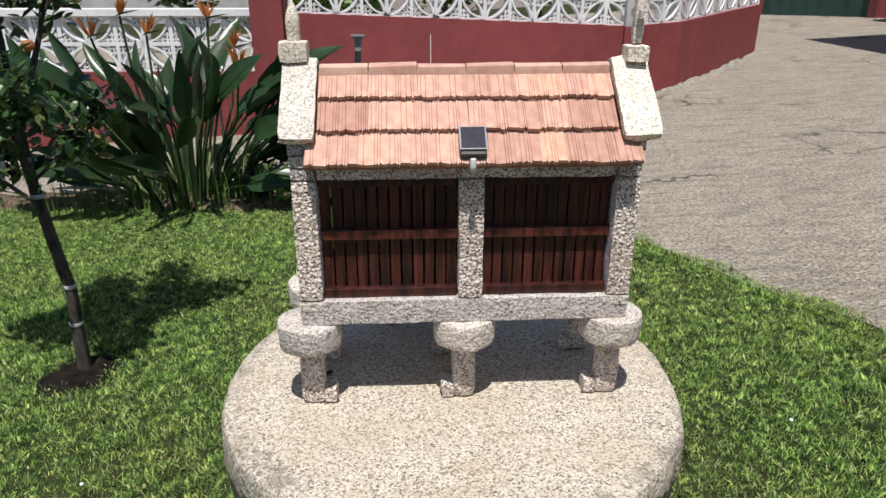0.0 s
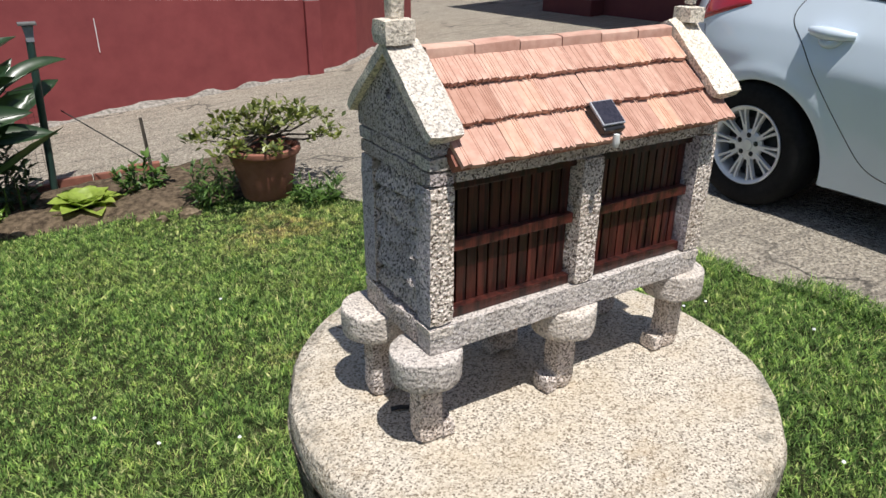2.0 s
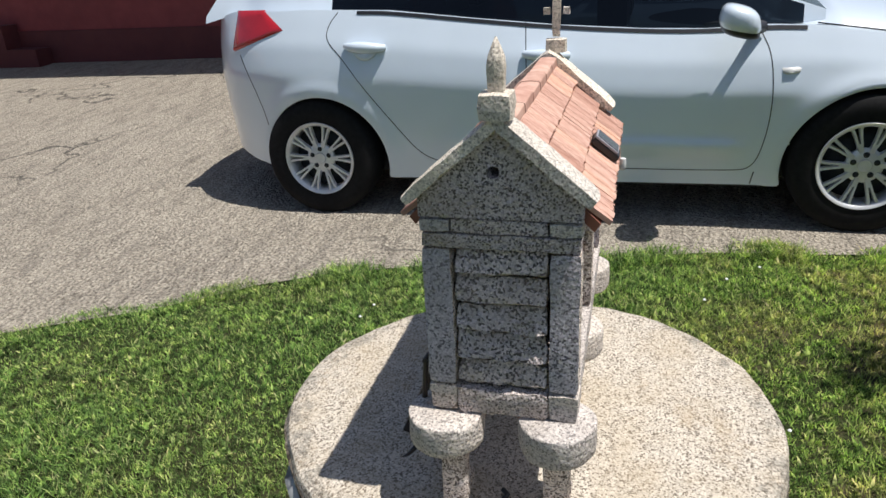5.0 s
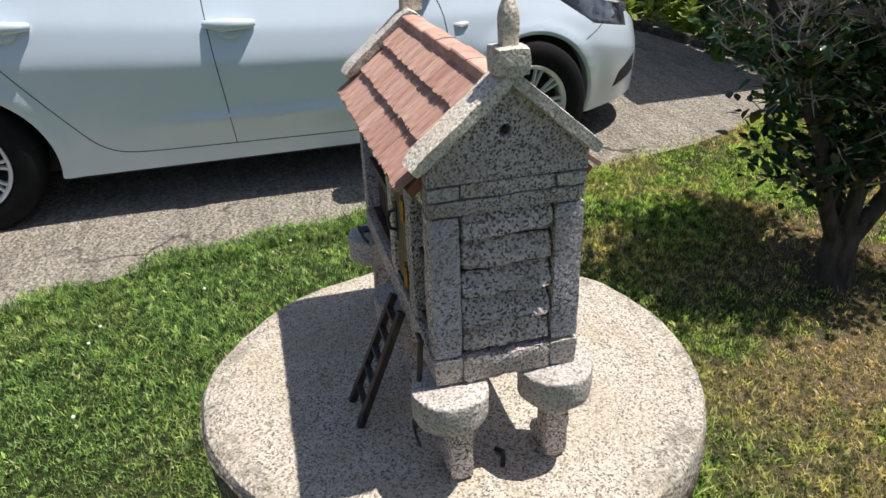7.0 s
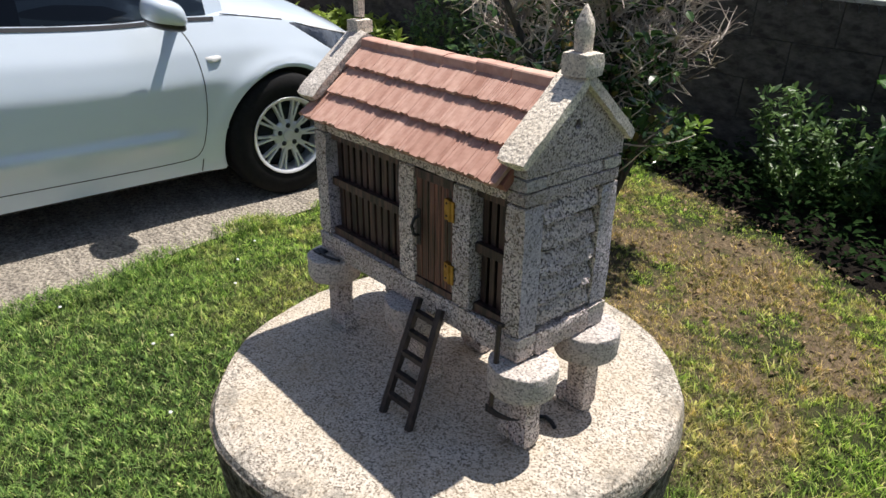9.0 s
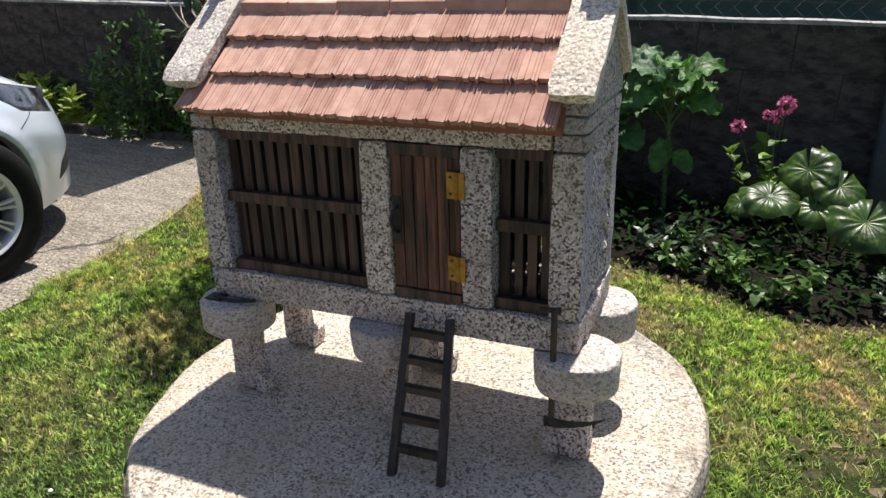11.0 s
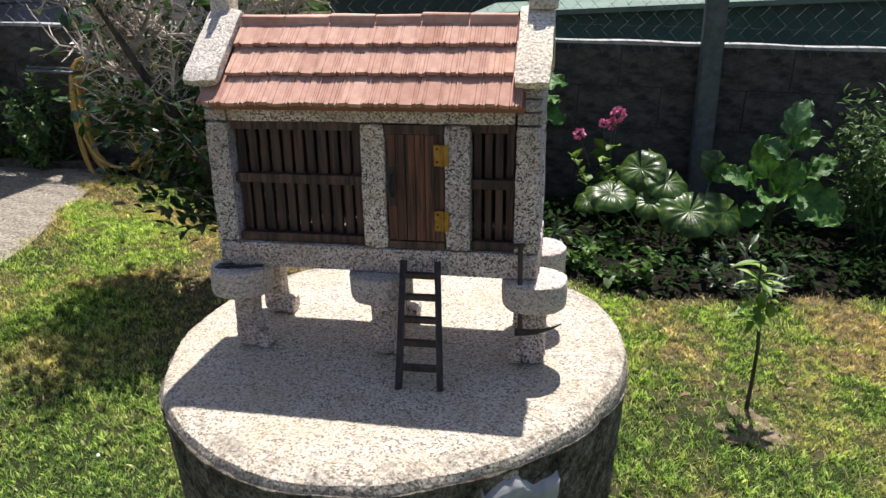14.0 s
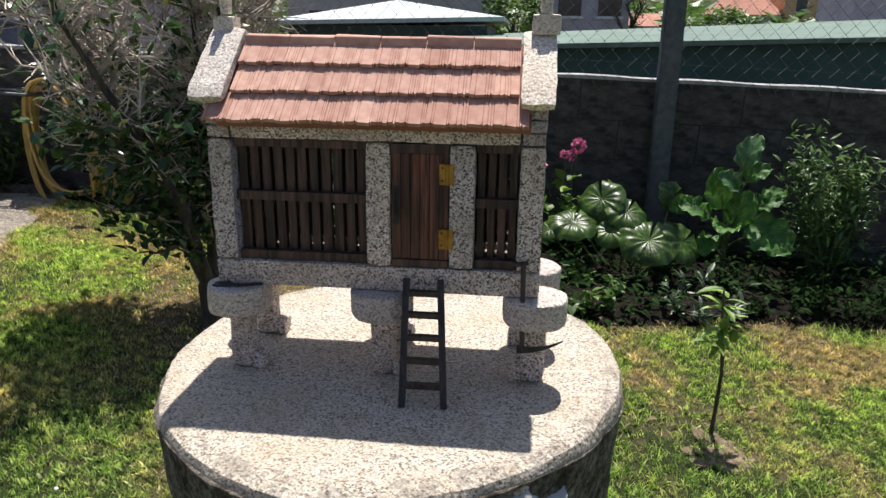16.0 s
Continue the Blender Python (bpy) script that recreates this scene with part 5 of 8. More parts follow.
def cabin():
    shell, glass = bm_new(), bm_new()
    roof_x = [-0.74, -0.62, -0.35, 0.3, 0.9, 1.4, 1.9, 2.2, 2.44]
    roof_z = [0.74, 0.90, 1.05, 1.135, 1.13, 1.05, 0.87, 0.75, 0.66]
    xs = [-0.74 + 3.18 * i / 72 for i in range(73)]
    rows, tops = 10, 8
    grid = []
    for x in xs:
        top = float(np.interp(x, roof_x, roof_z))
        b = belt(x) - 0.01
        top = max(top, b + 0.02)
        base = HW - half_width(min(max(x, -0.45), 2.15)) * 0.875 + 0.012 + 0.10 * max(0, x - 1.9) + 0.12 * max(0, -0.3 - x)
        sec = []
        for j in range(rows + 1):
            z = b + (top - b) * j / rows
            sec.append(Vector((x, base + 0.27 * (max(0, z - 0.60) / 0.53) ** 1.25, z)))
        y0 = sec[-1].y
        for j in range(1, tops + 1):
            u = j / tops
            sec.append(Vector((x, y0 + (HW - y0) * u, top + 0.045 * math.sin(u * math.pi / 2))))
        sec += [Vector((p.x, 2 * HW - p.y, p.z)) for p in sec[:-1]][::-1]
        grid.append(sec)
    n = len(grid[0])
    for bm_, want in ((shell, False), (glass, True)):
        vs = {}

        def vert(i, j):
            if (i, j) not in vs:
                vs[i, j] = bm_.verts.new(CM @ grid[i][j])
            return vs[i, j]

        for i in range(len(grid) - 1):
            x = (xs[i] + xs[i + 1]) / 2
            for j in range(n - 1):
                k = min(j, n - 2 - j)
                side_glass = 0 <= k < rows - 1 and 0.10 < x < 2.36
                front_glass = k >= rows and x > 1.42
                rear_glass = k >= rows and x < -0.45
                if (side_glass or front_glass or rear_glass) == want:
                    bm_.faces.new((vert(i, j), vert(i + 1, j), vert(i + 1, j + 1), vert(i, j + 1)))
        bmesh.ops.recalc_face_normals(bm_, faces=bm_.faces)
    return shell, glass


shell, glass = cabin()
part("roof", shell, M["car"], car, "white roof and pillars", 40)
part("window", glass, M["car_glass"], car, "dark tinted windows", 40)
bm = bm_new()
slabs = [(-0.38, 2.15, 0.20, 1.58, 0.50, 0.585)]
for x0 in (0.55, 1.45):
    slabs += [(x0, x0 + 0.14, 0.28, 0.78, 0.55, 0.98), (x0, x0 + 0.14, 1.0, 1.5, 0.55, 0.98), (x0 + 0.02, x0 + 0.1, 0.42, 0.64, 0.98, 1.08)]
for s_ in slabs:
    box(bm, *s_)
bm.transform(CM)
part("interior", bm, M["seam"], car, "dark interior with seats")


def ribbon(line, width, mat, name, out=0.0012, label=""):
    """A thin strip on the flank along (x, z) points."""
    pts = list(line)
    for _ in range(3):
        # round the corners off
        soft = [pts[0]]
        for (xa, za), (xb, zb) in zip(pts, pts[1:]):
            soft += [(xa * 0.75 + xb * 0.25, za * 0.75 + zb * 0.25), (xa * 0.25 + xb * 0.75, za * 0.25 + zb * 0.75)]
        pts = soft + [pts[-1]]
    bm = bm_new()
    pr = []
    for i, (x, z) in enumerate(pts):
        a, b = pts[max(i - 1, 0)], pts[min(i + 1, len(pts) - 1)]
        d = Vector((b[0] - a[0], b[1] - a[1])).normalized()
        nx, nz = -d.y * width / 2, d.x * width / 2
        pr.append([bm.verts.new(at_side(x + nx, z + nz, out)), bm.verts.new(at_side(x - nx, z - nz, out)), bm.verts.new(at_side(x - nx, z - nz, -0.004)), bm.verts.new(at_side(x + nx, z + nz, -0.004))])
    for a, b in zip(pr, pr[1:]):
        for k in range(4):
            bm.faces.new((a[k], a[(k + 1) % 4], b[(k + 1) % 4], b[k]))
    bmesh.ops.recalc_face_normals(bm, faces=bm.faces)
    return part(name, bm, M[mat], body, label)


ribbon([(0.165, 0.745), (0.125, 0.70), (0.105, 0.645), (0.122, 0.60), (0.189, 0.535), (0.331, 0.343), (0.486, 0.137), (0.565, 0.035), (0.651, -0.012), (0.76, -0.025), (1.175, -0.032), (1.694, -0.040), (2.12, -0.041), (2.18, -0.025), (2.214, 0.038), (2.242, 0.229), (2.228, 0.488), (2.167, 0.60)], 0.0038, "seam", "door_seam")
ribbon([(1.129, 0.665), (1.137, 0.53), (1.145, 0.41), (1.165, 0.20), (1.178, -0.03)], 0.0038, "seam", "door_seam")
ribbon([(2.20, -0.045), (2.19, -0.108)], 0.005, "seam", "door_seam")
ribbon([(2.40, 0.612), (2.55, 0.590), (2.73, 0.560)], 0.005, "seam", "bonnet_seam")
ribbon([(-0.44, 0.55), (-0.36, 0.40), (-0.30, 0.18)], 0.004, "seam", "bumper_seam")
ribbon([(3.0, 0.28), (3.10, 0.325), (3.14, 0.36)], 0.004, "seam", "bumper_seam")
ribbon([(x, belt(x) - 0.012) for x in (0.27, 0.33, 0.445, 0.886, 1.29, 1.68, 1.95, 2.2, 2.36)], 0.016, "black_plastic", "window_trim", 0.004, "black trim under the windows")


def patch(corners, mat, name, out, label="", n=10):
    """A four-cornered skin on the flank."""
    a, b, c, d = [Vector(p) for p in corners]
    bm = bm_new()
    g = []
    for i in range(n + 1):
        row = []
        for j in range(n + 1):
            p = (a.lerp(b, i / n)).lerp(d.lerp(c, i / n), j / n)
            rim = 1.0 if 0 < i < n and 0 < j < n else -0.6
            row.append(bm.verts.new(at_side(p.x, p.y, out * rim)))
        g.append(row)
    for p, q in zip(g, g[1:]):
        for j in range(n):
            bm.faces.new((p[j], p[j + 1], q[j + 1], q[j]))
    bmesh.ops.recalc_face_normals(bm, faces=bm.faces)
    return part(name, bm, M[mat], car, label, 60)


patch([(-0.47, 0.772), (-0.27, 0.772), (-0.125, 0.672), (-0.52, 0.545)], "red_lens", "tail_light", 0.010, "red tail light cluster")
head = patch([(2.715, 0.562), (3.36, 0.405), (3.34, 0.285), (3.06, 0.345)], "lamp_dark", "headlight", 0.005, "swept-back headlight with dark housing")
for a, b, c, d in (((3.02, 0.455), (3.12, 0.43), (3.115, 0.365), (3.05, 0.385)), ((3.16, 0.42), (3.28, 0.39), (3.27, 0.32), (3.165, 0.345)), ((2.84, 0.515), (2.97, 0.478), (2.975, 0.46), (2.87, 0.495))):
    o = patch([a, b, c, d], "lens_grey", "reflector", 0.006, "grey lamp reflector", 4)
    o.parent = None
    attach(o, head)
o = patch([(2.72, 0.561), (3.34, 0.408), (3.33, 0.398), (2.84, 0.525)], "white_plastic", "light_strip", 0.008, "", 6)
o.parent = None
attach(o, head)
patch([(3.27, 0.055), (3.43, 0.135), (3.45, 0.02), (3.22, -0.035)], "seam", "fog_lamp_recess", 0.004, "black fog lamp recess")
patch([(2.255, 0.440), (2.355, 0.443), (2.345, 0.412), (2.265, 0.405)], "white_plastic", "side_repeater", 0.012, "bright side repeater lamp", 4)
for hx_, hz_, ln in ((0.325, 0.582, 0.21), (1.235, 0.520, 0.21)):
    bm = bm_new()
    pts = []
    for i in range(9):
        t = i / 8
        x = hx_ - ln / 2 + ln * t
        z = hz_ - 0.012 * t + 0.004
        pts.append(Vector((x, side_y(x, z) - 0.004 - 0.034 * math.sin(math.pi * t) ** 0.5, z)))
    tube(bm, [CM @ p for p in pts], [0.017 + 0.012 * math.sin(math.pi * i / 8) for i in range(9)], 10)
    handle = part("door_handle", bm, M["car"], car, "white pull handle", 60)
    bm = bm_new()
    cup = []
    for i in range(11):
        a = math.pi * (0.02 + 0.96 * i / 10)
        x, z = hx_ + 0.055 * math.cos(a), hz_ - 0.012 - 0.040 * math.sin(a)
        cup.append(CM @ Vector((x, side_y(x, z) - 0.001 - 0.010 * math.sin(a), z)))
    tube(bm, cup, [0.005 + 0.011 * math.sin(math.pi * i / 10) for i in range(11)], 8)
    part("cup", bm, M["car"], handle, "", 60)


def ellipsoid(bm, c, r, m, segs=16, rings=10, cut=None):
    prof = [(math.sin(math.pi * i / rings), -math.cos(math.pi * i / rings)) for i in range(rings + 1)]
    return lathe(bm, prof, segs, m @ Matrix.Translation(c) @ Matrix.Diagonal((*r, 1)))


def mirror_shell(c, r, power):
    """A rounded housing, squarer than a ball."""
    bm = ellipsoid(bm_new(), (0, 0, 0), (1, 1, 1), Matrix.Identity(4), 28, 16)
    for v in bm.verts:
        p = v.co
        k = (abs(p.x) ** power + abs(p.y) ** power + abs(p.z) ** power) ** (-1 / power)
        p *= k
        v.co = CM @ Vector((c[0] + r[0] * p.x * (1 - 0.12 * p.z), c[1] + r[1] * p.y, c[2] + r[2] * p.z - 0.02 * p.x))
    return bm


mirror = part("door_mirror", mirror_shell((2.06, -0.110, 0.664), (0.080, 0.104, 0.056), 3.0), M["car"], car, "white door mirror on a black foot", 180)
part("mirror_base", mirror_shell((2.066, -0.098, 0.622), (0.076, 0.094, 0.036), 2.6), M["black_plastic"], mirror, "", 180)
part("mirror_arm", tube(bm_new(), [CM @ Vector(p) for p in ((2.10, -0.05, 0.628), (2.14, 0.02, 0.615), (2.17, 0.09, 0.605))], [0.024, 0.02, 0.03], 8), M["black_plastic"], mirror, "", 60)


def wheel(cx_, y, s):
    """A wheel with its outer face at y; s: +1 when the face looks to the near side."""
    w = new("wheel")
    w.matrix_basis = CM @ Matrix.Translation((cx_, y + s * 0.1, 0.0))
    attach_pose = w.matrix_basis.copy()
    attach(w, car)
    base = CM @ Matrix.Translation((cx_, y, 0.0)) @ Matrix.Rotation(radians(90) * s, 4, "X")
    # turned about local z, which points outwards
    tyre = [(0.199, -0.200), (0.250, -0.206), (0.298, -0.200), (0.315, -0.180), (0.318, -0.105), (0.315, -0.030), (0.300, -0.010), (0.265, -0.002), (0.222, -0.004), (0.201, -0.010)]
    part("tyre", lathe(bm_new(), tyre, 64, base), M["tyre"], w, "black rubber tyre", 50)
    base = base @ Matrix.Diagonal((0.93, 0.93, 1, 1))
    rim = part("rim", lathe(bm_new(), [(0.216, -0.19), (0.200, -0.15), (0.196, -0.05), (0.205, -0.016), (0.216, -0.006), (0.213, -0.003), (0.200, -0.007), (0.192, -0.02), (0.190, -0.05)], 64, base), M["alloy"], w, "silver multi-spoke alloy rim", 50)
    part("brake", lathe(bm_new(), [(0, -0.075), (0.14, -0.075), (0.15, -0.085), (0.19, -0.11)], 32, base), M["seam"], w, "dark brake parts", 50)
    hub = lathe(bm_new(), [(0.0, -0.020), (0.030, -0.020), (0.034, -0.026), (0.074, -0.026), (0.086, -0.034), (0.084, -0.05), (0, -0.05)], 40, base)
    part("hub", hub, M["alloy"], w, "", 40)
    for k in range(10):
        a = 2 * math.pi * k / 10
        bm = bm_new()
        # a stem that splits into two close bars
        for line in (((0.066, 0.0, 0.0150), (0.095, 0.0, 0.0150), (0.112, 0.0, 0.0160)), ((0.100, 0.078, 0.0070), (0.140, 0.078, 0.0074), (0.180, 0.088, 0.0084), (0.203, 0.110, 0.0105)), ((0.100, -0.078, 0.0070), (0.140, -0.078, 0.0074), (0.180, -0.088, 0.0084), (0.203, -0.110, 0.0105))):
            pr = []
            for r, off, wd in line:
                ang = a + off
                h = -0.024 + 0.010 * (r - 0.066) / 0.137
                c = Vector((r * math.cos(ang), r * math.sin(ang), h))
                sd = Vector((-math.sin(ang), math.cos(ang), 0)) * wd
                pr.append([bm.verts.new(base @ q) for q in (c - sd * 0.75, c + sd * 0.75, c + sd - Vector((0, 0, 0.020)), c - sd - Vector((0, 0, 0.020)))])
            for p, q in zip(pr, pr[1:]):
                for j in range(4):
                    bm.faces.new((p[j], p[(j + 1) % 4], q[(j + 1) % 4], q[j]))
            bm.faces.new(pr[0][::-1])
            bm.faces.new(pr[-1])
        bmesh.ops.recalc_face_normals(bm, faces=bm.faces)
        part("spoke", bm, M["alloy"], w)
    for k in range(5):
        a = 2 * math.pi * k / 5 + 0.3
        m = base @ Matrix.Translation((0.054 * math.cos(a), 0.054 * math.sin(a), -0.028))
        part("lug_nut", lathe(bm_new(), [(0.0145, -0.002), (0.0145, 0.003), (0.009, 0.004), (0.0085, 0.010), (0, 0.011)], 10, m), M["seam"], w)


for cx_ in (0.0, 2.65):
    wheel(cx_, 0.0, 1)
    wheel(cx_, 2 * HW, -1)

# ---- plants ----
def limb(rnd, start, way, length, wander=0.25, lift=0.1, n=6):
    pts = [Vector(start)]
    d = Vector(way).normalized()
    for _ in range(n):
        d = (d + Vector((rnd.uniform(-1, 1), rnd.uniform(-1, 1), rnd.uniform(-1, 1) + lift)) * wander).normalized()
        pts.append(pts[-1] + d * length / n)
    return pts


def branching(bm, rnd, start, way, length, radius, depth, spread=0.8, lift=0.25, wander=0.2, kids=3, sides=5, tips=None, ends=None, shrink=0.62):
    """Limbs that fork; gathers places for leaves in tips and the outermost ends in ends."""
    n = 6 if depth > 1 else 4
    pts = limb(rnd, start, way, length, wander, lift, n)
    tube(bm, pts, [radius * (1 - 0.45 * i / n) for i in range(n + 1)], sides if depth > 1 else 4)
    if depth <= 1:
        if tips is not None:
            for i in range(1, n + 1):
                tips.append((pts[i].copy(), (pts[i] - pts[i - 1]).normalized()))
    if depth == 0:
        if ends is not None:
            ends.append(pts[-1])
        return
    for k in range(kids):
        i = rnd.randint(max(1, n // 2), n)
        d = (pts[i] - pts[i - 1]).normalized()
        side = Vector((rnd.uniform(-1, 1), rnd.uniform(-1, 1), rnd.uniform(-0.4, 0.8)))
        branching(bm, rnd, pts[i], d + side * spread, length * shrink * rnd.uniform(0.75, 1.2), radius * (1 - 0.45 * i / n) * 0.68, depth - 1, spread, lift, wander, kids, sides, tips, ends, shrink)


def scatter_leaves(bm, rnd, places, per, reach, size, ratio=0.45, droop=0.2):
    """Leaves standing off the twigs."""
    for p, d in places:
        for _ in range(per if isinstance(per, int) else (1 if rnd.random() < per else 0)):
            side = Vector((rnd.uniform(-1, 1), rnd.uniform(-1, 1), rnd.uniform(-0.6, 0.9)))
            way = (d * 0.5 + side).normalized()
            q = p + Vector((rnd.uniform(-1, 1), rnd.uniform(-1, 1), rnd.uniform(-1, 1))) * reach
            s = size * rnd.uniform(0.6, 1.3)
            blade_leaf(bm, q, way, (rnd.uniform(-0.6, 0.6), rnd.uniform(-0.6, 0.6), 1), s, s * ratio, droop, 0.25, 3, 0.8)


# shrub tree by the drive
tree = thing("shrub_tree", (1.20, -0.95, gz(1.2, -0.95)), "half-bare evergreen shrub tree with grey twigs and dark leaves", "tree")
rnd = random.Random(21)
TB = Vector((1.20, -0.93, gz(1.2, -0.93) - 0.03))
bm = bm_new()
tube(bm, [TB + Vector(q) for q in ((0, 0, 0), (0, 0, 0.05), (0.005, 0, 0.13), (0.01, -0.005, 0.21), (0.01, -0.01, 0.27))], [0.098, 0.072, 0.062, 0.064, 0.045], 12)
# stout leaders part low on the trunk, and the boughs part from them
leaders = []
for way, ln, r in (((0.05, 0.60, 1.0), 0.40, 0.030), ((0.02, -0.04, 1.0), 0.42, 0.032), ((0.05, -0.85, 1.0), 0.50, 0.033), ((0.65, -0.15, 1.0), 0.42, 0.030)):
    pts = limb(rnd, TB + Vector((way[0] * 0.04, way[1] * 0.05, 0.205)), way, ln, 0.07, 0.45, 8)
    tube(bm, pts, [r * (1.1 - 0.35 * i / 8) for i in range(9)], 9)
    leaders.append(pts)
for k, i, way in ((0, 3, (0.1, -0.5, 0.8)), (2, 3, (-0.2, 0.5, 0.7)), (1, 4, (-0.2, 0.5, 0.8)), (2, 5, (-0.1, -0.7, 0.6)), (0, 5, (-0.1, 0.8, 0.5))):
    pts = limb(rnd, leaders[k][i], way, 0.30, 0.2, 0.2, 6)
    tube(bm, pts, [0.014 * (1 - 0.6 * j / 6) for j in range(7)], 6)
leaf_at, bare = [], bm_new()
CROWN = Vector((1.38, -1.06, 0))


def inside_crown(p, trim=0.0):
    """The crown leans away from the trunk and widens upwards like a cup."""
    k = min(1.0, max(0.0, (p.z - 0.45) / 0.5))
    c = Vector((TB.x, TB.y, 0)).lerp(CROWN, k)
    return (Vector((p.x, p.y, 0)) - c).length < min(0.70, 0.38 + 0.40 * (p.z - 0.50)) - trim


BOUGHS = [((0.18 + 0.46 * math.cos(a), -0.13 + 0.46 * math.sin(a), 1.05), rnd.uniform(1.05, 1.3), 0.036) for a in (0.3, 1.35, 2.5, 3.6, 4.5, 5.5)]
BOUGHS += [((0.20, -0.10, 1.0), 1.45, 0.044), ((0.05, -0.25, 1.0), 1.4, 0.036), ((0.28, 0.12, 1.0), 1.35, 0.034)]
for way, ln, r in BOUGHS:
    lead = max(leaders, key=lambda q: (q[-1] - q[0]).normalized().dot(Vector(way).normalized()))
    main = limb(rnd, lead[rnd.choice((6, 7, 8, 8))], way, ln * 0.78, 0.10, 0.20, 15)
    main = main[:next((i for i, p in enumerate(main) if p.z > 0.7 and not inside_crown(p, 0.05)), 16)]
    tube(bm, main, [0.66 * r * (1 - 0.75 * i / 15) for i in range(len(main))], 8)
    for i in range(2, len(main)):
        for _ in range(2):
            d = (main[i] - main[i - 1]).normalized()
            side = Vector((rnd.uniform(-1, 1), rnd.uniform(-1, 1), rnd.uniform(-0.5, 0.9)))
            sub = limb(rnd, main[i], d * 0.5 + side, rnd.uniform(0.14, 0.32), 0.17, 0.10, 5)
            if not inside_crown(sub[-1]):
                continue
            tube(bm if i < 3 else bare, sub, [(0.0095 if side.x + side.y < -0.5 else 0.0058) * (1 - 0.55 * k / 5) for k in range(6)], 5)
            for k in range(1, 6):
                leaf_at.append((sub[k], (sub[k] - sub[k - 1]).normalized()))
                for _ in range(3 if sub[k].z > 0.95 else 2):
                    way2 = Vector((rnd.uniform(-1, 1), rnd.uniform(-1, 1), rnd.uniform(-0.5, 1.0)))
                    tw = limb(rnd, sub[k], way2, rnd.uniform(0.07, 0.20), 0.20, 0.10, 4)
                    if inside_crown(tw[-1]) and tw[-1].z > 0.50:
                        tube(bare, tw, [0.0031, 0.0028, 0.0024, 0.0020, 0.0013], 4)
                        leaf_at.append((tw[-1], (tw[-1] - tw[-2]).normalized()))
# leafy shoots low on the leaders
for _ in range(60):
    lead = rnd.choice(leaders)
    a = rnd.uniform(0, 2 * math.pi)
    sub = limb(rnd, lead[rnd.randint(2, 7)], (math.cos(a), math.sin(a), rnd.uniform(-0.05, 0.7)), rnd.uniform(0.20, 0.42), 0.2, 0.05, 6)
    if inside_crown(sub[-1]) and sub[-1].z > (0.64 if sub[-1].x < 1.12 else 0.46):
        tube(bare, sub, [0.0048 * (1 - 0.6 * k / 6) for k in range(7)], 5)
        leaf_at += [(sub[k], (sub[k] - sub[k - 1]).normalized()) for k in range(2, 7)] * 2
part("trunk", bm, M["bark"], tree, "short thick forked trunk", 60)
tagged(part("bare_twig_mass", bare, M["twig"], tree, "grey bare twigs", 60), kind="stuff")
bm = bm_new()
near = [q for q in leaf_at if inside_crown(q[0], 0.02) and (q[0].z < 0.72 or (q[0] - CROWN).dot(Vector((-0.7, -0.7, 0))) < 0.30)]
scatter_leaves(bm, rnd, [q for q in near if (0.62 if q[0].x < 1.14 else 0.48) < q[0].z < 0.86], 3, 0.07, 0.052, 0.58, 0.3)
scatter_leaves(bm, rnd, [q for q in near if 0.86 <= q[0].z < 1.05], 2, 0.06, 0.056, 0.58, 0.3)
scatter_leaves(bm, rnd, [q for q in near if q[0].z >= 1.05], 0.30, 0.04, 0.062, 0.55, 0.3)
tagged(part("crown", bm, M["leaf_dark"], tree, "glossy dark green leaves"), kind="stuff")

# young tree on the lawn
young = thing("young_tree", (-1.31, 2.5, gz(-1.31, 2.5)), "thin young fruit tree with tied trunk on the lawn", "tree")
rnd = random.Random(5)
g0 = gz(-1.31, 2.5)
bm = bm_new()
stem = [Vector((-1.29, 2.50, g0 - 0.03)), Vector((-1.285, 2.50, 0.12)), Vector((-1.275, 2.50, 0.28)), Vector((-1.30, 2.50, 0.47)), Vector((-1.325, 2.50, 0.69)), Vector((-1.34, 2.51, 0.88))]
tube(bm, stem, [0.030, 0.024, 0.022, 0.022, 0.020, 0.022], 8)
yl = []
for way, ln in (((0.35, 0.1, 1), 0.5), ((-0.35, 0.0, 1), 0.55), ((0.05, 0.4, 1), 0.5), ((-0.1, -0.3, 1), 0.45)):
    branching(bm, rnd, stem[-1], way, ln, 0.014, 2, 0.6, 0.2, 0.12, 3, 5, yl)
for z, way in ((0.64, (-0.8, -0.2, 0.6)), (0.72, (0.6, 0.3, 0.7)), (0.78, (-0.6, 0.3, 0.8)), (0.80, (0.2, -0.6, 0.7))):
    branching(bm, rnd, Vector((-1.325, 2.50, z)), way, 0.26, 0.009, 1, 0.7, 0.15, 0.14, 4, 5, yl)
part("trunk", bm, M["bark_dark"], young, "thin dark trunk", 60)
bm = bm_new()
scatter_leaves(bm, rnd, yl, 12, 0.08, 0.06, 0.5, 0.2)
part("crown", bm, M["leaf_dark"], young, "small dark green leaves")
for z, xx in ((0.31, -1.278), (0.67, -1.322), (0.15, -1.284)):
    part("tie", lathe(bm_new(), [(0.0235, -0.008), (0.026, -0.004), (0.026, 0.004), (0.0235, 0.008)], 12, Matrix.Translation((xx, 2.50, z))), M["cement"], young, "pale tie round the trunk")
for x, y, z in ((-1.20, 2.42, 1.20), (-1.45, 2.5, 1.1)):
    part("blossom", ellipsoid(bm_new(), (x, y, z), (0.022, 0.022, 0.018), Matrix.Identity(4), 10, 6), M["orange"], young, "orange-red blossom", 180)
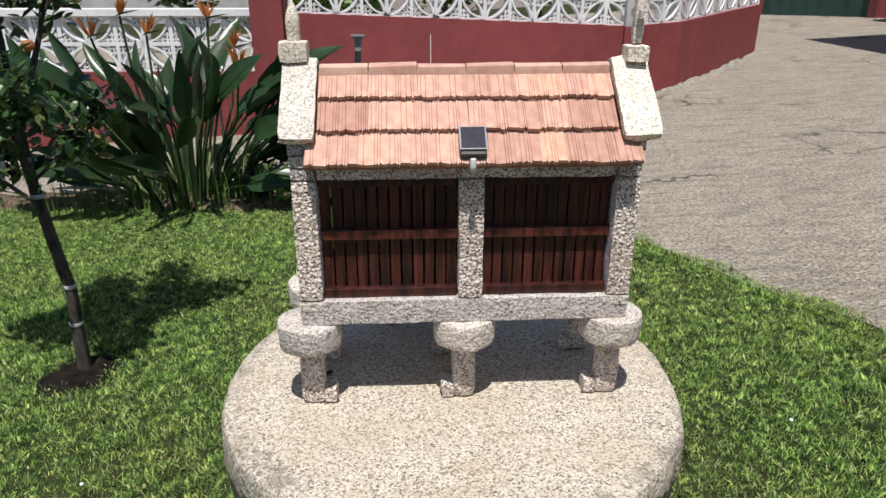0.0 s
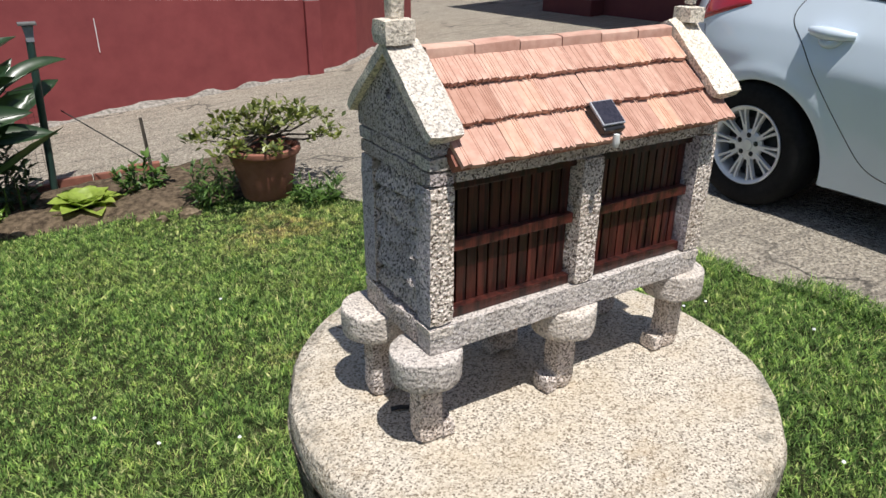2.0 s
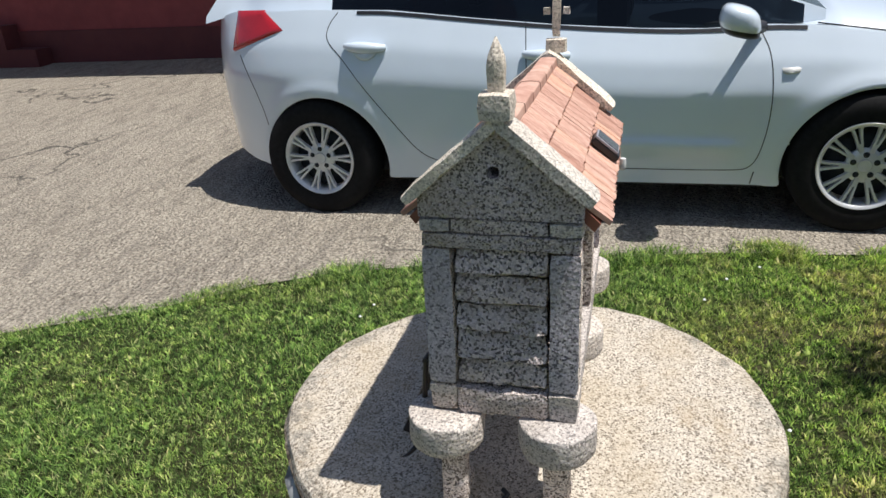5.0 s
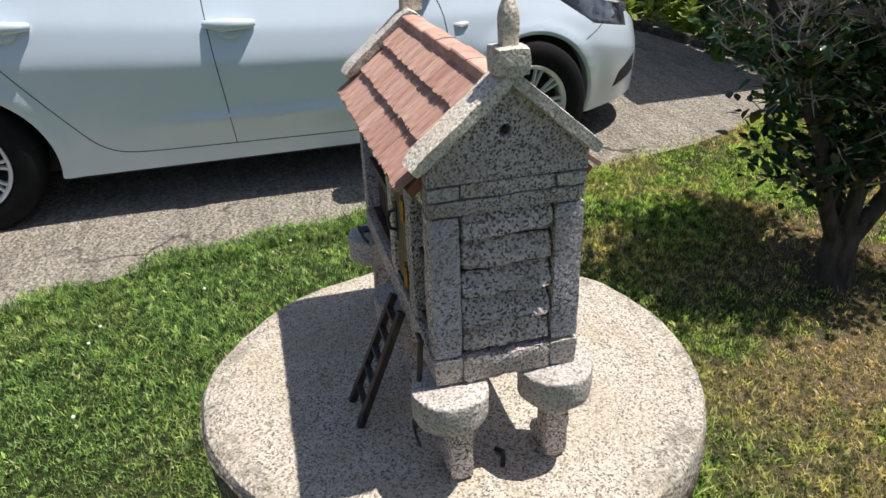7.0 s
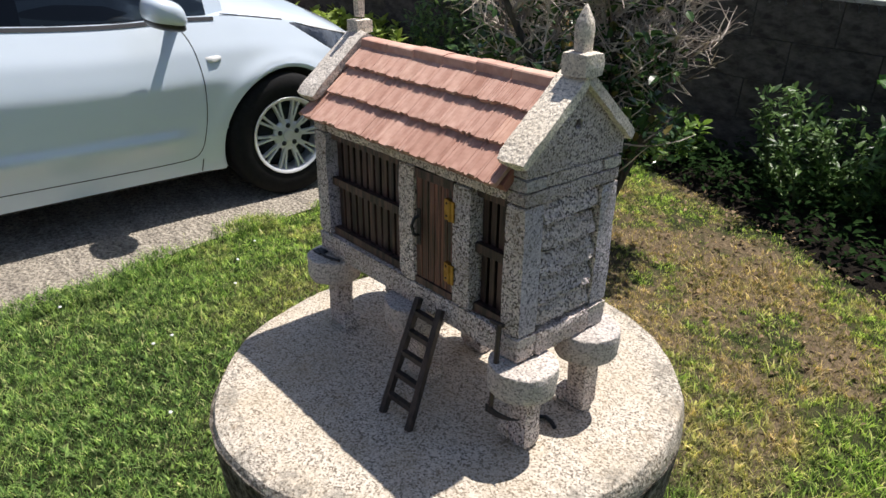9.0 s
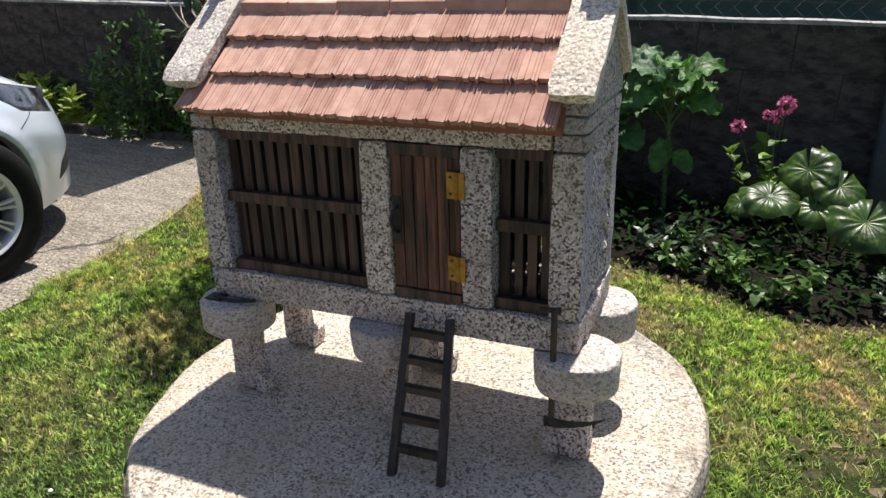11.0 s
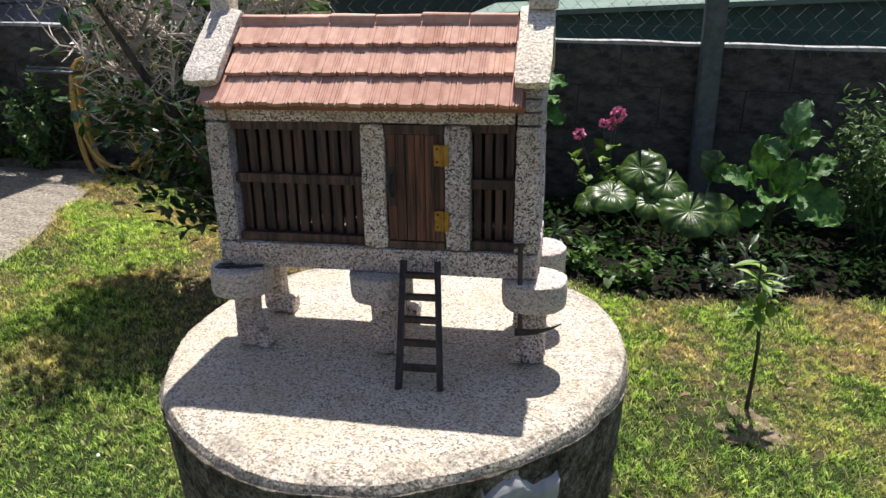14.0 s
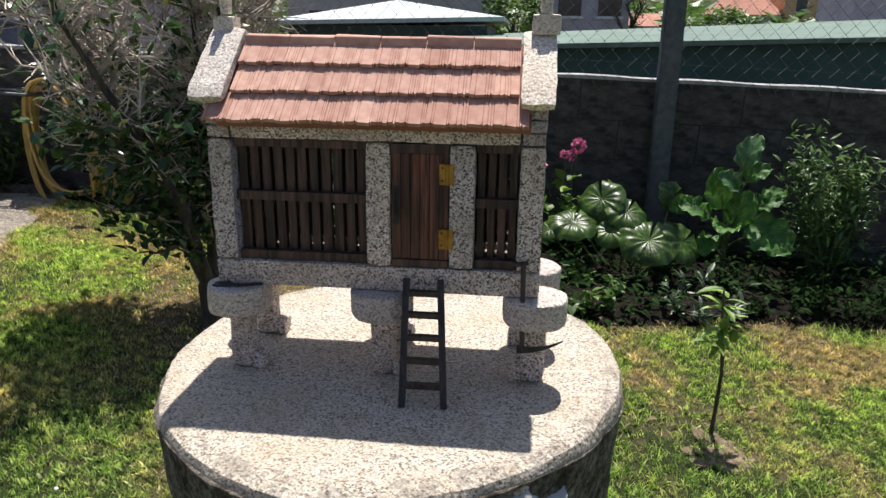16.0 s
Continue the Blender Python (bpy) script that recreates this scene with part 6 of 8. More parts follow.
tag = thing("plant_tag", (-1.41, 2.5, 0.74), "white and blue plant tag hanging in the young tree", "label")
part("card", boxbm(-1.45, -1.405, 2.497, 2.500, 0.715, 0.80, 0.001, m=None), M["white_plastic"], tag)
part("string", tube(bm_new(), [(-1.425, 2.4985, 0.80), (-1.39, 2.505, 0.86), (-1.345, 2.51, 0.872)], 0.001, 4), M["white_plastic"], tag)

soil_ring = bm_new()
lathe(soil_ring, [(0.0, 0.022), (0.05, 0.02), (0.10, 0.012), (0.16, -0.004), (0.17, -0.02)], 30)
for v in soil_ring.verts:
    v.co += noise.noise_vector(v.co * 9) * 0.018
soil_ring.transform(Matrix.Translation((-1.28, 2.46, gz(-1.28, 2.46) + 0.004)))
tagged(new("soil_mound", mesh_of(soil_ring, "soil_mound", M["soil_shade"], 180)), "low ring of bare dark soil round the young tree", "soil", kind="stuff")

# bird-of-paradise clump
clump = thing("bird_of_paradise_plant", (-1.5, 4.78, gz(-1.5, 4.78)), "large bird-of-paradise clump with paddle leaves and orange flowers", "plant")
rnd = random.Random(9)
stems = bm_new()
for k in range(96):
    a = rnd.uniform(0, 2 * math.pi)
    r0 = 0.30 * rnd.random() ** 0.5
    base = Vector((-1.5 + 1.5 * r0 * math.cos(a), 4.76 + 0.8 * r0 * math.sin(a), gz(-1.5, 4.8) - 0.02))
    tall = rnd.uniform(0.35, 0.82) if k > 30 else rnd.uniform(0.15, 0.45)
    lean = rnd.uniform(0.15, 0.85) * (1.6 if k <= 30 else 1)
    out = Vector((math.cos(a) * 1.15, math.sin(a) * 0.7, 0))
    tip = base + out * lean * tall * 1.1 + Vector((0, 0, tall))
    mid = base.lerp(tip, 0.5) + Vector((0, 0, 0.05)) - out * 0.04
    tube(stems, [base, mid, tip], [0.014, 0.011, 0.008], 5)
    way = (tip - mid).normalized() + out * rnd.uniform(0.0, 0.7) + Vector((rnd.uniform(-0.4, 0.4), rnd.uniform(-0.4, 0.4), 0))
    bm = bm_new()
    ln = rnd.uniform(0.36, 0.56)
    blade_leaf(bm, tip, way, Vector((rnd.uniform(-0.9, 0.9), rnd.uniform(-1.0, 0.4), 0.6)), ln, ln * rnd.uniform(0.25, 0.38), rnd.uniform(-0.2, 0.7), rnd.uniform(0.3, 1.0), 8, 0.72, 0.10)
    spine = [v.co.copy() for v in list(bm.verts)[1::3]]
    tube(bm, [p + Vector((0, 0, 0.002)) for p in spine], [0.0065 * (1 - 0.8 * i / 8) for i in range(9)], 4)
    part("leaf", bm, M["paddle"], clump, "", 180)
for x, z in ((-1.91, 1.0), (-1.62, 1.0), (-1.05, 0.93), (-1.2, 1.10), (-1.75, 1.12), (-1.02, 0.83)):
    c = Vector((x, 4.62 + rnd.uniform(-0.1, 0.15), z))
    tube(stems, [Vector((-1.5 + 0.3 * (x + 1.5), 4.76, gz(-1.5, 4.8))), Vector((x - 0.15 * (x + 1.5), 4.7, z * 0.6)), c], [0.011, 0.009, 0.008], 5)
    bm = bm_new()
    for i in range(9):
        blade_leaf(bm, c, (rnd.uniform(-0.7, 0.7), rnd.uniform(-0.4, 0.4), 1), (rnd.uniform(-1, 1), rnd.uniform(-1, 1), 0.1), rnd.uniform(0.09, 0.15), 0.022, 0.1, 0.3, 3, 0.8)
    fl = part("flower", bm, M["orange"], clump, "orange crane-like flower")
    part("spathe", blade_leaf(bm_new(), c - Vector((0.03, 0, 0.005)), (0.8, -0.3, 0.25), (0, 0, 1), 0.2, 0.04, 0.1, 0.5, 4, 0.7), M["paddle"], fl)
tagged(part("stem_mass", stems, M["paddle"], clump, "", 60), kind="stuff")
bm = bm_new()
for k in range(220):
    a = rnd.uniform(0, 2 * math.pi)
    b = Vector((-1.5 + rnd.gauss(0, 0.45), 4.55 + rnd.uniform(-0.12, 0.3), 0))
    b.z = gz(b.x, b.y)
    blade_leaf(bm, b, (math.cos(a) * 0.5, math.sin(a) * 0.5, 1), (math.cos(a), math.sin(a), 0.3), rnd.uniform(0.12, 0.34), 0.013, 0.9, 0.2, 4, 0.5)
weeds = new("tall_grass", mesh_of(bm, "tall_grass", M["leaf_mid"]))
tagged(weeds, "tall grass tufts at the foot of the clump", "grass", kind="stuff")

# potted shrub
M["leaf_olive"] = leaf_mat("olive_leaf", (0.06, 0.085, 0.018), (0.26, 0.29, 0.06), 0.4, 0.3)
PX, PY = 0.715, 4.14
pz = gz(PX, PY) + 0.012
pot = thing("terracotta_pot", (PX, PY, pz), "brown terracotta flower pot with a rolled rim", "flower pot")
part("pot_body", lathe(bm_new(), [(0, 0), (0.135, 0.0), (0.140, 0.01), (0.188, 0.25), (0.202, 0.252), (0.212, 0.268), (0.210, 0.292), (0.196, 0.300), (0.182, 0.292), (0.178, 0.262), (0, 0.262)], 48, Matrix.Translation((PX, PY, pz))), M["pot"], pot, "", 50)
part("potting_soil", lathe(bm_new(), [(0.18, 0.255), (0.16, 0.274), (0.1, 0.282), (0, 0.284)], 24, Matrix.Translation((PX, PY, pz))), M["soil"], pot, "dark potting soil", 60)
shrub = thing("potted_shrub", (PX, PY, pz + 0.28), "flat-crowned bonsai-like shrub growing in a pot", "plant")
rnd = random.Random(3)
bm = bm_new()
pl = []
top = Vector((PX + 0.01, PY, pz + 0.27))
tube(bm, [top, top + Vector((0.0, 0, 0.07)), top + Vector((-0.01, 0, 0.12))], [0.032, 0.024, 0.02], 7)
for a in range(22):
    an, rr = 2.4 * a, 0.42 * ((a + 0.6) / 22) ** 0.55
    tip = top + Vector((rr * math.cos(an), rr * 0.8 * math.sin(an), rnd.uniform(0.16, 0.24) - 0.14 * (rr / 0.42) ** 2 + (rnd.uniform(-0.08, 0.0) if a % 3 == 0 else 0.02)))
    mid = top.lerp(tip, 0.5) + Vector((rnd.uniform(-0.03, 0.03), rnd.uniform(-0.03, 0.03), rnd.uniform(0.0, 0.05)))
    tube(bm, [top + Vector((0, 0, rnd.uniform(0.05, 0.11))), mid, tip], [0.010, 0.007, 0.003], 5)
    for _ in range(26):
        q = Vector((rnd.gauss(0, 0.045), rnd.gauss(0, 0.045), rnd.gauss(0, 0.016)))
        pl.append((tip + q, Vector((q.x * 8, q.y * 8, 0.6)).normalized()))
part("trunk", bm, M["bark"], shrub, "", 60)
bm = bm_new()
scatter_leaves(bm, rnd, pl, 2, 0.012, 0.040, 0.55, 0.2)
part("crown", bm, M["leaf_olive"], shrub, "small yellow-green leaves")
bm = bm_new()
for k in range(60):
    a = rnd.uniform(0, 6.28)
    b = Vector((PX + 0.14 * math.cos(a) * rnd.random(), PY + 0.14 * math.sin(a) * rnd.random(), pz + 0.275))
    blade_leaf(bm, b, (math.cos(a), math.sin(a), 0.7), (0, 0, 1), 0.075, 0.018, 0.3, 0.4, 3)
part("succulents", bm, M["pot"], shrub, "reddish succulent rosettes")

# flower bed by the drive
lettuce = thing("lettuce", (-0.22, 4.52, gz(-0.2, 4.5) + 0.04), "light green lettuce head in the bed", "vegetable")
rnd = random.Random(8)
for k in range(26):
    a, t = 2.4 * k, k / 26
    bm = bm_new()
    b = Vector((-0.22, 4.55, gz(-0.2, 4.5) + 0.02))
    blade_leaf(bm, b, (math.cos(a), math.sin(a), 0.25 + 1.3 * (1 - t)), (0, 0, 1), 0.14 + 0.10 * t, 0.14, 0.5, 0.35, 5, 0.9, 0.18)
    part("leaf", bm, M["leaf_lettuce"], lettuce, "", 180)


def bushy(name, x, y, h, spread, seed, label, mat="leaf_mid", size=0.05, stems=5, ratio=0.35, per=3, cat="plant", z0=None, ring=0.05, low=1, reach=0.012):
    """A small herb: upright stems with leaves."""
    rnd = random.Random(seed)
    z = gz(x, y) if z0 is None else z0
    th = thing(name, (x, y, z), label, cat)
    bm, lv = bm_new(), bm_new()
    for k in range(stems):
        a = 2 * math.pi * k / stems + rnd.uniform(-0.3, 0.3)
        b = Vector((x + ring * math.cos(a), y + ring * math.sin(a), z - 0.02))
        pts = limb(rnd, b, (spread * math.cos(a), spread * math.sin(a), 1), h * rnd.uniform(0.7, 1.1), 0.12, 0.2, 8)
        tube(bm, pts, [0.006 * (1 - 0.6 * i / 8) * (0.6 + h) for i in range(9)], 5)
        places = [(p, (q - p).normalized()) for p, q in zip(pts[low:], pts[low + 1:])] + [(pts[-1], Vector((0, 0, 1)))]
        scatter_leaves(lv, rnd, places, per, reach, size, ratio, 0.5)
    tagged(part("stem_mass", bm, M["stem_green"], th, "", 60), kind="stuff")
    part("foliage", lv, M[mat], th)
    return th


bushy("pepper_plant", -0.55, 4.78, 0.40, 0.25, 31, "leafy green pepper plant beside a stake", "leaf_grey", 0.075, 6, 0.32, 5)
bushy("pepper_plant", -0.95, 4.72, 0.32, 0.35, 32, "small dark leafy plant in the bed", "leaf_dark", 0.07, 6, 0.34, 5)
bushy("tomato_seedling", 0.10, 4.62, 0.24, 0.3, 33, "young bright green seedling in the bed", "leaf_mid", 0.06, 6, 0.4, 5)
bushy("weed", -0.75, 4.55, 0.14, 0.6, 34, "low light green weed at the edge of the bed", "leaf_light", 0.05, 6, 0.5, 4)
bushy("weed", 0.42, 4.25, 0.22, 0.6, 35, "green weed tuft next to a pot", "leaf_mid", 0.09, 12, 0.14, 3)
bushy("weed", 0.92, 3.86, 0.16, 0.7, 36, "green weed tuft at the edge of the drive", "leaf_mid", 0.08, 12, 0.14, 3)
for k, (x, y, z, s) in enumerate(((0.26, 4.12, 0.0, 0.07), (0.02, 4.20, 0.0, 0.05), (-0.55, 4.45, 0.0, 0.08), (-1.05, 4.5, 0.0, 0.09), (0.12, 4.12, 0.0, 0.05))):
    bm = stone(-s, s, -s * 0.6, s * 0.6, -0.03, 0.02, 0.012, 0.012, 0.03)
    st = new("border_stone", mesh_of(bm, "border_stone", M["soil_dry"], 60))
    st.matrix_basis = pose(x, y, gz(x, y) + 0.008, 0, 0, 25 * k)
    tagged(st, "flat earthy stone at the edge of the bed", "stone", "stones along the bed")
edging = thing("bed_edging", (0.1, 5.1, gz(0.1, 5.1)), "low terracotta edging tiles behind the bed", "edging", kind="structure")
for i in range(6):
    x = -0.95 + i * 0.21
    part("edging_tile", boxbm(x, x + 0.2, 5.085, 5.125, gz(x, 5.1) - 0.03, gz(x, 5.1) + 0.055 + 0.01 * (i % 2), 0.008, 0.003), M["pot"], edging)

M["lamp_cap"] = simple("dull_lamp_cap", (0.10, 0.10, 0.095), (0.16, 0.155, 0.15), 40, 0.7, 0.1)
# garden lamp, stakes and wire netting
glamp = thing("solar_garden_lamp", (-0.33, 5.0, gz(-0.33, 5.0)), "solar garden lamp on a dark green post", "garden lamp")
lz = gz(-0.33, 5)
part("post", tube(bm_new(), [(-0.35, 5.02, lz - 0.03), (-0.30, 4.98, 0.88)], 0.022, 12), M["green_door"], glamp, "dark green round post", 60)
part("head", lathe(bm_new(), [(0.0, -0.035), (0.028, -0.035), (0.030, 0.0), (0.040, 0.05), (0.0, 0.05)], 4, Matrix.Translation((-0.298, 4.978, 0.905)) @ Matrix.Rotation(radians(45), 4, "Z")), M["grey_plastic"], glamp, "grey translucent lamp head")
part("cap", boxbm(-0.345, -0.251, 4.931, 5.025, 0.960, 0.974, 0.004), M["lamp_cap"], glamp)
for x, y, h in ((0.20, 4.78, 0.43), (-0.84, 4.82, 0.30), (-0.62, 4.85, 0.42), (-1.25, 4.95, 0.75)):
    stk = new("garden_stake", mesh_of(tube(bm_new(), [(x, y, gz(x, y) - 0.03), (x - 0.02, y + 0.01, gz(x, y) + h)], [0.012, 0.010], 7), "garden_stake", M["bark"], 60))
    tagged(stk, "weathered thin wooden stake in the bed", "stake", "stakes in the bed")
net = thing("wire_netting", (-0.8, 5.0, gz(-0.8, 5.0)), "thin rusty wire netting behind the bed", "fence")
bm = bm_new()
for i in range(26):
    x = -1.25 + 0.92 * i / 25
    tube(bm, [(x, 5.0, gz(x, 5) + 0.02), (x, 5.0, gz(x, 5) + 0.66)], 0.0011, 3, False)
for j in range(12):
    z = 0.05 + 0.055 * j
    tube(bm, [(-1.25, 5.0, gz(-1.25, 5) + z), (-0.33, 5.0, gz(-0.33, 5) + z)], 0.0013 if j < 11 else 0.003, 3, False)
tagged(part("wires", bm, M["iron"], net), kind="stuff")
part("brace", tube(bm_new(), [(0.19, 4.79, 0.14), (-0.22, 5.02, 0.46)], 0.004, 5), M["iron"], net)

# sapling on the lawn
sap = thing("sapling", (-0.815, -0.48, gz(-0.815, -0.48)), "small leafy sapling with a thin bare stem", "plant")
rnd = random.Random(12)
sz = gz(-0.815, -0.48)
bm = bm_new()
sp = [Vector(p) for p in ((-0.815, -0.48, sz - 0.02), (-0.82, -0.48, sz + 0.1), (-0.822, -0.475, sz + 0.25), (-0.815, -0.48, sz + 0.36), (-0.80, -0.48, sz + 0.46), (-0.795, -0.48, sz + 0.55))]
tube(bm, sp, [0.0085, 0.007, 0.006, 0.006, 0.005, 0.003], 7)
part("stem", bm, M["bark"], sap, "", 60)
bm = bm_new()
for k in range(30):
    t = 0.34 + 0.22 * rnd.random() if k > 8 else rnd.uniform(0.33, 0.37)
    b = Vector((-0.805 + rnd.uniform(-0.012, 0.012), -0.48 + rnd.uniform(-0.01, 0.01), sz + t))
    a = rnd.uniform(0, 6.28)
    blade_leaf(bm, b, (math.cos(a), math.sin(a), rnd.uniform(-0.1, 0.8)), (0, 0, 1), rnd.uniform(0.05, 0.11), rnd.uniform(0.018, 0.03), 0.7, 0.3, 5, 0.8)
part("foliage", bm, M["leaf_light"], sap, "drooping green leaves")
for dx, dz in ((0.02, 0.44), (-0.015, 0.40)):
    part("bud", ellipsoid(bm_new(), (-0.822 + dx, -0.45, sz + dz), (0.017, 0.017, 0.024), Matrix.Identity(4), 10, 7), M["leaf_light"], sap, "pale green bud", 180)


# bed along the block wall
def round_leaf_material():
    n = Nodes("glossy_round_leaf")
    col = n.ramp(n.noise(9, 3), [(0.3, (0.012, 0.038, 0.007)), (0.7, (0.060, 0.130, 0.020))])
    blotch = n.ramp(n.noise(34, 4, 0.7), [(0.50, (0, 0, 0)), (0.66, (0.55, 0.55, 0.55))])
    n.color(n.mix(blotch, col, (0.20, 0.27, 0.05)))
    n.set(0.36, spec=0.42)
    n.bump(n.noise(50, 3), 0.35, 0.004)
    n.leafy(0.25)
    return n.m


M["leopard"] = round_leaf_material()


def round_leaf(bm, c, up, r, veins, face):
    """A kidney-shaped leaf with raised radial veins and a wavy rim."""
    up = Vector(up).normalized()
    u = Vector(face) - up * Vector(face).dot(up)
    u = u.normalized() if u.length > 1e-4 else up.orthogonal().normalized()
    v = up.cross(u)
    rings, n = 8, 72
    prev = None
    centre = bm.verts.new(c)
    for j in range(1, rings + 1):
        t = j / rings
        ring = []
        for k in range(n):
            a = -math.pi + 0.10 + (2 * math.pi - 0.20) * k / (n - 1)
            rr = r * t * (1 + 0.025 * math.sin(5 * a + 30 * r)) * (1 + 0.10 * abs(math.sin(a)))
            h = r * (0.16 * t - 0.34 * t ** 4 + 0.055 * t ** 0.7 * (1 - abs(math.cos(0.5 * veins * a))) + 0.09 * t ** 2 * math.sin(3 * a + 40 * r) + 0.05 * t ** 3 * math.sin(8 * a + 20 * r))
            ring.append(bm.verts.new(c + (u * math.cos(a) + v * math.sin(a)) * rr + up * h))
        for k in range(n - 1):
            if prev is None:
                bm.faces.new((centre, ring[k], ring[k + 1]))
            else:
                bm.faces.new((prev[k], ring[k], ring[k + 1], prev[k + 1]))
        prev = ring


leo = thing("leopard_plant", (-0.70, -2.1, gz(-0.7, -2.1)), "leopard plant with large glossy round leaves", "plant")
rnd = random.Random(17)
stems = bm_new()
for x, y, z, r, up in ((-0.40, -1.98, 0.37, 0.155, (-0.05, 0.45, 1)), (-0.555, -2.1, 0.48, 0.15, (0.35, 0.85, 0.8)), (-0.69, -2.05, 0.42, 0.14, (-0.25, 0.65, 0.9)), (-0.80, -1.92, 0.30, 0.18, (-0.05, 0.75, 0.9)), (-0.99, -1.98, 0.285, 0.15, (-0.6, 0.7, 0.7)),
                       (-0.60, -1.98, 0.33, 0.12, (0.1, 0.7, 0.8)), (-0.98, -2.3, 0.47, 0.11, (-0.5, 0.8, 0.5)), (-0.28, -2.15, 0.28, 0.10, (0.4, 0.5, 0.8)), (-0.48, -2.3, 0.34, 0.11, (0.1, 0.4, 1))):
    c = Vector((x, y, z))
    bm = bm_new()
    round_leaf(bm, c, up, r * 0.82, rnd.choice((11, 13)), (0.2, 1, 0.1))
    part("leaf", bm, M["leopard"], leo, "", 180)
    tube(stems, [Vector((-0.7 + (x + 0.7) * 0.3, -2.15, gz(-0.7, -2.1))), Vector((x * 0.8 - 0.14, (y - 2.15) / 2, z * 0.6)), c], 0.006, 5)
tagged(part("stem_mass", stems, M["stem_green"], leo, "", 60), kind="stuff")

ger = bushy("geranium", -0.40, -2.5, 0.52, 0.25, 51, "geranium with pink flower heads", "leaf_light", 0.075, 5, 0.9, 2)
for x, z, r in ((-0.44, 0.715, 0.042), (-0.36, 0.66, 0.028), (-0.405, 0.655, 0.034), (-0.22, 0.595, 0.036)):
    rnd = random.Random(int(1000 * z))
    bm = bm_new()
    for k in range(40):
        d = Vector((rnd.gauss(0, 1), rnd.gauss(0, 1), rnd.gauss(0.2, 1))).normalized()
        blade_leaf(bm, Vector((x, -2.5, z)) + d * r * 0.55, d, (rnd.uniform(-1, 1), rnd.uniform(-1, 1), 0.5), r * 0.7, r * 0.6, 0.3, 0.2, 2, 0.9)
    part("flower_head", bm, M["pink"], ger, "pink flower head")
    part("flower_stalk", tube(bm_new(), [(x * 0.6 - 0.16, -2.5, z - 0.2), (x, -2.5, z)], 0.003, 4), M["stem_green"], ger)


def broad_leaf(base, way, face, ln, wide, droop, seed):
    """A wide cupped leaf with a stout midrib and a frilled rim."""
    way, face = Vector(way).normalized(), Vector(face)
    side = way.cross(face).normalized()
    bm = bm_new()
    rows = []
    p, d = Vector(base), way.copy()
    for i in range(13):
        t = i / 12
        w = 0.5 * wide * max(0.05, math.sin(math.pi * min(1.0, 0.06 + 0.91 * t) ** 0.85)) ** 0.6
        nrm = side.cross(d).normalized()
        row = []
        for j in range(-6, 7):
            s = j / 6
            frill = 0.13 * wide * abs(s) ** 3 * math.sin(19 * t + 6 * s + seed) + 0.05 * wide * math.sin(13 * t - 5 * abs(s) + seed) * abs(s)
            rib = 0.010 * wide * math.cos(21 * (t - 0.35 * abs(s)))
            row.append(bm.verts.new(p + side * w * s + nrm * (0.22 * w * s * s + frill + rib - (0.02 * wide if j == 0 else 0.0))))
        rows.append(row)
        d = (d - nrm * droop / 12).normalized()
        p = p + d * ln / 12
    for a, b in zip(rows, rows[1:]):
        for j in range(12):
            bm.faces.new((a[j], a[j + 1], b[j + 1], b[j]))
    return bm


def kale_plant(x, y, top, label, leaves):
    """A kale on a bare stalk; leaves: (base, way, face, length, width, droop) about the foot."""
    g = gz(x, y)
    th = thing("kale_plant", (x, y, g), label, "vegetable")
    stalks = bm_new()
    tip = Vector((x + top[0], y, top[1]))
    spine = [Vector((x, y, g - 0.02)), Vector((x + 0.01, y, g + 0.2)), Vector((x + top[0] * 0.3, y, top[1] * 0.6)), tip]
    tube(stalks, spine, [0.017, 0.015, 0.012, 0.008], 8)
    for k, (base, way, face, ln, wide, droop) in enumerate(leaves):
        q = Vector((x + base[0], y + base[1], base[2]))
        part("leaf", broad_leaf(q, way, face, ln, wide, droop, k * 1.7 + x), M["leaf_kale"], th, "blue-green curled top leaf" if k == 0 else "", 180)
        z = max(g + 0.08, min(q.z, top[1]) - 0.16)
        root = Vector((x + top[0] * 0.9 * max(0, z - 0.2) / top[1], y, z))
        tube(stalks, [root, root.lerp(q, 0.5) - Vector((0, 0, 0.02)), q + Vector(way).normalized() * ln * 0.3], [0.008, 0.006, 0.004], 5)
    part("stalk", stalks, M["stem_green"], th, "", 60)


def leaf_crown(seed, n, z0, z1, reach, ln):
    """Leaves spread round the head of a kale."""
    rnd = random.Random(seed)
    out = []
    for k in range(n):
        a, t = 2.4 * k + rnd.uniform(-0.3, 0.3), k / max(1, n - 1)
        c, s_ = math.cos(a), math.sin(a)
        out.append(((0.25 * reach * c, 0.25 * reach * s_, z0 + (z1 - z0) * t), (c, s_, 0.25 + 0.9 * t), (-0.4 * c, 0.5 - 0.3 * s_, 1.0 - 0.5 * t), ln * rnd.uniform(0.8, 1.15), ln * rnd.uniform(0.65, 0.9), rnd.uniform(0.8, 1.5)))
    return out


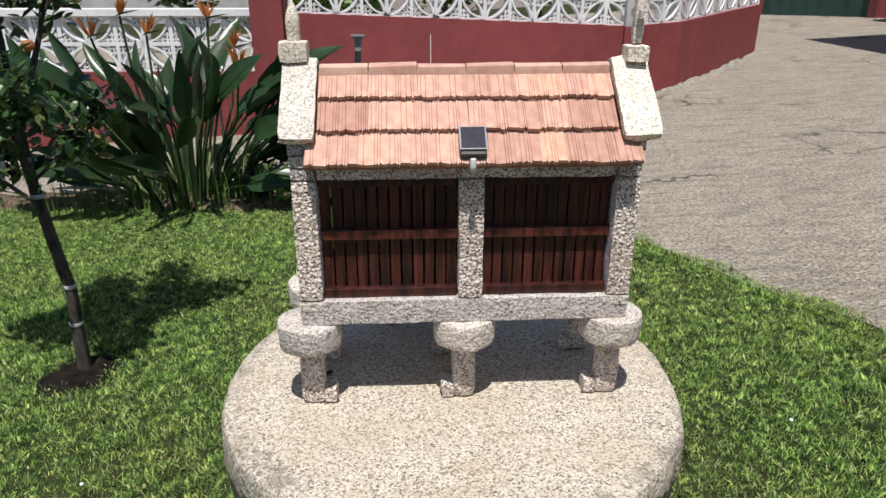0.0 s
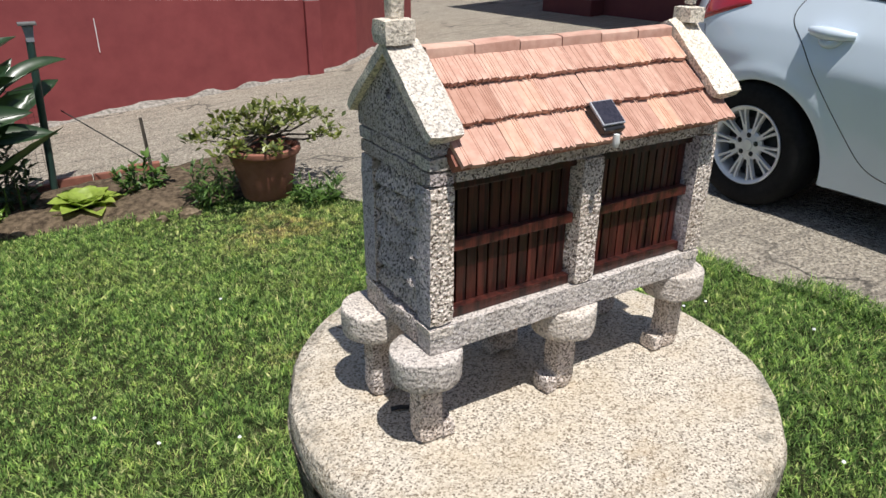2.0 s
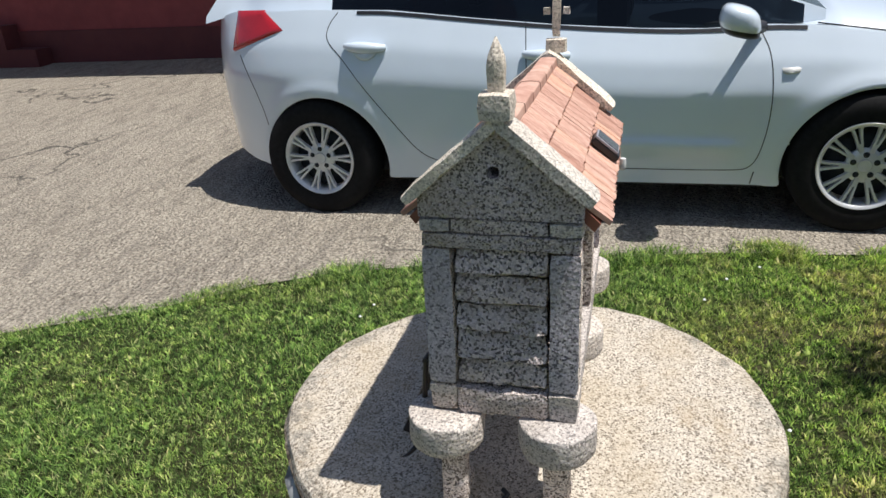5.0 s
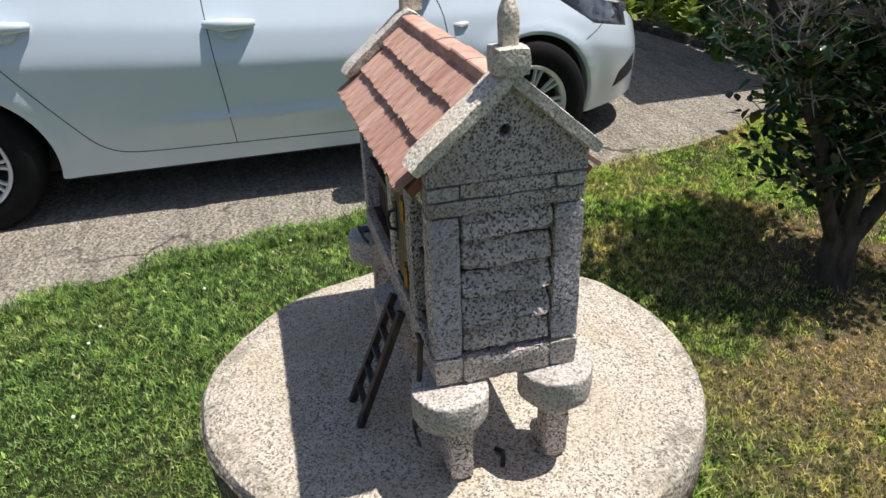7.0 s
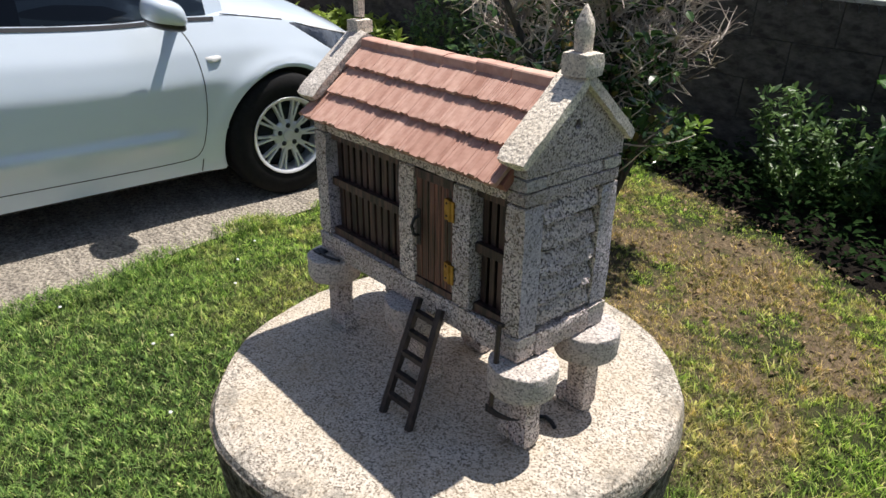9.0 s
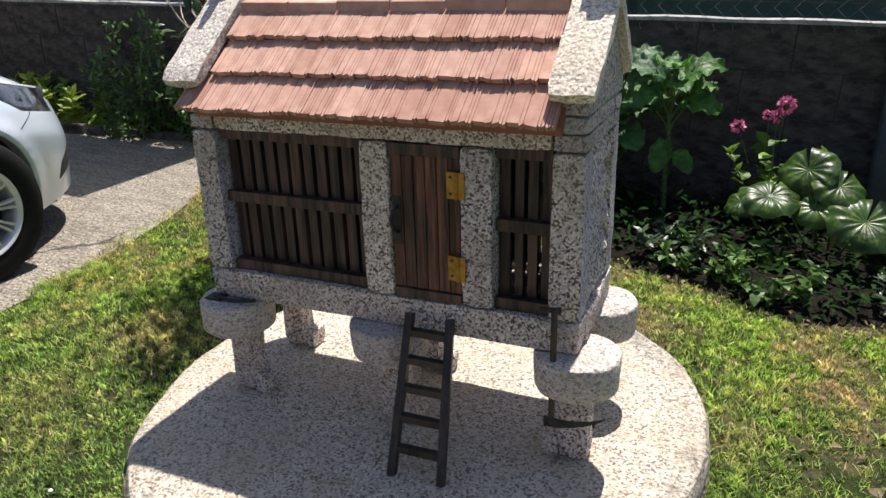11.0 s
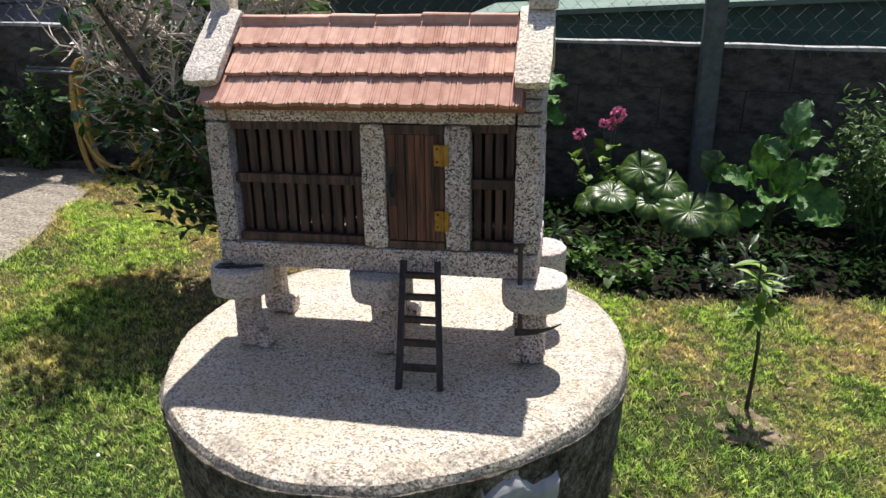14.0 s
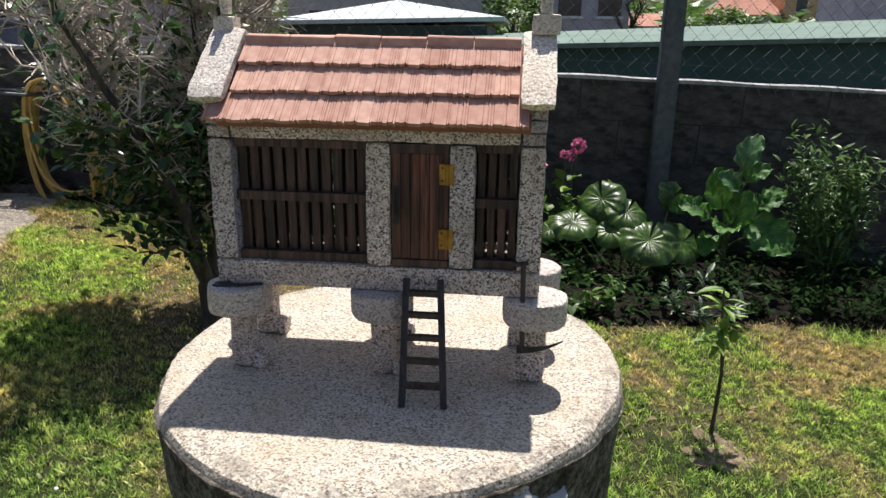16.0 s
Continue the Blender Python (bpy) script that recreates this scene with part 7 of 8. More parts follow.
kale_plant(-1.30, -2.26, (-0.03, 0.67), "tall kale plant with broad wavy leaves", (
    ((-0.035, 0.03, 0.66), (-0.12, 0.10, 1), (0.75, 0.8, 0.1), 0.20, 0.15, 0.75), ((-0.045, 0.03, 0.60), (-0.5, 0.3, 0.5), (0, 0.8, 0.7), 0.15, 0.12, 0.9), ((-0.03, 0.03, 0.54), (0.45, 0.35, 0.5), (0, 0.8, 0.7), 0.16, 0.13, 0.9), ((0.06, 0.04, 0.42), (0.12, 0.1, 1), (0, 1, 0.3), 0.24, 0.19, 0.5),
    ((0.12, 0.06, 0.38), (0.6, 0.2, 0.5), (0, 0.7, 1), 0.20, 0.15, 0.9), ((0.0, 0.06, 0.34), (-0.3, 0.25, 0.8), (0.1, 1, 0.4), 0.21, 0.17, 0.6),
    ((0.03, 0.09, 0.33), (0.25, 0.6, 0.3), (0, 0.5, 1), 0.18, 0.15, 0.8), ((-0.08, 0.09, 0.34), (-0.6, 0.5, -0.15), (0.1, 0.7, 0.7), 0.27, 0.25, 0.6),
    ((-0.16, 0.01, 0.50), (-1, 0.2, 0.3), (0, 0.6, 1), 0.15, 0.10, 0.6), ((0.22, 0.04, 0.46), (0.7, 0.1, -0.2), (0, 0.9, 0.5), 0.14, 0.11, 0.5),
    ((-0.13, 0.04, 0.44), (-0.5, 0.4, 0.5), (0, 0.7, 0.9), 0.14, 0.12, 0.8), ((0.10, 0.06, 0.27), (0.3, 0.6, -0.1), (0, 0.6, 1), 0.17, 0.13, 0.8)))
kale_plant(0.12, -2.45, (0.02, 0.86), "tall kale plant with broad curled leaves by the wall", leaf_crown(2, 12, 0.70, 0.90, 0.20, 0.21) + [((0.02, 0.04, 0.52), (0.2, 0.5, -0.9), (0, 1, 0.5), 0.19, 0.12, 0.2), ((-0.04, 0.03, 0.46), (-0.5, 0.4, -0.5), (0, 0.8, 0.7), 0.15, 0.10, 0.4)])
kale_plant(0.42, -2.5, (0.0, 0.88), "tall kale plant with ragged leaves by the wall", leaf_crown(4, 13, 0.50, 0.90, 0.20, 0.21))
bushy("elder_bush", -1.88, -2.35, 0.80, 0.13, 61, "leafy elder-like bush in front of the wall", "leaf_elder", 0.058, 10, 0.30, 34, low=3, reach=0.10)
bushy("nettle_patch", 0.92, -2.4, 0.66, 0.24, 62, "nettle stems against the shaded wall", "leaf_elder", 0.062, 10, 0.34, 16, ring=0.12, reach=0.05)
bushy("nettle_patch", 0.62, -2.45, 0.55, 0.25, 63, "nettle stems against the shaded wall", "leaf_elder", 0.062, 8, 0.34, 16, ring=0.1, reach=0.05)
bushy("bramble", 1.76, -2.38, 0.34, 0.5, 64, "bramble shoots at the foot of the wall", "leaf_light", 0.07, 9, 0.5, 4, ring=0.1)
bushy("potato_plant", 4.05, -2.52, 0.80, 0.22, 65, "tall leafy plant at the block wall", "leaf_elder", 0.066, 10, 0.42, 15, ring=0.16, reach=0.05)
bushy("potato_plant", 3.54, -2.60, 0.62, 0.2, 66, "leafy plant beside the hose at the wall", "leaf_elder", 0.066, 7, 0.42, 14, ring=0.08, reach=0.05)
bushy("potato_plant", 4.85, -2.66, 0.34, 0.4, 67, "bright leafy plant behind the kerb", "leaf_lettuce", 0.11, 10, 0.5, 5, ring=0.16)
bushy("potato_plant", 5.5, -2.62, 0.36, 0.4, 68, "bright leafy plant behind the kerb", "leaf_lettuce", 0.11, 11, 0.5, 5, ring=0.2)
bushy("potato_plant", 6.1, -2.55, 0.36, 0.4, 78, "bright leafy plant behind the kerb", "leaf_lettuce", 0.11, 11, 0.5, 5, ring=0.2)
bushy("marigold_weed", 0.0, -1.85, 0.2, 0.7, 69, "grey-green low weed in the bed", "leaf_grey", 0.06, 9, 0.5, 4)
bushy("strawberry_plant", -0.45, -1.65, 0.16, 0.8, 70, "low green strawberry-like plant in the bed", "leaf_mid", 0.06, 12, 0.6, 3, ring=0.1)
bushy("strawberry_plant", -0.15, -1.75, 0.15, 0.8, 71, "low green strawberry-like plant in the bed", "leaf_mid", 0.06, 10, 0.6, 3, ring=0.1)
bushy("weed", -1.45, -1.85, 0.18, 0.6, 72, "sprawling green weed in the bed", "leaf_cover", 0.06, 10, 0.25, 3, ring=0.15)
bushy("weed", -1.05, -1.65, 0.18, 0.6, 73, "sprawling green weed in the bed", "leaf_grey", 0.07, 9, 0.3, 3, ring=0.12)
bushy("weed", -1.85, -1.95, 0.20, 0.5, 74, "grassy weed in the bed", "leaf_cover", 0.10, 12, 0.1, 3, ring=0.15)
bushy("weed", 3.75, -2.75, 0.16, 0.6, 75, "light green weed behind the kerb", "leaf_light", 0.06, 8, 0.5, 3, ring=0.1)
bushy("weed", 4.35, -2.62, 0.16, 0.6, 76, "light green weed behind the kerb", "leaf_light", 0.06, 8, 0.5, 3, ring=0.1)

# low growth that covers the bed
rnd = random.Random(91)
cover = bm_new()
for k in range(5400):
    x = rnd.uniform(-2.7, 1.9)
    y = rnd.uniform(-2.72, bed_south(x) - 0.02)
    if noise.noise(Vector((x * 2.2, y * 2.2, 3))) < -0.55:
        continue
    a = rnd.uniform(0, 6.28)
    z = gz(x, y) + rnd.uniform(0.01, 0.16) * (0.4 + rnd.random())
    s = rnd.uniform(0.030, 0.070)
    blade_leaf(cover, (x, y, z), (math.cos(a), math.sin(a), rnd.uniform(0.0, 1.3)), (rnd.uniform(-0.4, 0.4), rnd.uniform(-0.4, 0.4), 1), s, s * rnd.uniform(0.25, 0.6), 0.6, 0.3, 3, 0.7)
tagged(new("ground_cover", mesh_of(cover, "ground_cover", M["leaf_cover"])), "low weeds covering the bed, shade darkened into their colour", "plants", kind="stuff")
dirt = lathe(bm_new(), [(0.0, 0.010), (0.05, 0.009), (0.10, 0.008), (0.16, 0.003), (0.22, -0.010)], 48)
for v in dirt.verts:
    v.co.x *= 1.1
    v.co.z += 0.011 * noise.noise(v.co * 16) + 0.006 * noise.noise(v.co * 45)
dirt.transform(Matrix.Translation((-0.74, -0.40, gz(-0.74, -0.40) - 0.010)))
tagged(new("bare_earth", mesh_of(dirt, "bare_earth", M["soil_dry"], 180)), "patch of bare pale earth round the sapling", "soil", kind="stuff")

# unseen canopy roof, added to cast shade on the corner by the drive
canopy = thing("added_shade_canopy", (4.2, -3.0, gz(4.2, -3.0)), "sheet canopy, unseen and added to shade the drive, on two pale blue posts behind the wall", "canopy")
M["post_blue"] = simple("pale_blue_post_paint", (0.30, 0.35, 0.42), (0.42, 0.47, 0.54), 14, 0.6, 0.2)
part("roof", slanted(bm_new(), 3.20, 5.3, -3.12, -2.06, lambda x: 2.42, lambda x: 2.46), M["roof_pale"], canopy, "pale sheet roof, unseen, added to cast shade")
for x in (3.33, 5.15):
    part("post", boxbm(x - 0.06, x + 0.06, -3.11, -3.01, gz(x, -3.07) - 0.05, 2.42, 0.006), M["post_blue"], canopy, "pale blue square post")

# kerb and hose
kerb = thing("kerb", (4.0, -2.75, gz(4, -2.75)), "low rough concrete kerb in front of the bed", "kerb", kind="structure")
ka, kb = Vector((3.05, -2.72, 0)), Vector((6.4, -1.95, 0))
for i in range(7):
    p, q = ka.lerp(kb, i / 7), ka.lerp(kb, (i + 0.985) / 7)
    d = q - p
    m = Matrix.Translation((p.x, p.y, gz(p.x, p.y))) @ Matrix.Rotation(math.atan2(d.y, d.x), 4, "Z")
    part("kerb_stone", stone(0, d.length, -0.05, 0.05, -0.05, 0.085, 0.012, 0.006, 0.05, m=m), M["kerb"], kerb, "", 50)
hose = thing("garden_hose", (3.0, WY + 0.1, 0.6), "coiled yellow garden hose hung on the wall", "hose")
rnd = random.Random(2)
for k in range(10):
    pts = []
    w, h = 0.19 + 0.09 * rnd.random(), 0.40 + 0.05 * rnd.uniform(-1, 1) + 0.012 * (k % 3)
    cx_ = 3.06 + rnd.uniform(-0.04, 0.04)
    for i in range(25):
        a = 2 * math.pi * i / 24
        drop = 0.5 - 0.5 * math.cos(a)
        pts.append((cx_ + w * math.sin(a) * (0.80 + 0.30 * drop) - 0.12 * drop, WY + 0.11 + 0.016 * k + 0.02 * math.sin(3 * a), 0.985 - 2 * h * drop + 0.006 * k))
    part("coil", tube(bm_new(), pts, 0.0115, 8, False), M["hose"], hose, "", 180)
part("tail", tube(bm_new(), [(3.05, WY + 0.1, 0.22), (2.9, WY + 0.15, 0.17), (2.75, WY + 0.2, 0.20), (2.62, WY + 0.24, 0.30)], 0.0115, 8), M["hose"], hose, "", 180)
hook = thing("hose_bracket", (3.13, WY + 0.06, 0.93), "pale metal hose bracket on the wall", "bracket")
part("bar", tube(bm_new(), [(3.08, WY + 0.0, 0.935), (3.12, WY + 0.30, 0.94), (3.44, WY + 0.33, 0.96), (3.45, WY + 0.29, 0.972), (3.14, WY + 0.26, 0.962)], 0.011, 8), M["wire"], hook, "", 60)

# ---- beyond the wall in the south ----
shed = thing("green_shed", (-4.0, -7.5, 0.0), "long low green shed with a pale green sheet roof", "shed")
part("wall", slanted(bm_new(), -14.0, 0.9, -9.0, -6.2, lambda x: 0.0, lambda x: 1.20 - 0.0325 * x), M["shed_green"], shed, "dark green sheet wall")
bm = bm_new()
vs = [bm.verts.new(p) for p in ((-14.2, -6.05, 1.667), (0.95, -6.05, 1.175), (0.95, -9.2, 1.29), (-14.2, -9.2, 2.0))]
ws = [bm.verts.new(v.co + Vector((0, 0, 0.05))) for v in vs]
bm.faces.new(vs[::-1])
bm.faces.new(ws)
for k in range(4):
    bm.faces.new((vs[k], vs[(k + 1) % 4], ws[(k + 1) % 4], ws[k]))
bmesh.ops.recalc_face_normals(bm, faces=bm.faces)
part("roof", bm, M["green_roof"], shed, "pale green sheet roof")
pav = thing("garden_pavilion", (1.9, -10.5, 0.0), "small green pavilion with a pale hipped roof", "pavilion")
part("wall", boxbm(0.5, 3.5, -12.0, -9.0, 0.0, 1.47), M["green_door"], pav)
bm = bm_new()
ring = [bm.verts.new(p) for p in ((0.25, -8.8, 1.60), (3.8, -8.8, 1.515), (3.8, -12.2, 1.515), (0.25, -12.2, 1.60))]
low_ = [bm.verts.new(v.co - Vector((0, 0, 0.06))) for v in ring]
apex = bm.verts.new((2.1, -10.5, 1.89))
for k in range(4):
    bm.faces.new((ring[k], ring[(k + 1) % 4], apex))
    bm.faces.new((low_[k], low_[(k + 1) % 4], ring[(k + 1) % 4], ring[k]))
bm.faces.new(low_)
bmesh.ops.recalc_face_normals(bm, faces=bm.faces)
part("roof", bm, M["roof_pale"], pav, "pale green hipped roof")


def far_house(name, x, y, w, d, h, wall, label, ridge=1.6, base=0.0):
    th = thing(name, (x, y, base), label, "house")
    part("wall", boxbm(x - w / 2, x + w / 2, y - d / 2, y + d / 2, base - 1, base + h), M[wall], th)
    bm = bm_new()
    e = 0.35
    a = [bm.verts.new(p) for p in ((x - w / 2 - e, y - d / 2 - e, base + h), (x + w / 2 + e, y - d / 2 - e, base + h), (x + w / 2 + e, y + d / 2 + e, base + h), (x - w / 2 - e, y + d / 2 + e, base + h))]
    r = [bm.verts.new(p) for p in ((x - w / 4, y, base + h + ridge), (x + w / 4, y, base + h + ridge))]
    for f in ((a[0], a[1], r[1], r[0]), (a[1], a[2], r[1]), (a[2], a[3], r[0], r[1]), (a[3], a[0], r[0]), (a[3], a[2], a[1], a[0])):
        bm.faces.new(f)
    bmesh.ops.recalc_face_normals(bm, faces=bm.faces)
    part("roof", bm, M["roof_far"], th, "clay tile roof")
    sgn = 1 if y < 0 else -1
    n = max(2, int(w / 2.2))
    for fl in range(max(1, int(h / 2.7))):
        for i in range(n):
            wx = x - w / 2 + (i + 0.5) * w / n
            wy = y + sgn * d / 2
            z = base + 1.0 + fl * 2.7
            win = part("window", boxbm(wx - 0.45, wx + 0.45, wy - 0.04, wy + 0.04, z, z + 1.2), M["window_far"], th)
            part("sill", boxbm(wx - 0.55, wx + 0.55, wy - 0.07, wy + 0.07, z - 0.1, z), M["white_paint"], win)
    return th


far_house("village_house", -2.45, -30, 3.1, 4, 5.0, "plaster_mauve", "grey village house with clay roof", 1.4, 1.1)
far_house("village_house", -11.2, -72, 5, 5, 3.3, "plaster_pink", "low pinkish village house with clay roof", 1.2, -1.0)
far_house("village_house", -20.2, -72, 5.4, 5, 3.4, "plaster_cream", "cream village house with clay roof", 2.2)
far_house("village_house", -26.2, -72, 5.8, 5, 7.0, "plaster_ochre", "tall ochre village house with clay roof", 1.9)
far_house("village_house", -19.6, -42, 5.2, 5, 6.4, "plaster_mauve", "lilac-grey village house with clay roof", 1.7)
far_house("village_house", 5.5, -30, 8, 6, 5.4, "plaster_grey", "pale grey village house with clay roof", 1.4)
far_house("village_house", 13.0, -17, 7, 7, 5.6, "plaster_pink", "pinkish village house with clay roof", 1.5)
far_house("village_house", -8, 27, 9, 7, 5.5, "plaster_grey", "grey village house behind the garden wall", 1.6, -0.4)
far_house("village_house", 3, 26, 7, 7, 5.5, "plaster_pink", "pinkish village house behind the garden wall", 1.6, 0.0)


# stacked crates beyond the wall
M["crate_blue"] = simple("blue_grey_plastic", (0.07, 0.085, 0.13), (0.12, 0.13, 0.18), 8, 0.6, 0.1)
M["crate_red"] = simple("dull_red_plastic", (0.14, 0.05, 0.06), (0.20, 0.08, 0.09), 8, 0.6, 0.1)
chest = thing("storage_chest", (6.4, -5.6, 0.0), "long dark blue-grey storage chest beyond the wall", "chest")
part("body", boxbm(5.7, 7.6, -6.0, -5.2, -0.1, 1.40, 0.03), M["crate_blue"], chest)
part("lid", boxbm(5.66, 7.64, -6.04, -5.16, 1.40, 1.465, 0.02), M["crate_blue"], chest)


def crate(x, y, z, w, h, mat, label):
    th = thing("slatted_crate", (x, y, z), label, "crate", "crates beyond the wall")
    part("bottom", boxbm(x - w / 2, x + w / 2, y - 0.2, y + 0.2, z, z + 0.02, 0.004), M[mat], th)
    n = max(2, int(h / 0.055))
    for i in range(n):
        za = z + 0.022 + (h - 0.022) * i / n
        for ya in (y - 0.2, y + 0.185):
            part("slat", boxbm(x - w / 2, x + w / 2, ya, ya + 0.015, za, za + (h - 0.022) / n - 0.014, 0.003), M[mat], th)
    for sx in (-1, 1):
        for sy in (-0.17, 0.155):
            part("corner", boxbm(x + sx * (w / 2 - 0.02) - 0.02, x + sx * (w / 2 - 0.02) + 0.02, y + sy, y + sy + 0.014, z + 0.021, z + h, 0.003), M[mat], th)


crate(6.24, -5.45, 1.466, 0.64, 0.16, "white_paint", "white slatted crate on a storage chest")
crate(6.24, -5.45, 1.628, 0.64, 0.16, "white_paint", "white slatted crate on top of another")
crate(6.24, -5.45, 1.790, 0.64, 0.16, "white_paint", "white slatted crate on top of another")
crate(6.78, -5.45, 1.466, 0.34, 0.22, "crate_red", "dull red crate on a storage chest")
crate(7.12, -5.45, 1.466, 0.30, 0.20, "crate_blue", "blue-grey crate on a storage chest")


def far_tree(x, y, h, r, seed, mat="leaf_mid"):
    rnd = random.Random(seed)
    g = gz(x, y)
    th = thing("garden_tree", (x, y, g), "leafy green tree standing farther off", "tree", "trees farther off")
    bm = bm_new()
    tips = []
    branching(bm, rnd, (x, y, g - 0.1), (0, 0, 1), h * 0.5, h * 0.03, 2, 0.8, 0.2, 0.1, 4, 6, tips)
    part("trunk", bm, M["bark"], th, "", 60)
    lv = bm_new()
    pts = []
    for _ in range(1500):
        d = Vector((rnd.gauss(0, 1), rnd.gauss(0, 1), rnd.gauss(0, 1))).normalized() * rnd.uniform(0.45, 1.0)
        c = Vector((x + d.x * r, y + d.y * r, g + h * 0.62 + d.z * h * 0.40))
        if noise.noise(c * (1.4 / r)) > -0.12:
            pts.append(c)
    small_leaves(lv, pts, 0.16 * r + 0.05, seed, 0.3, 0.6)
    part("crown", lv, M[mat], th, "leafy crown")


for k, (x, y, h, r) in enumerate(((0.4, -25, 3.4, 1.3), (-4.1, -27, 4.4, 0.35), (-13.2, -56, 3.4, 2.3), (-15.8, -60, 3.9, 2.6), (-17.2, -58, 3.2, 1.8), (-23.8, -64, 3.3, 1.3), (9.5, -11, 3.6, 1.6), (7.5, -6.5, 2.6, 1.1), (-4.5, 16, 3.2, 1.5), (-2.2, 19, 3.4, 1.4), (-6.5, 13, 2.4, 1.2), (0.8, 13.5, 2.2, 1.1), (2.8, 15, 2.4, 1.2), (-1.0, 11.5, 1.9, 0.9))):
    far_tree(x, y, h, r, 100 + k, "leaf_dark" if k > 5 and k % 2 == 0 else "leaf_mid")
# wooded hillside
rnd = random.Random(77)
bm = bm_new()
for k in range(420):
    a = radians(rnd.uniform(225, 315))
    d = rnd.uniform(60, 130)
    c = Vector((d * math.cos(a), d * math.sin(a), 0.6 + (d - 60) * 0.075))
    pts = []
    r = rnd.uniform(1.5, 3.2)
    for _ in range(26):
        o = Vector((rnd.gauss(0, 1), rnd.gauss(0, 1), rnd.gauss(0.2, 0.8))).normalized() * r * rnd.uniform(0.6, 1)
        pts.append(c + o)
    small_leaves(bm, pts, 1.5, k, 0.4, 0.7)
tagged(new("far_woods", mesh_of(bm, "far_woods", M["leaf_mid"])), "wooded hillside far behind the gardens", "woods", kind="stuff")
bm = bm_new()
rows = []
for j, d in enumerate((55, 75, 100, 130, 170)):
    rows.append([bm.verts.new((d * math.cos(radians(215 + 110 * i / 30)), d * math.sin(radians(215 + 110 * i / 30)), -1.0 + (d - 55) * 0.09 + 1.5 * noise.noise(Vector((i * 0.4, j * 0.7, 0))))) for i in range(31)])
for a, b in zip(rows, rows[1:]):
    for i in range(30):
        bm.faces.new((a[i], a[i + 1], b[i + 1], b[i]))
structure("hillside", bm, M["lawn"], "distant green hillside", "hill", 180)

# flower pots at the garage wall
for k, (t, r, h) in enumerate(((5.3, 0.36, 0.5), (6.2, 0.20, 0.3), (6.8, 0.18, 0.26), (7.4, 0.2, 0.3))):
    p = gm @ Vector((t, -0.45, 0))
    g = gz(p.x, p.y) + 0.012
    fp = thing("flower_pot", (p.x, p.y, g), "terracotta flower pot against the red wall", "flower pot", "pots at the garage")
    part("pot_body", lathe(bm_new(), [(0, 0), (r * 0.7, 0), (r * 0.95, h * 0.85), (r * 1.02, h * 0.86), (r * 1.02, h), (r * 0.9, h), (r * 0.88, h * 0.9), (0, h * 0.9)], 20, Matrix.Translation((p.x, p.y, g))), M["pot"], fp, "", 50)
    bushy("pot_plant", p.x, p.y, h * 0.9, 0.35, 200 + k, "green plant growing in a terracotta pot", "leaf_light" if k == 0 else "leaf_mid", 0.12, 8, 0.45, 5, z0=g + h * 0.9, ring=r * 0.4)

# ---- grass ----
def grass(name, count, seed, inside, lo, hi, wide, material, label, drop=0.0, tuft=1, spread=0.0):
    rs = np.random.RandomState(seed)
    (x0, x1), (y0, y1) = lo
    pts = np.empty((0, 2))
    need = count // tuft
    while len(pts) < need:
        c = np.column_stack((rs.uniform(x0, x1, need), rs.uniform(y0, y1, need)))
        pts = np.vstack((pts, c[inside(c[:, 0], c[:, 1], rs)]))
    pts = np.repeat(pts[:count // tuft], tuft, axis=0)
    count = len(pts)
    x, y = pts[:, 0] + rs.normal(0, spread, count), pts[:, 1] + rs.normal(0, spread, count)
    z = 0.032 + 0.055 * x - 0.012 * y - drop
    a = rs.uniform(0, 2 * np.pi, count)
    h = rs.uniform(hi[0], hi[1], count) * (1 + 0.35 * np.sin(x * 3.1 + 1.3 * np.sin(y * 2.3)) * np.sin(y * 2.7))
    lean = rs.uniform(0.2, 1.35, count) * h
    w = wide * rs.uniform(0.6, 1.3, count)
    ca, sa = np.cos(a), np.sin(a)
    b = rs.uniform(-0.8, 0.8, count) + a + np.pi / 2
    cb, sb = np.cos(b), np.sin(b)
    co = np.empty((count, 5, 3))
    for i, (t, ws) in enumerate(((0, -1), (0, 1), (0.55, 0.8), (0.55, -0.8), (1, 0))):
        co[:, i, 0] = x + ca * lean * t ** 1.6 + cb * w * ws * 0.5
        co[:, i, 1] = y + sa * lean * t ** 1.6 + sb * w * ws * 0.5
        co[:, i, 2] = z + h * t * (1 - 0.15 * t)
    me = bpy.data.meshes.new(name)
    me.vertices.add(count * 5)
    me.vertices.foreach_set("co", co.ravel())
    idx = np.arange(count)[:, None] * 5 + np.array([[0, 1, 2, 3, 3, 2, 4]])
    me.loops.add(count * 7)
    me.loops.foreach_set("vertex_index", idx.ravel().astype(np.int32))
    me.polygons.add(count * 2)
    starts = (np.arange(count)[:, None] * 7 + np.array([[0, 4]])).ravel()
    me.polygons.foreach_set("loop_start", starts.astype(np.int32))
    me.update(calc_edges=True)
    me.validate()
    me.materials.append(material)
    return tagged(new(name, me), label, "grass", kind="stuff")


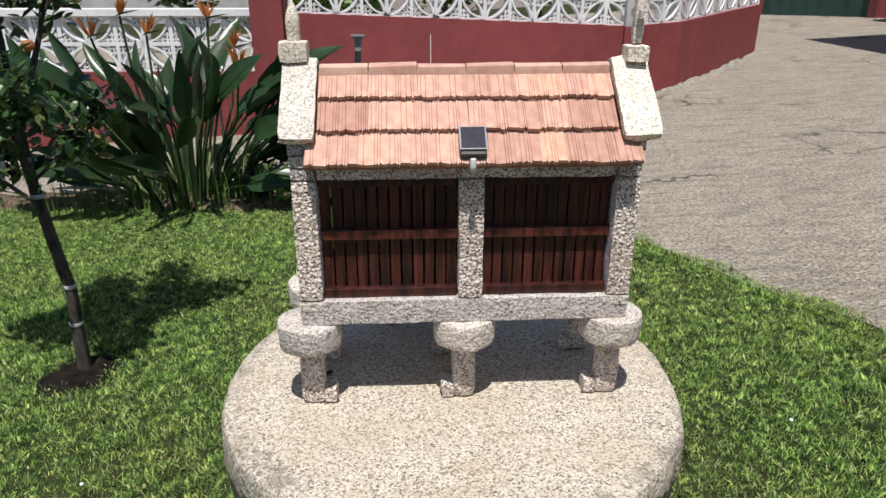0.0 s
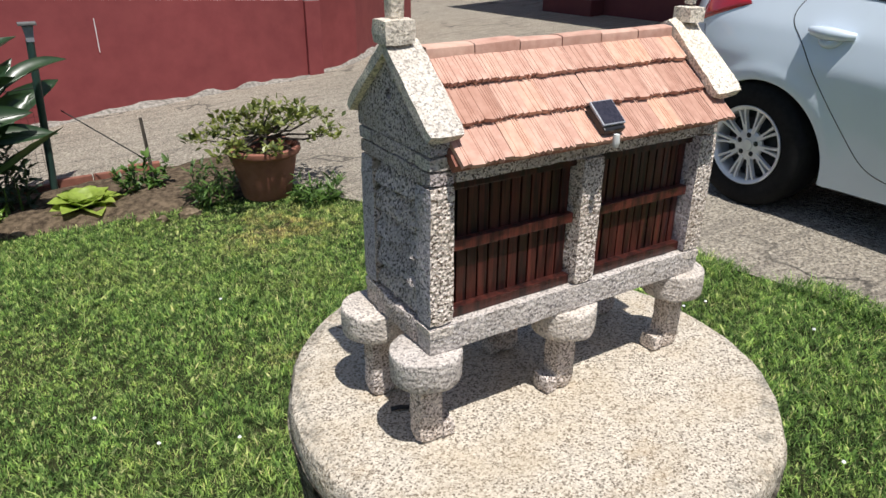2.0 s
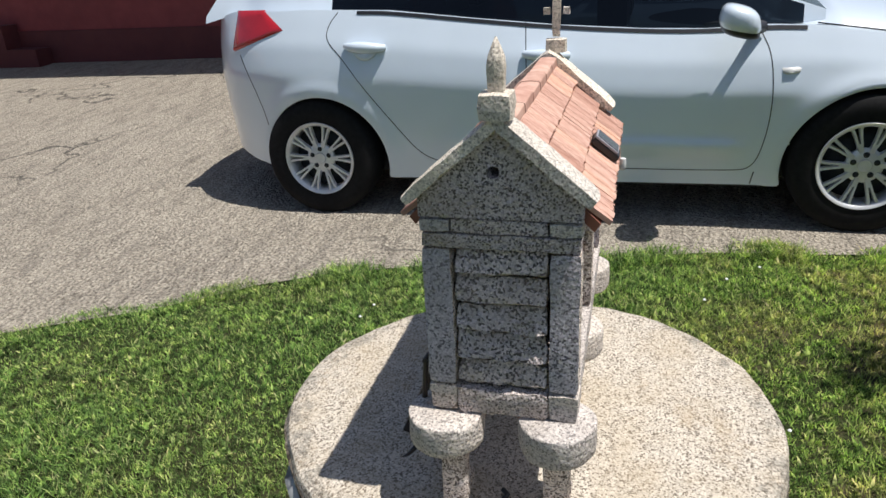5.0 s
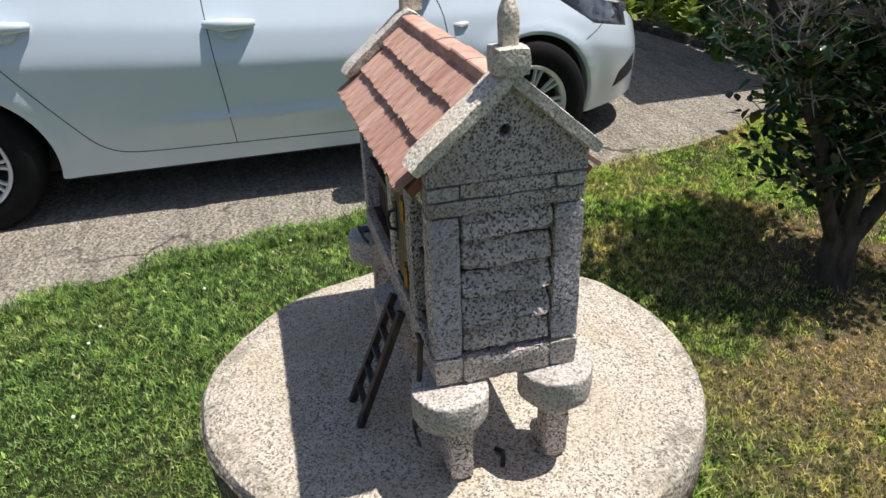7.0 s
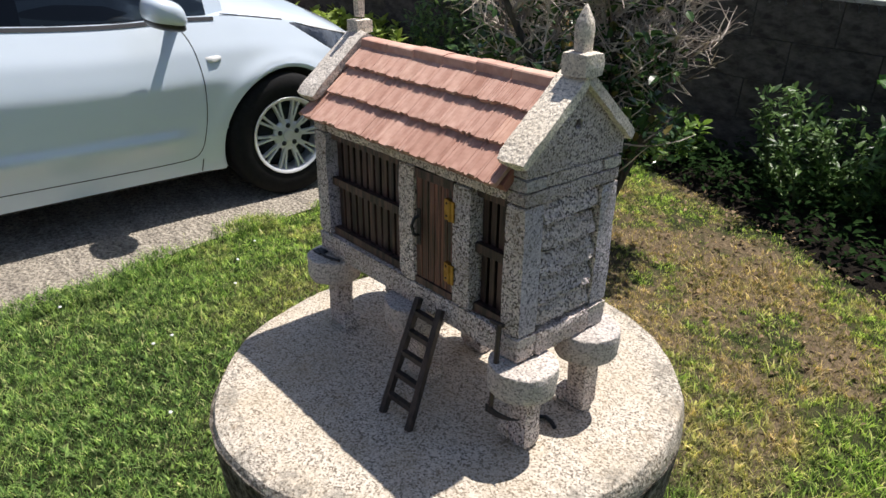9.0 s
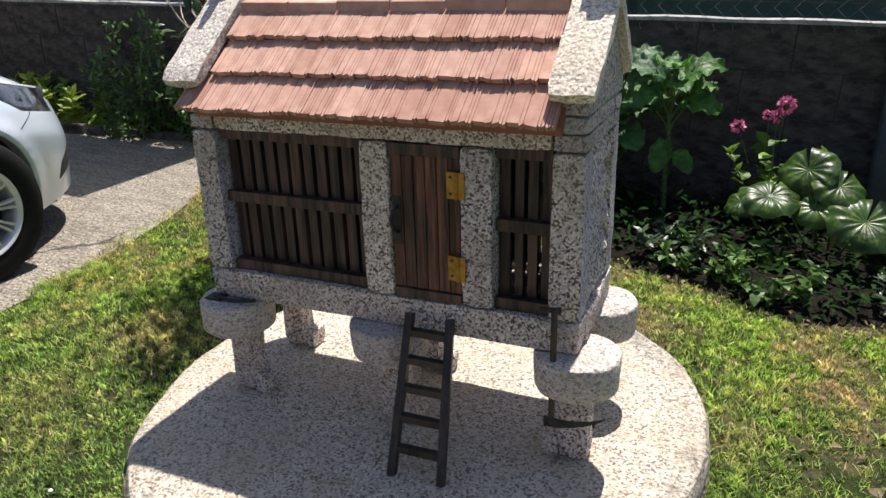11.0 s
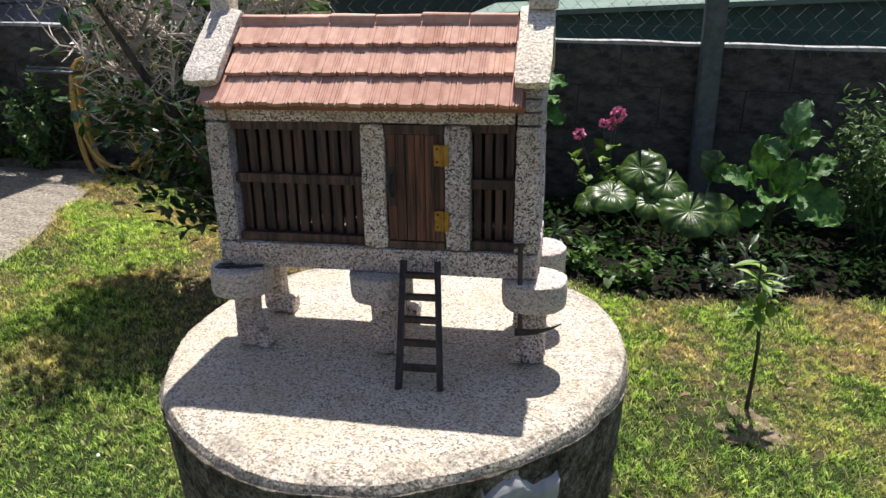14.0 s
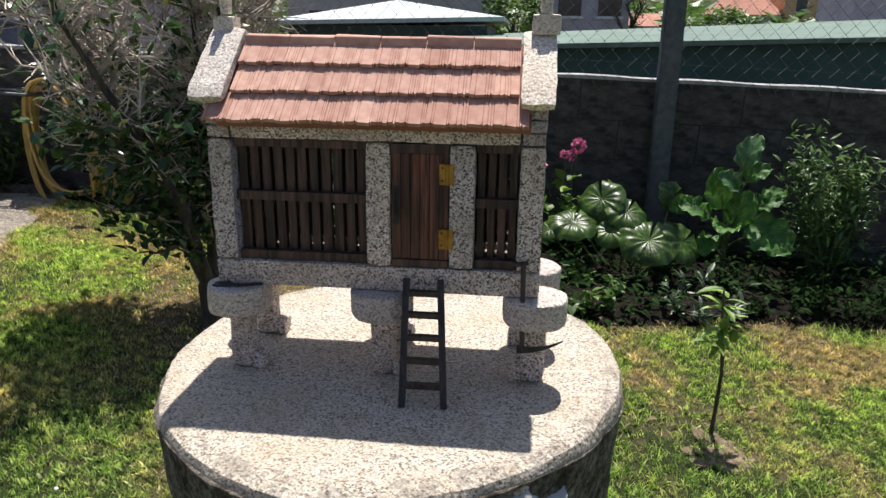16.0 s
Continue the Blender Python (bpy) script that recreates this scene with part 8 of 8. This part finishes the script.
def on_lawn(x, y, rs):
    edge = np.interp(y, EY, EX) + 0.05 * np.sin(9 * y) * np.sin(4.1 * y + 1) + rs.uniform(-0.05, 0.06, len(x))
    north = np.interp(x, [-3.4, -2.6, -0.9, 0.35, 0.8, 1.3], [4.95, 4.8, 4.42, 4.2, 4.1, 4.1]) + rs.uniform(-0.10, 0.06, len(x))
    south = np.interp(x, [-3.4, -2.0, -1.3, -0.55, 0.04, 0.3, 0.84, 1.5, 2.2, 3.3], [-1.75, -1.7, -1.58, -1.34, -1.6, -1.66, -1.93, -2.1, -2.35, -2.7]) + rs.uniform(-0.06, 0.12, len(x))
    ok = (x < edge) & (y < north) & (y > south) & (np.hypot(x - TC.x, y - TC.y) > 0.27)
    # thin and bare places
    n = 0.5 + 0.5 * np.sin(2.3 * x + 1.7 * np.sin(1.9 * y)) * np.sin(2.9 * y + 1.1 * np.sin(3.1 * x + 0.5))
    dry = np.clip((0.5 - y) / 1.6, 0, 1)
    keep = 1 - 0.60 * dry * np.clip((n - 0.35) * 2.6, 0, 1)
    bare = np.exp(-(((x + 0.72) / 0.22) ** 2 + ((y + 0.40) / 0.28) ** 2)) + np.exp(-(((x - 0.9) / 0.4) ** 2 + ((y + 1.6) / 0.25) ** 2)) + np.exp(-(((x + 1.3) / 0.16) ** 2 + ((y - 2.45) / 0.16) ** 2)) + 0.7 * np.exp(-(((x - 1.2) / 0.4) ** 2 + ((y + 0.85) / 0.35) ** 2)) + 0.45 * np.exp(-(((x - 0.5) / 0.5) ** 2 + ((y + 1.05) / 0.4) ** 2))
    keep = keep * np.clip(1 - 0.80 * bare, 0.04, 1)
    return ok & (rs.uniform(0, 1, len(x)) < keep)


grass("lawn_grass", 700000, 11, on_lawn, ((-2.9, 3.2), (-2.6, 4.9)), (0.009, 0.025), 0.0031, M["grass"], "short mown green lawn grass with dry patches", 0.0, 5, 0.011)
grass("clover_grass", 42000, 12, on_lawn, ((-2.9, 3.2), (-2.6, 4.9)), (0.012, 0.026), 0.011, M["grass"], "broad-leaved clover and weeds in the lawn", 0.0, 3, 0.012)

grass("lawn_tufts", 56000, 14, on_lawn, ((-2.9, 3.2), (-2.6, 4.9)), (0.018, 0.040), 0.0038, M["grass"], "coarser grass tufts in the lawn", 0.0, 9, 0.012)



def on_outer_lawn(x, y, rs):
    return (x < -2.85) & (y > -2.2) & (y < 4.9) & (rs.uniform(0, 1, len(x)) < np.clip(1.6 + 0.25 * x, 0.15, 1))


grass("outer_grass", 100000, 16, on_outer_lawn, ((-6.5, -2.8), (-2.3, 5.0)), (0.012, 0.034), 0.007, M["grass"], "rougher lawn grass towards the edge of the plot", 0.0, 5, 0.014)


def along_edge(x, y, rs):
    edge = np.interp(y, EY, EX) + 0.05 * np.sin(9 * y) * np.sin(4.1 * y + 1)
    clump = 0.5 + 0.5 * np.sin(7 * y + 2 * np.sin(3 * y))
    return (x < edge + 0.05) & (x > edge - 0.10) & (rs.uniform(0, 1, len(x)) < clump) & (y > -2.3)


grass("edge_grass", 14000, 13, along_edge, ((0.8, 3.2), (-2.4, 3.7)), (0.022, 0.055), 0.0036, M["grass"], "longer grass tufts hanging over the drive edge")
rnd = random.Random(15)
bm = bm_new()
for k in range(26):
    x, y = (rnd.uniform(1.0, 2.2), rnd.uniform(0.2, 1.9)) if k % 3 else (rnd.uniform(-2.0, 0.4), rnd.uniform(1.6, 3.6))
    if x < lawn_edge(y) - 0.1:
        lathe(bm, [(0, 0.0), (0.0065, 0.002), (0.005, 0.005), (0, 0.0065)], 7, Matrix.Translation((x, y, gz(x, y) + 0.036)))
tagged(new("daisies", mesh_of(bm, "daisies", M["white_paint"], 60)), "tiny white clover flowers in the lawn", "flowers", kind="stuff")
bm = bm_new()
for k in range(420):
    x = rnd.uniform(-1.6, 2.3) if k < 260 else rnd.gauss(0.65, 0.4)
    y = bed_south(x) + rnd.uniform(-0.15, 0.9)
    if math.hypot(x - TC.x, y - TC.y) < 0.4:
        continue
    a = rnd.uniform(0, 6.28)
    blade_leaf(bm, (x, y, gz(x, y) + rnd.uniform(0.012, 0.03)), (math.cos(a), math.sin(a), rnd.uniform(-0.2, 0.3)), (rnd.uniform(-0.5, 0.5), rnd.uniform(-0.5, 0.5), 1), rnd.uniform(0.018, 0.042), 0.016, 0.7, 0.5, 3, 0.8)
M["dry_leaf"] = leaf_mat("dry_leaf", (0.13, 0.085, 0.042), (0.36, 0.25, 0.14), 0.8, 0.15)
tagged(new("dry_leaves", mesh_of(bm, "dry_leaves", M["dry_leaf"])), "fallen dry leaves on the lawn", "leaves", kind="stuff")

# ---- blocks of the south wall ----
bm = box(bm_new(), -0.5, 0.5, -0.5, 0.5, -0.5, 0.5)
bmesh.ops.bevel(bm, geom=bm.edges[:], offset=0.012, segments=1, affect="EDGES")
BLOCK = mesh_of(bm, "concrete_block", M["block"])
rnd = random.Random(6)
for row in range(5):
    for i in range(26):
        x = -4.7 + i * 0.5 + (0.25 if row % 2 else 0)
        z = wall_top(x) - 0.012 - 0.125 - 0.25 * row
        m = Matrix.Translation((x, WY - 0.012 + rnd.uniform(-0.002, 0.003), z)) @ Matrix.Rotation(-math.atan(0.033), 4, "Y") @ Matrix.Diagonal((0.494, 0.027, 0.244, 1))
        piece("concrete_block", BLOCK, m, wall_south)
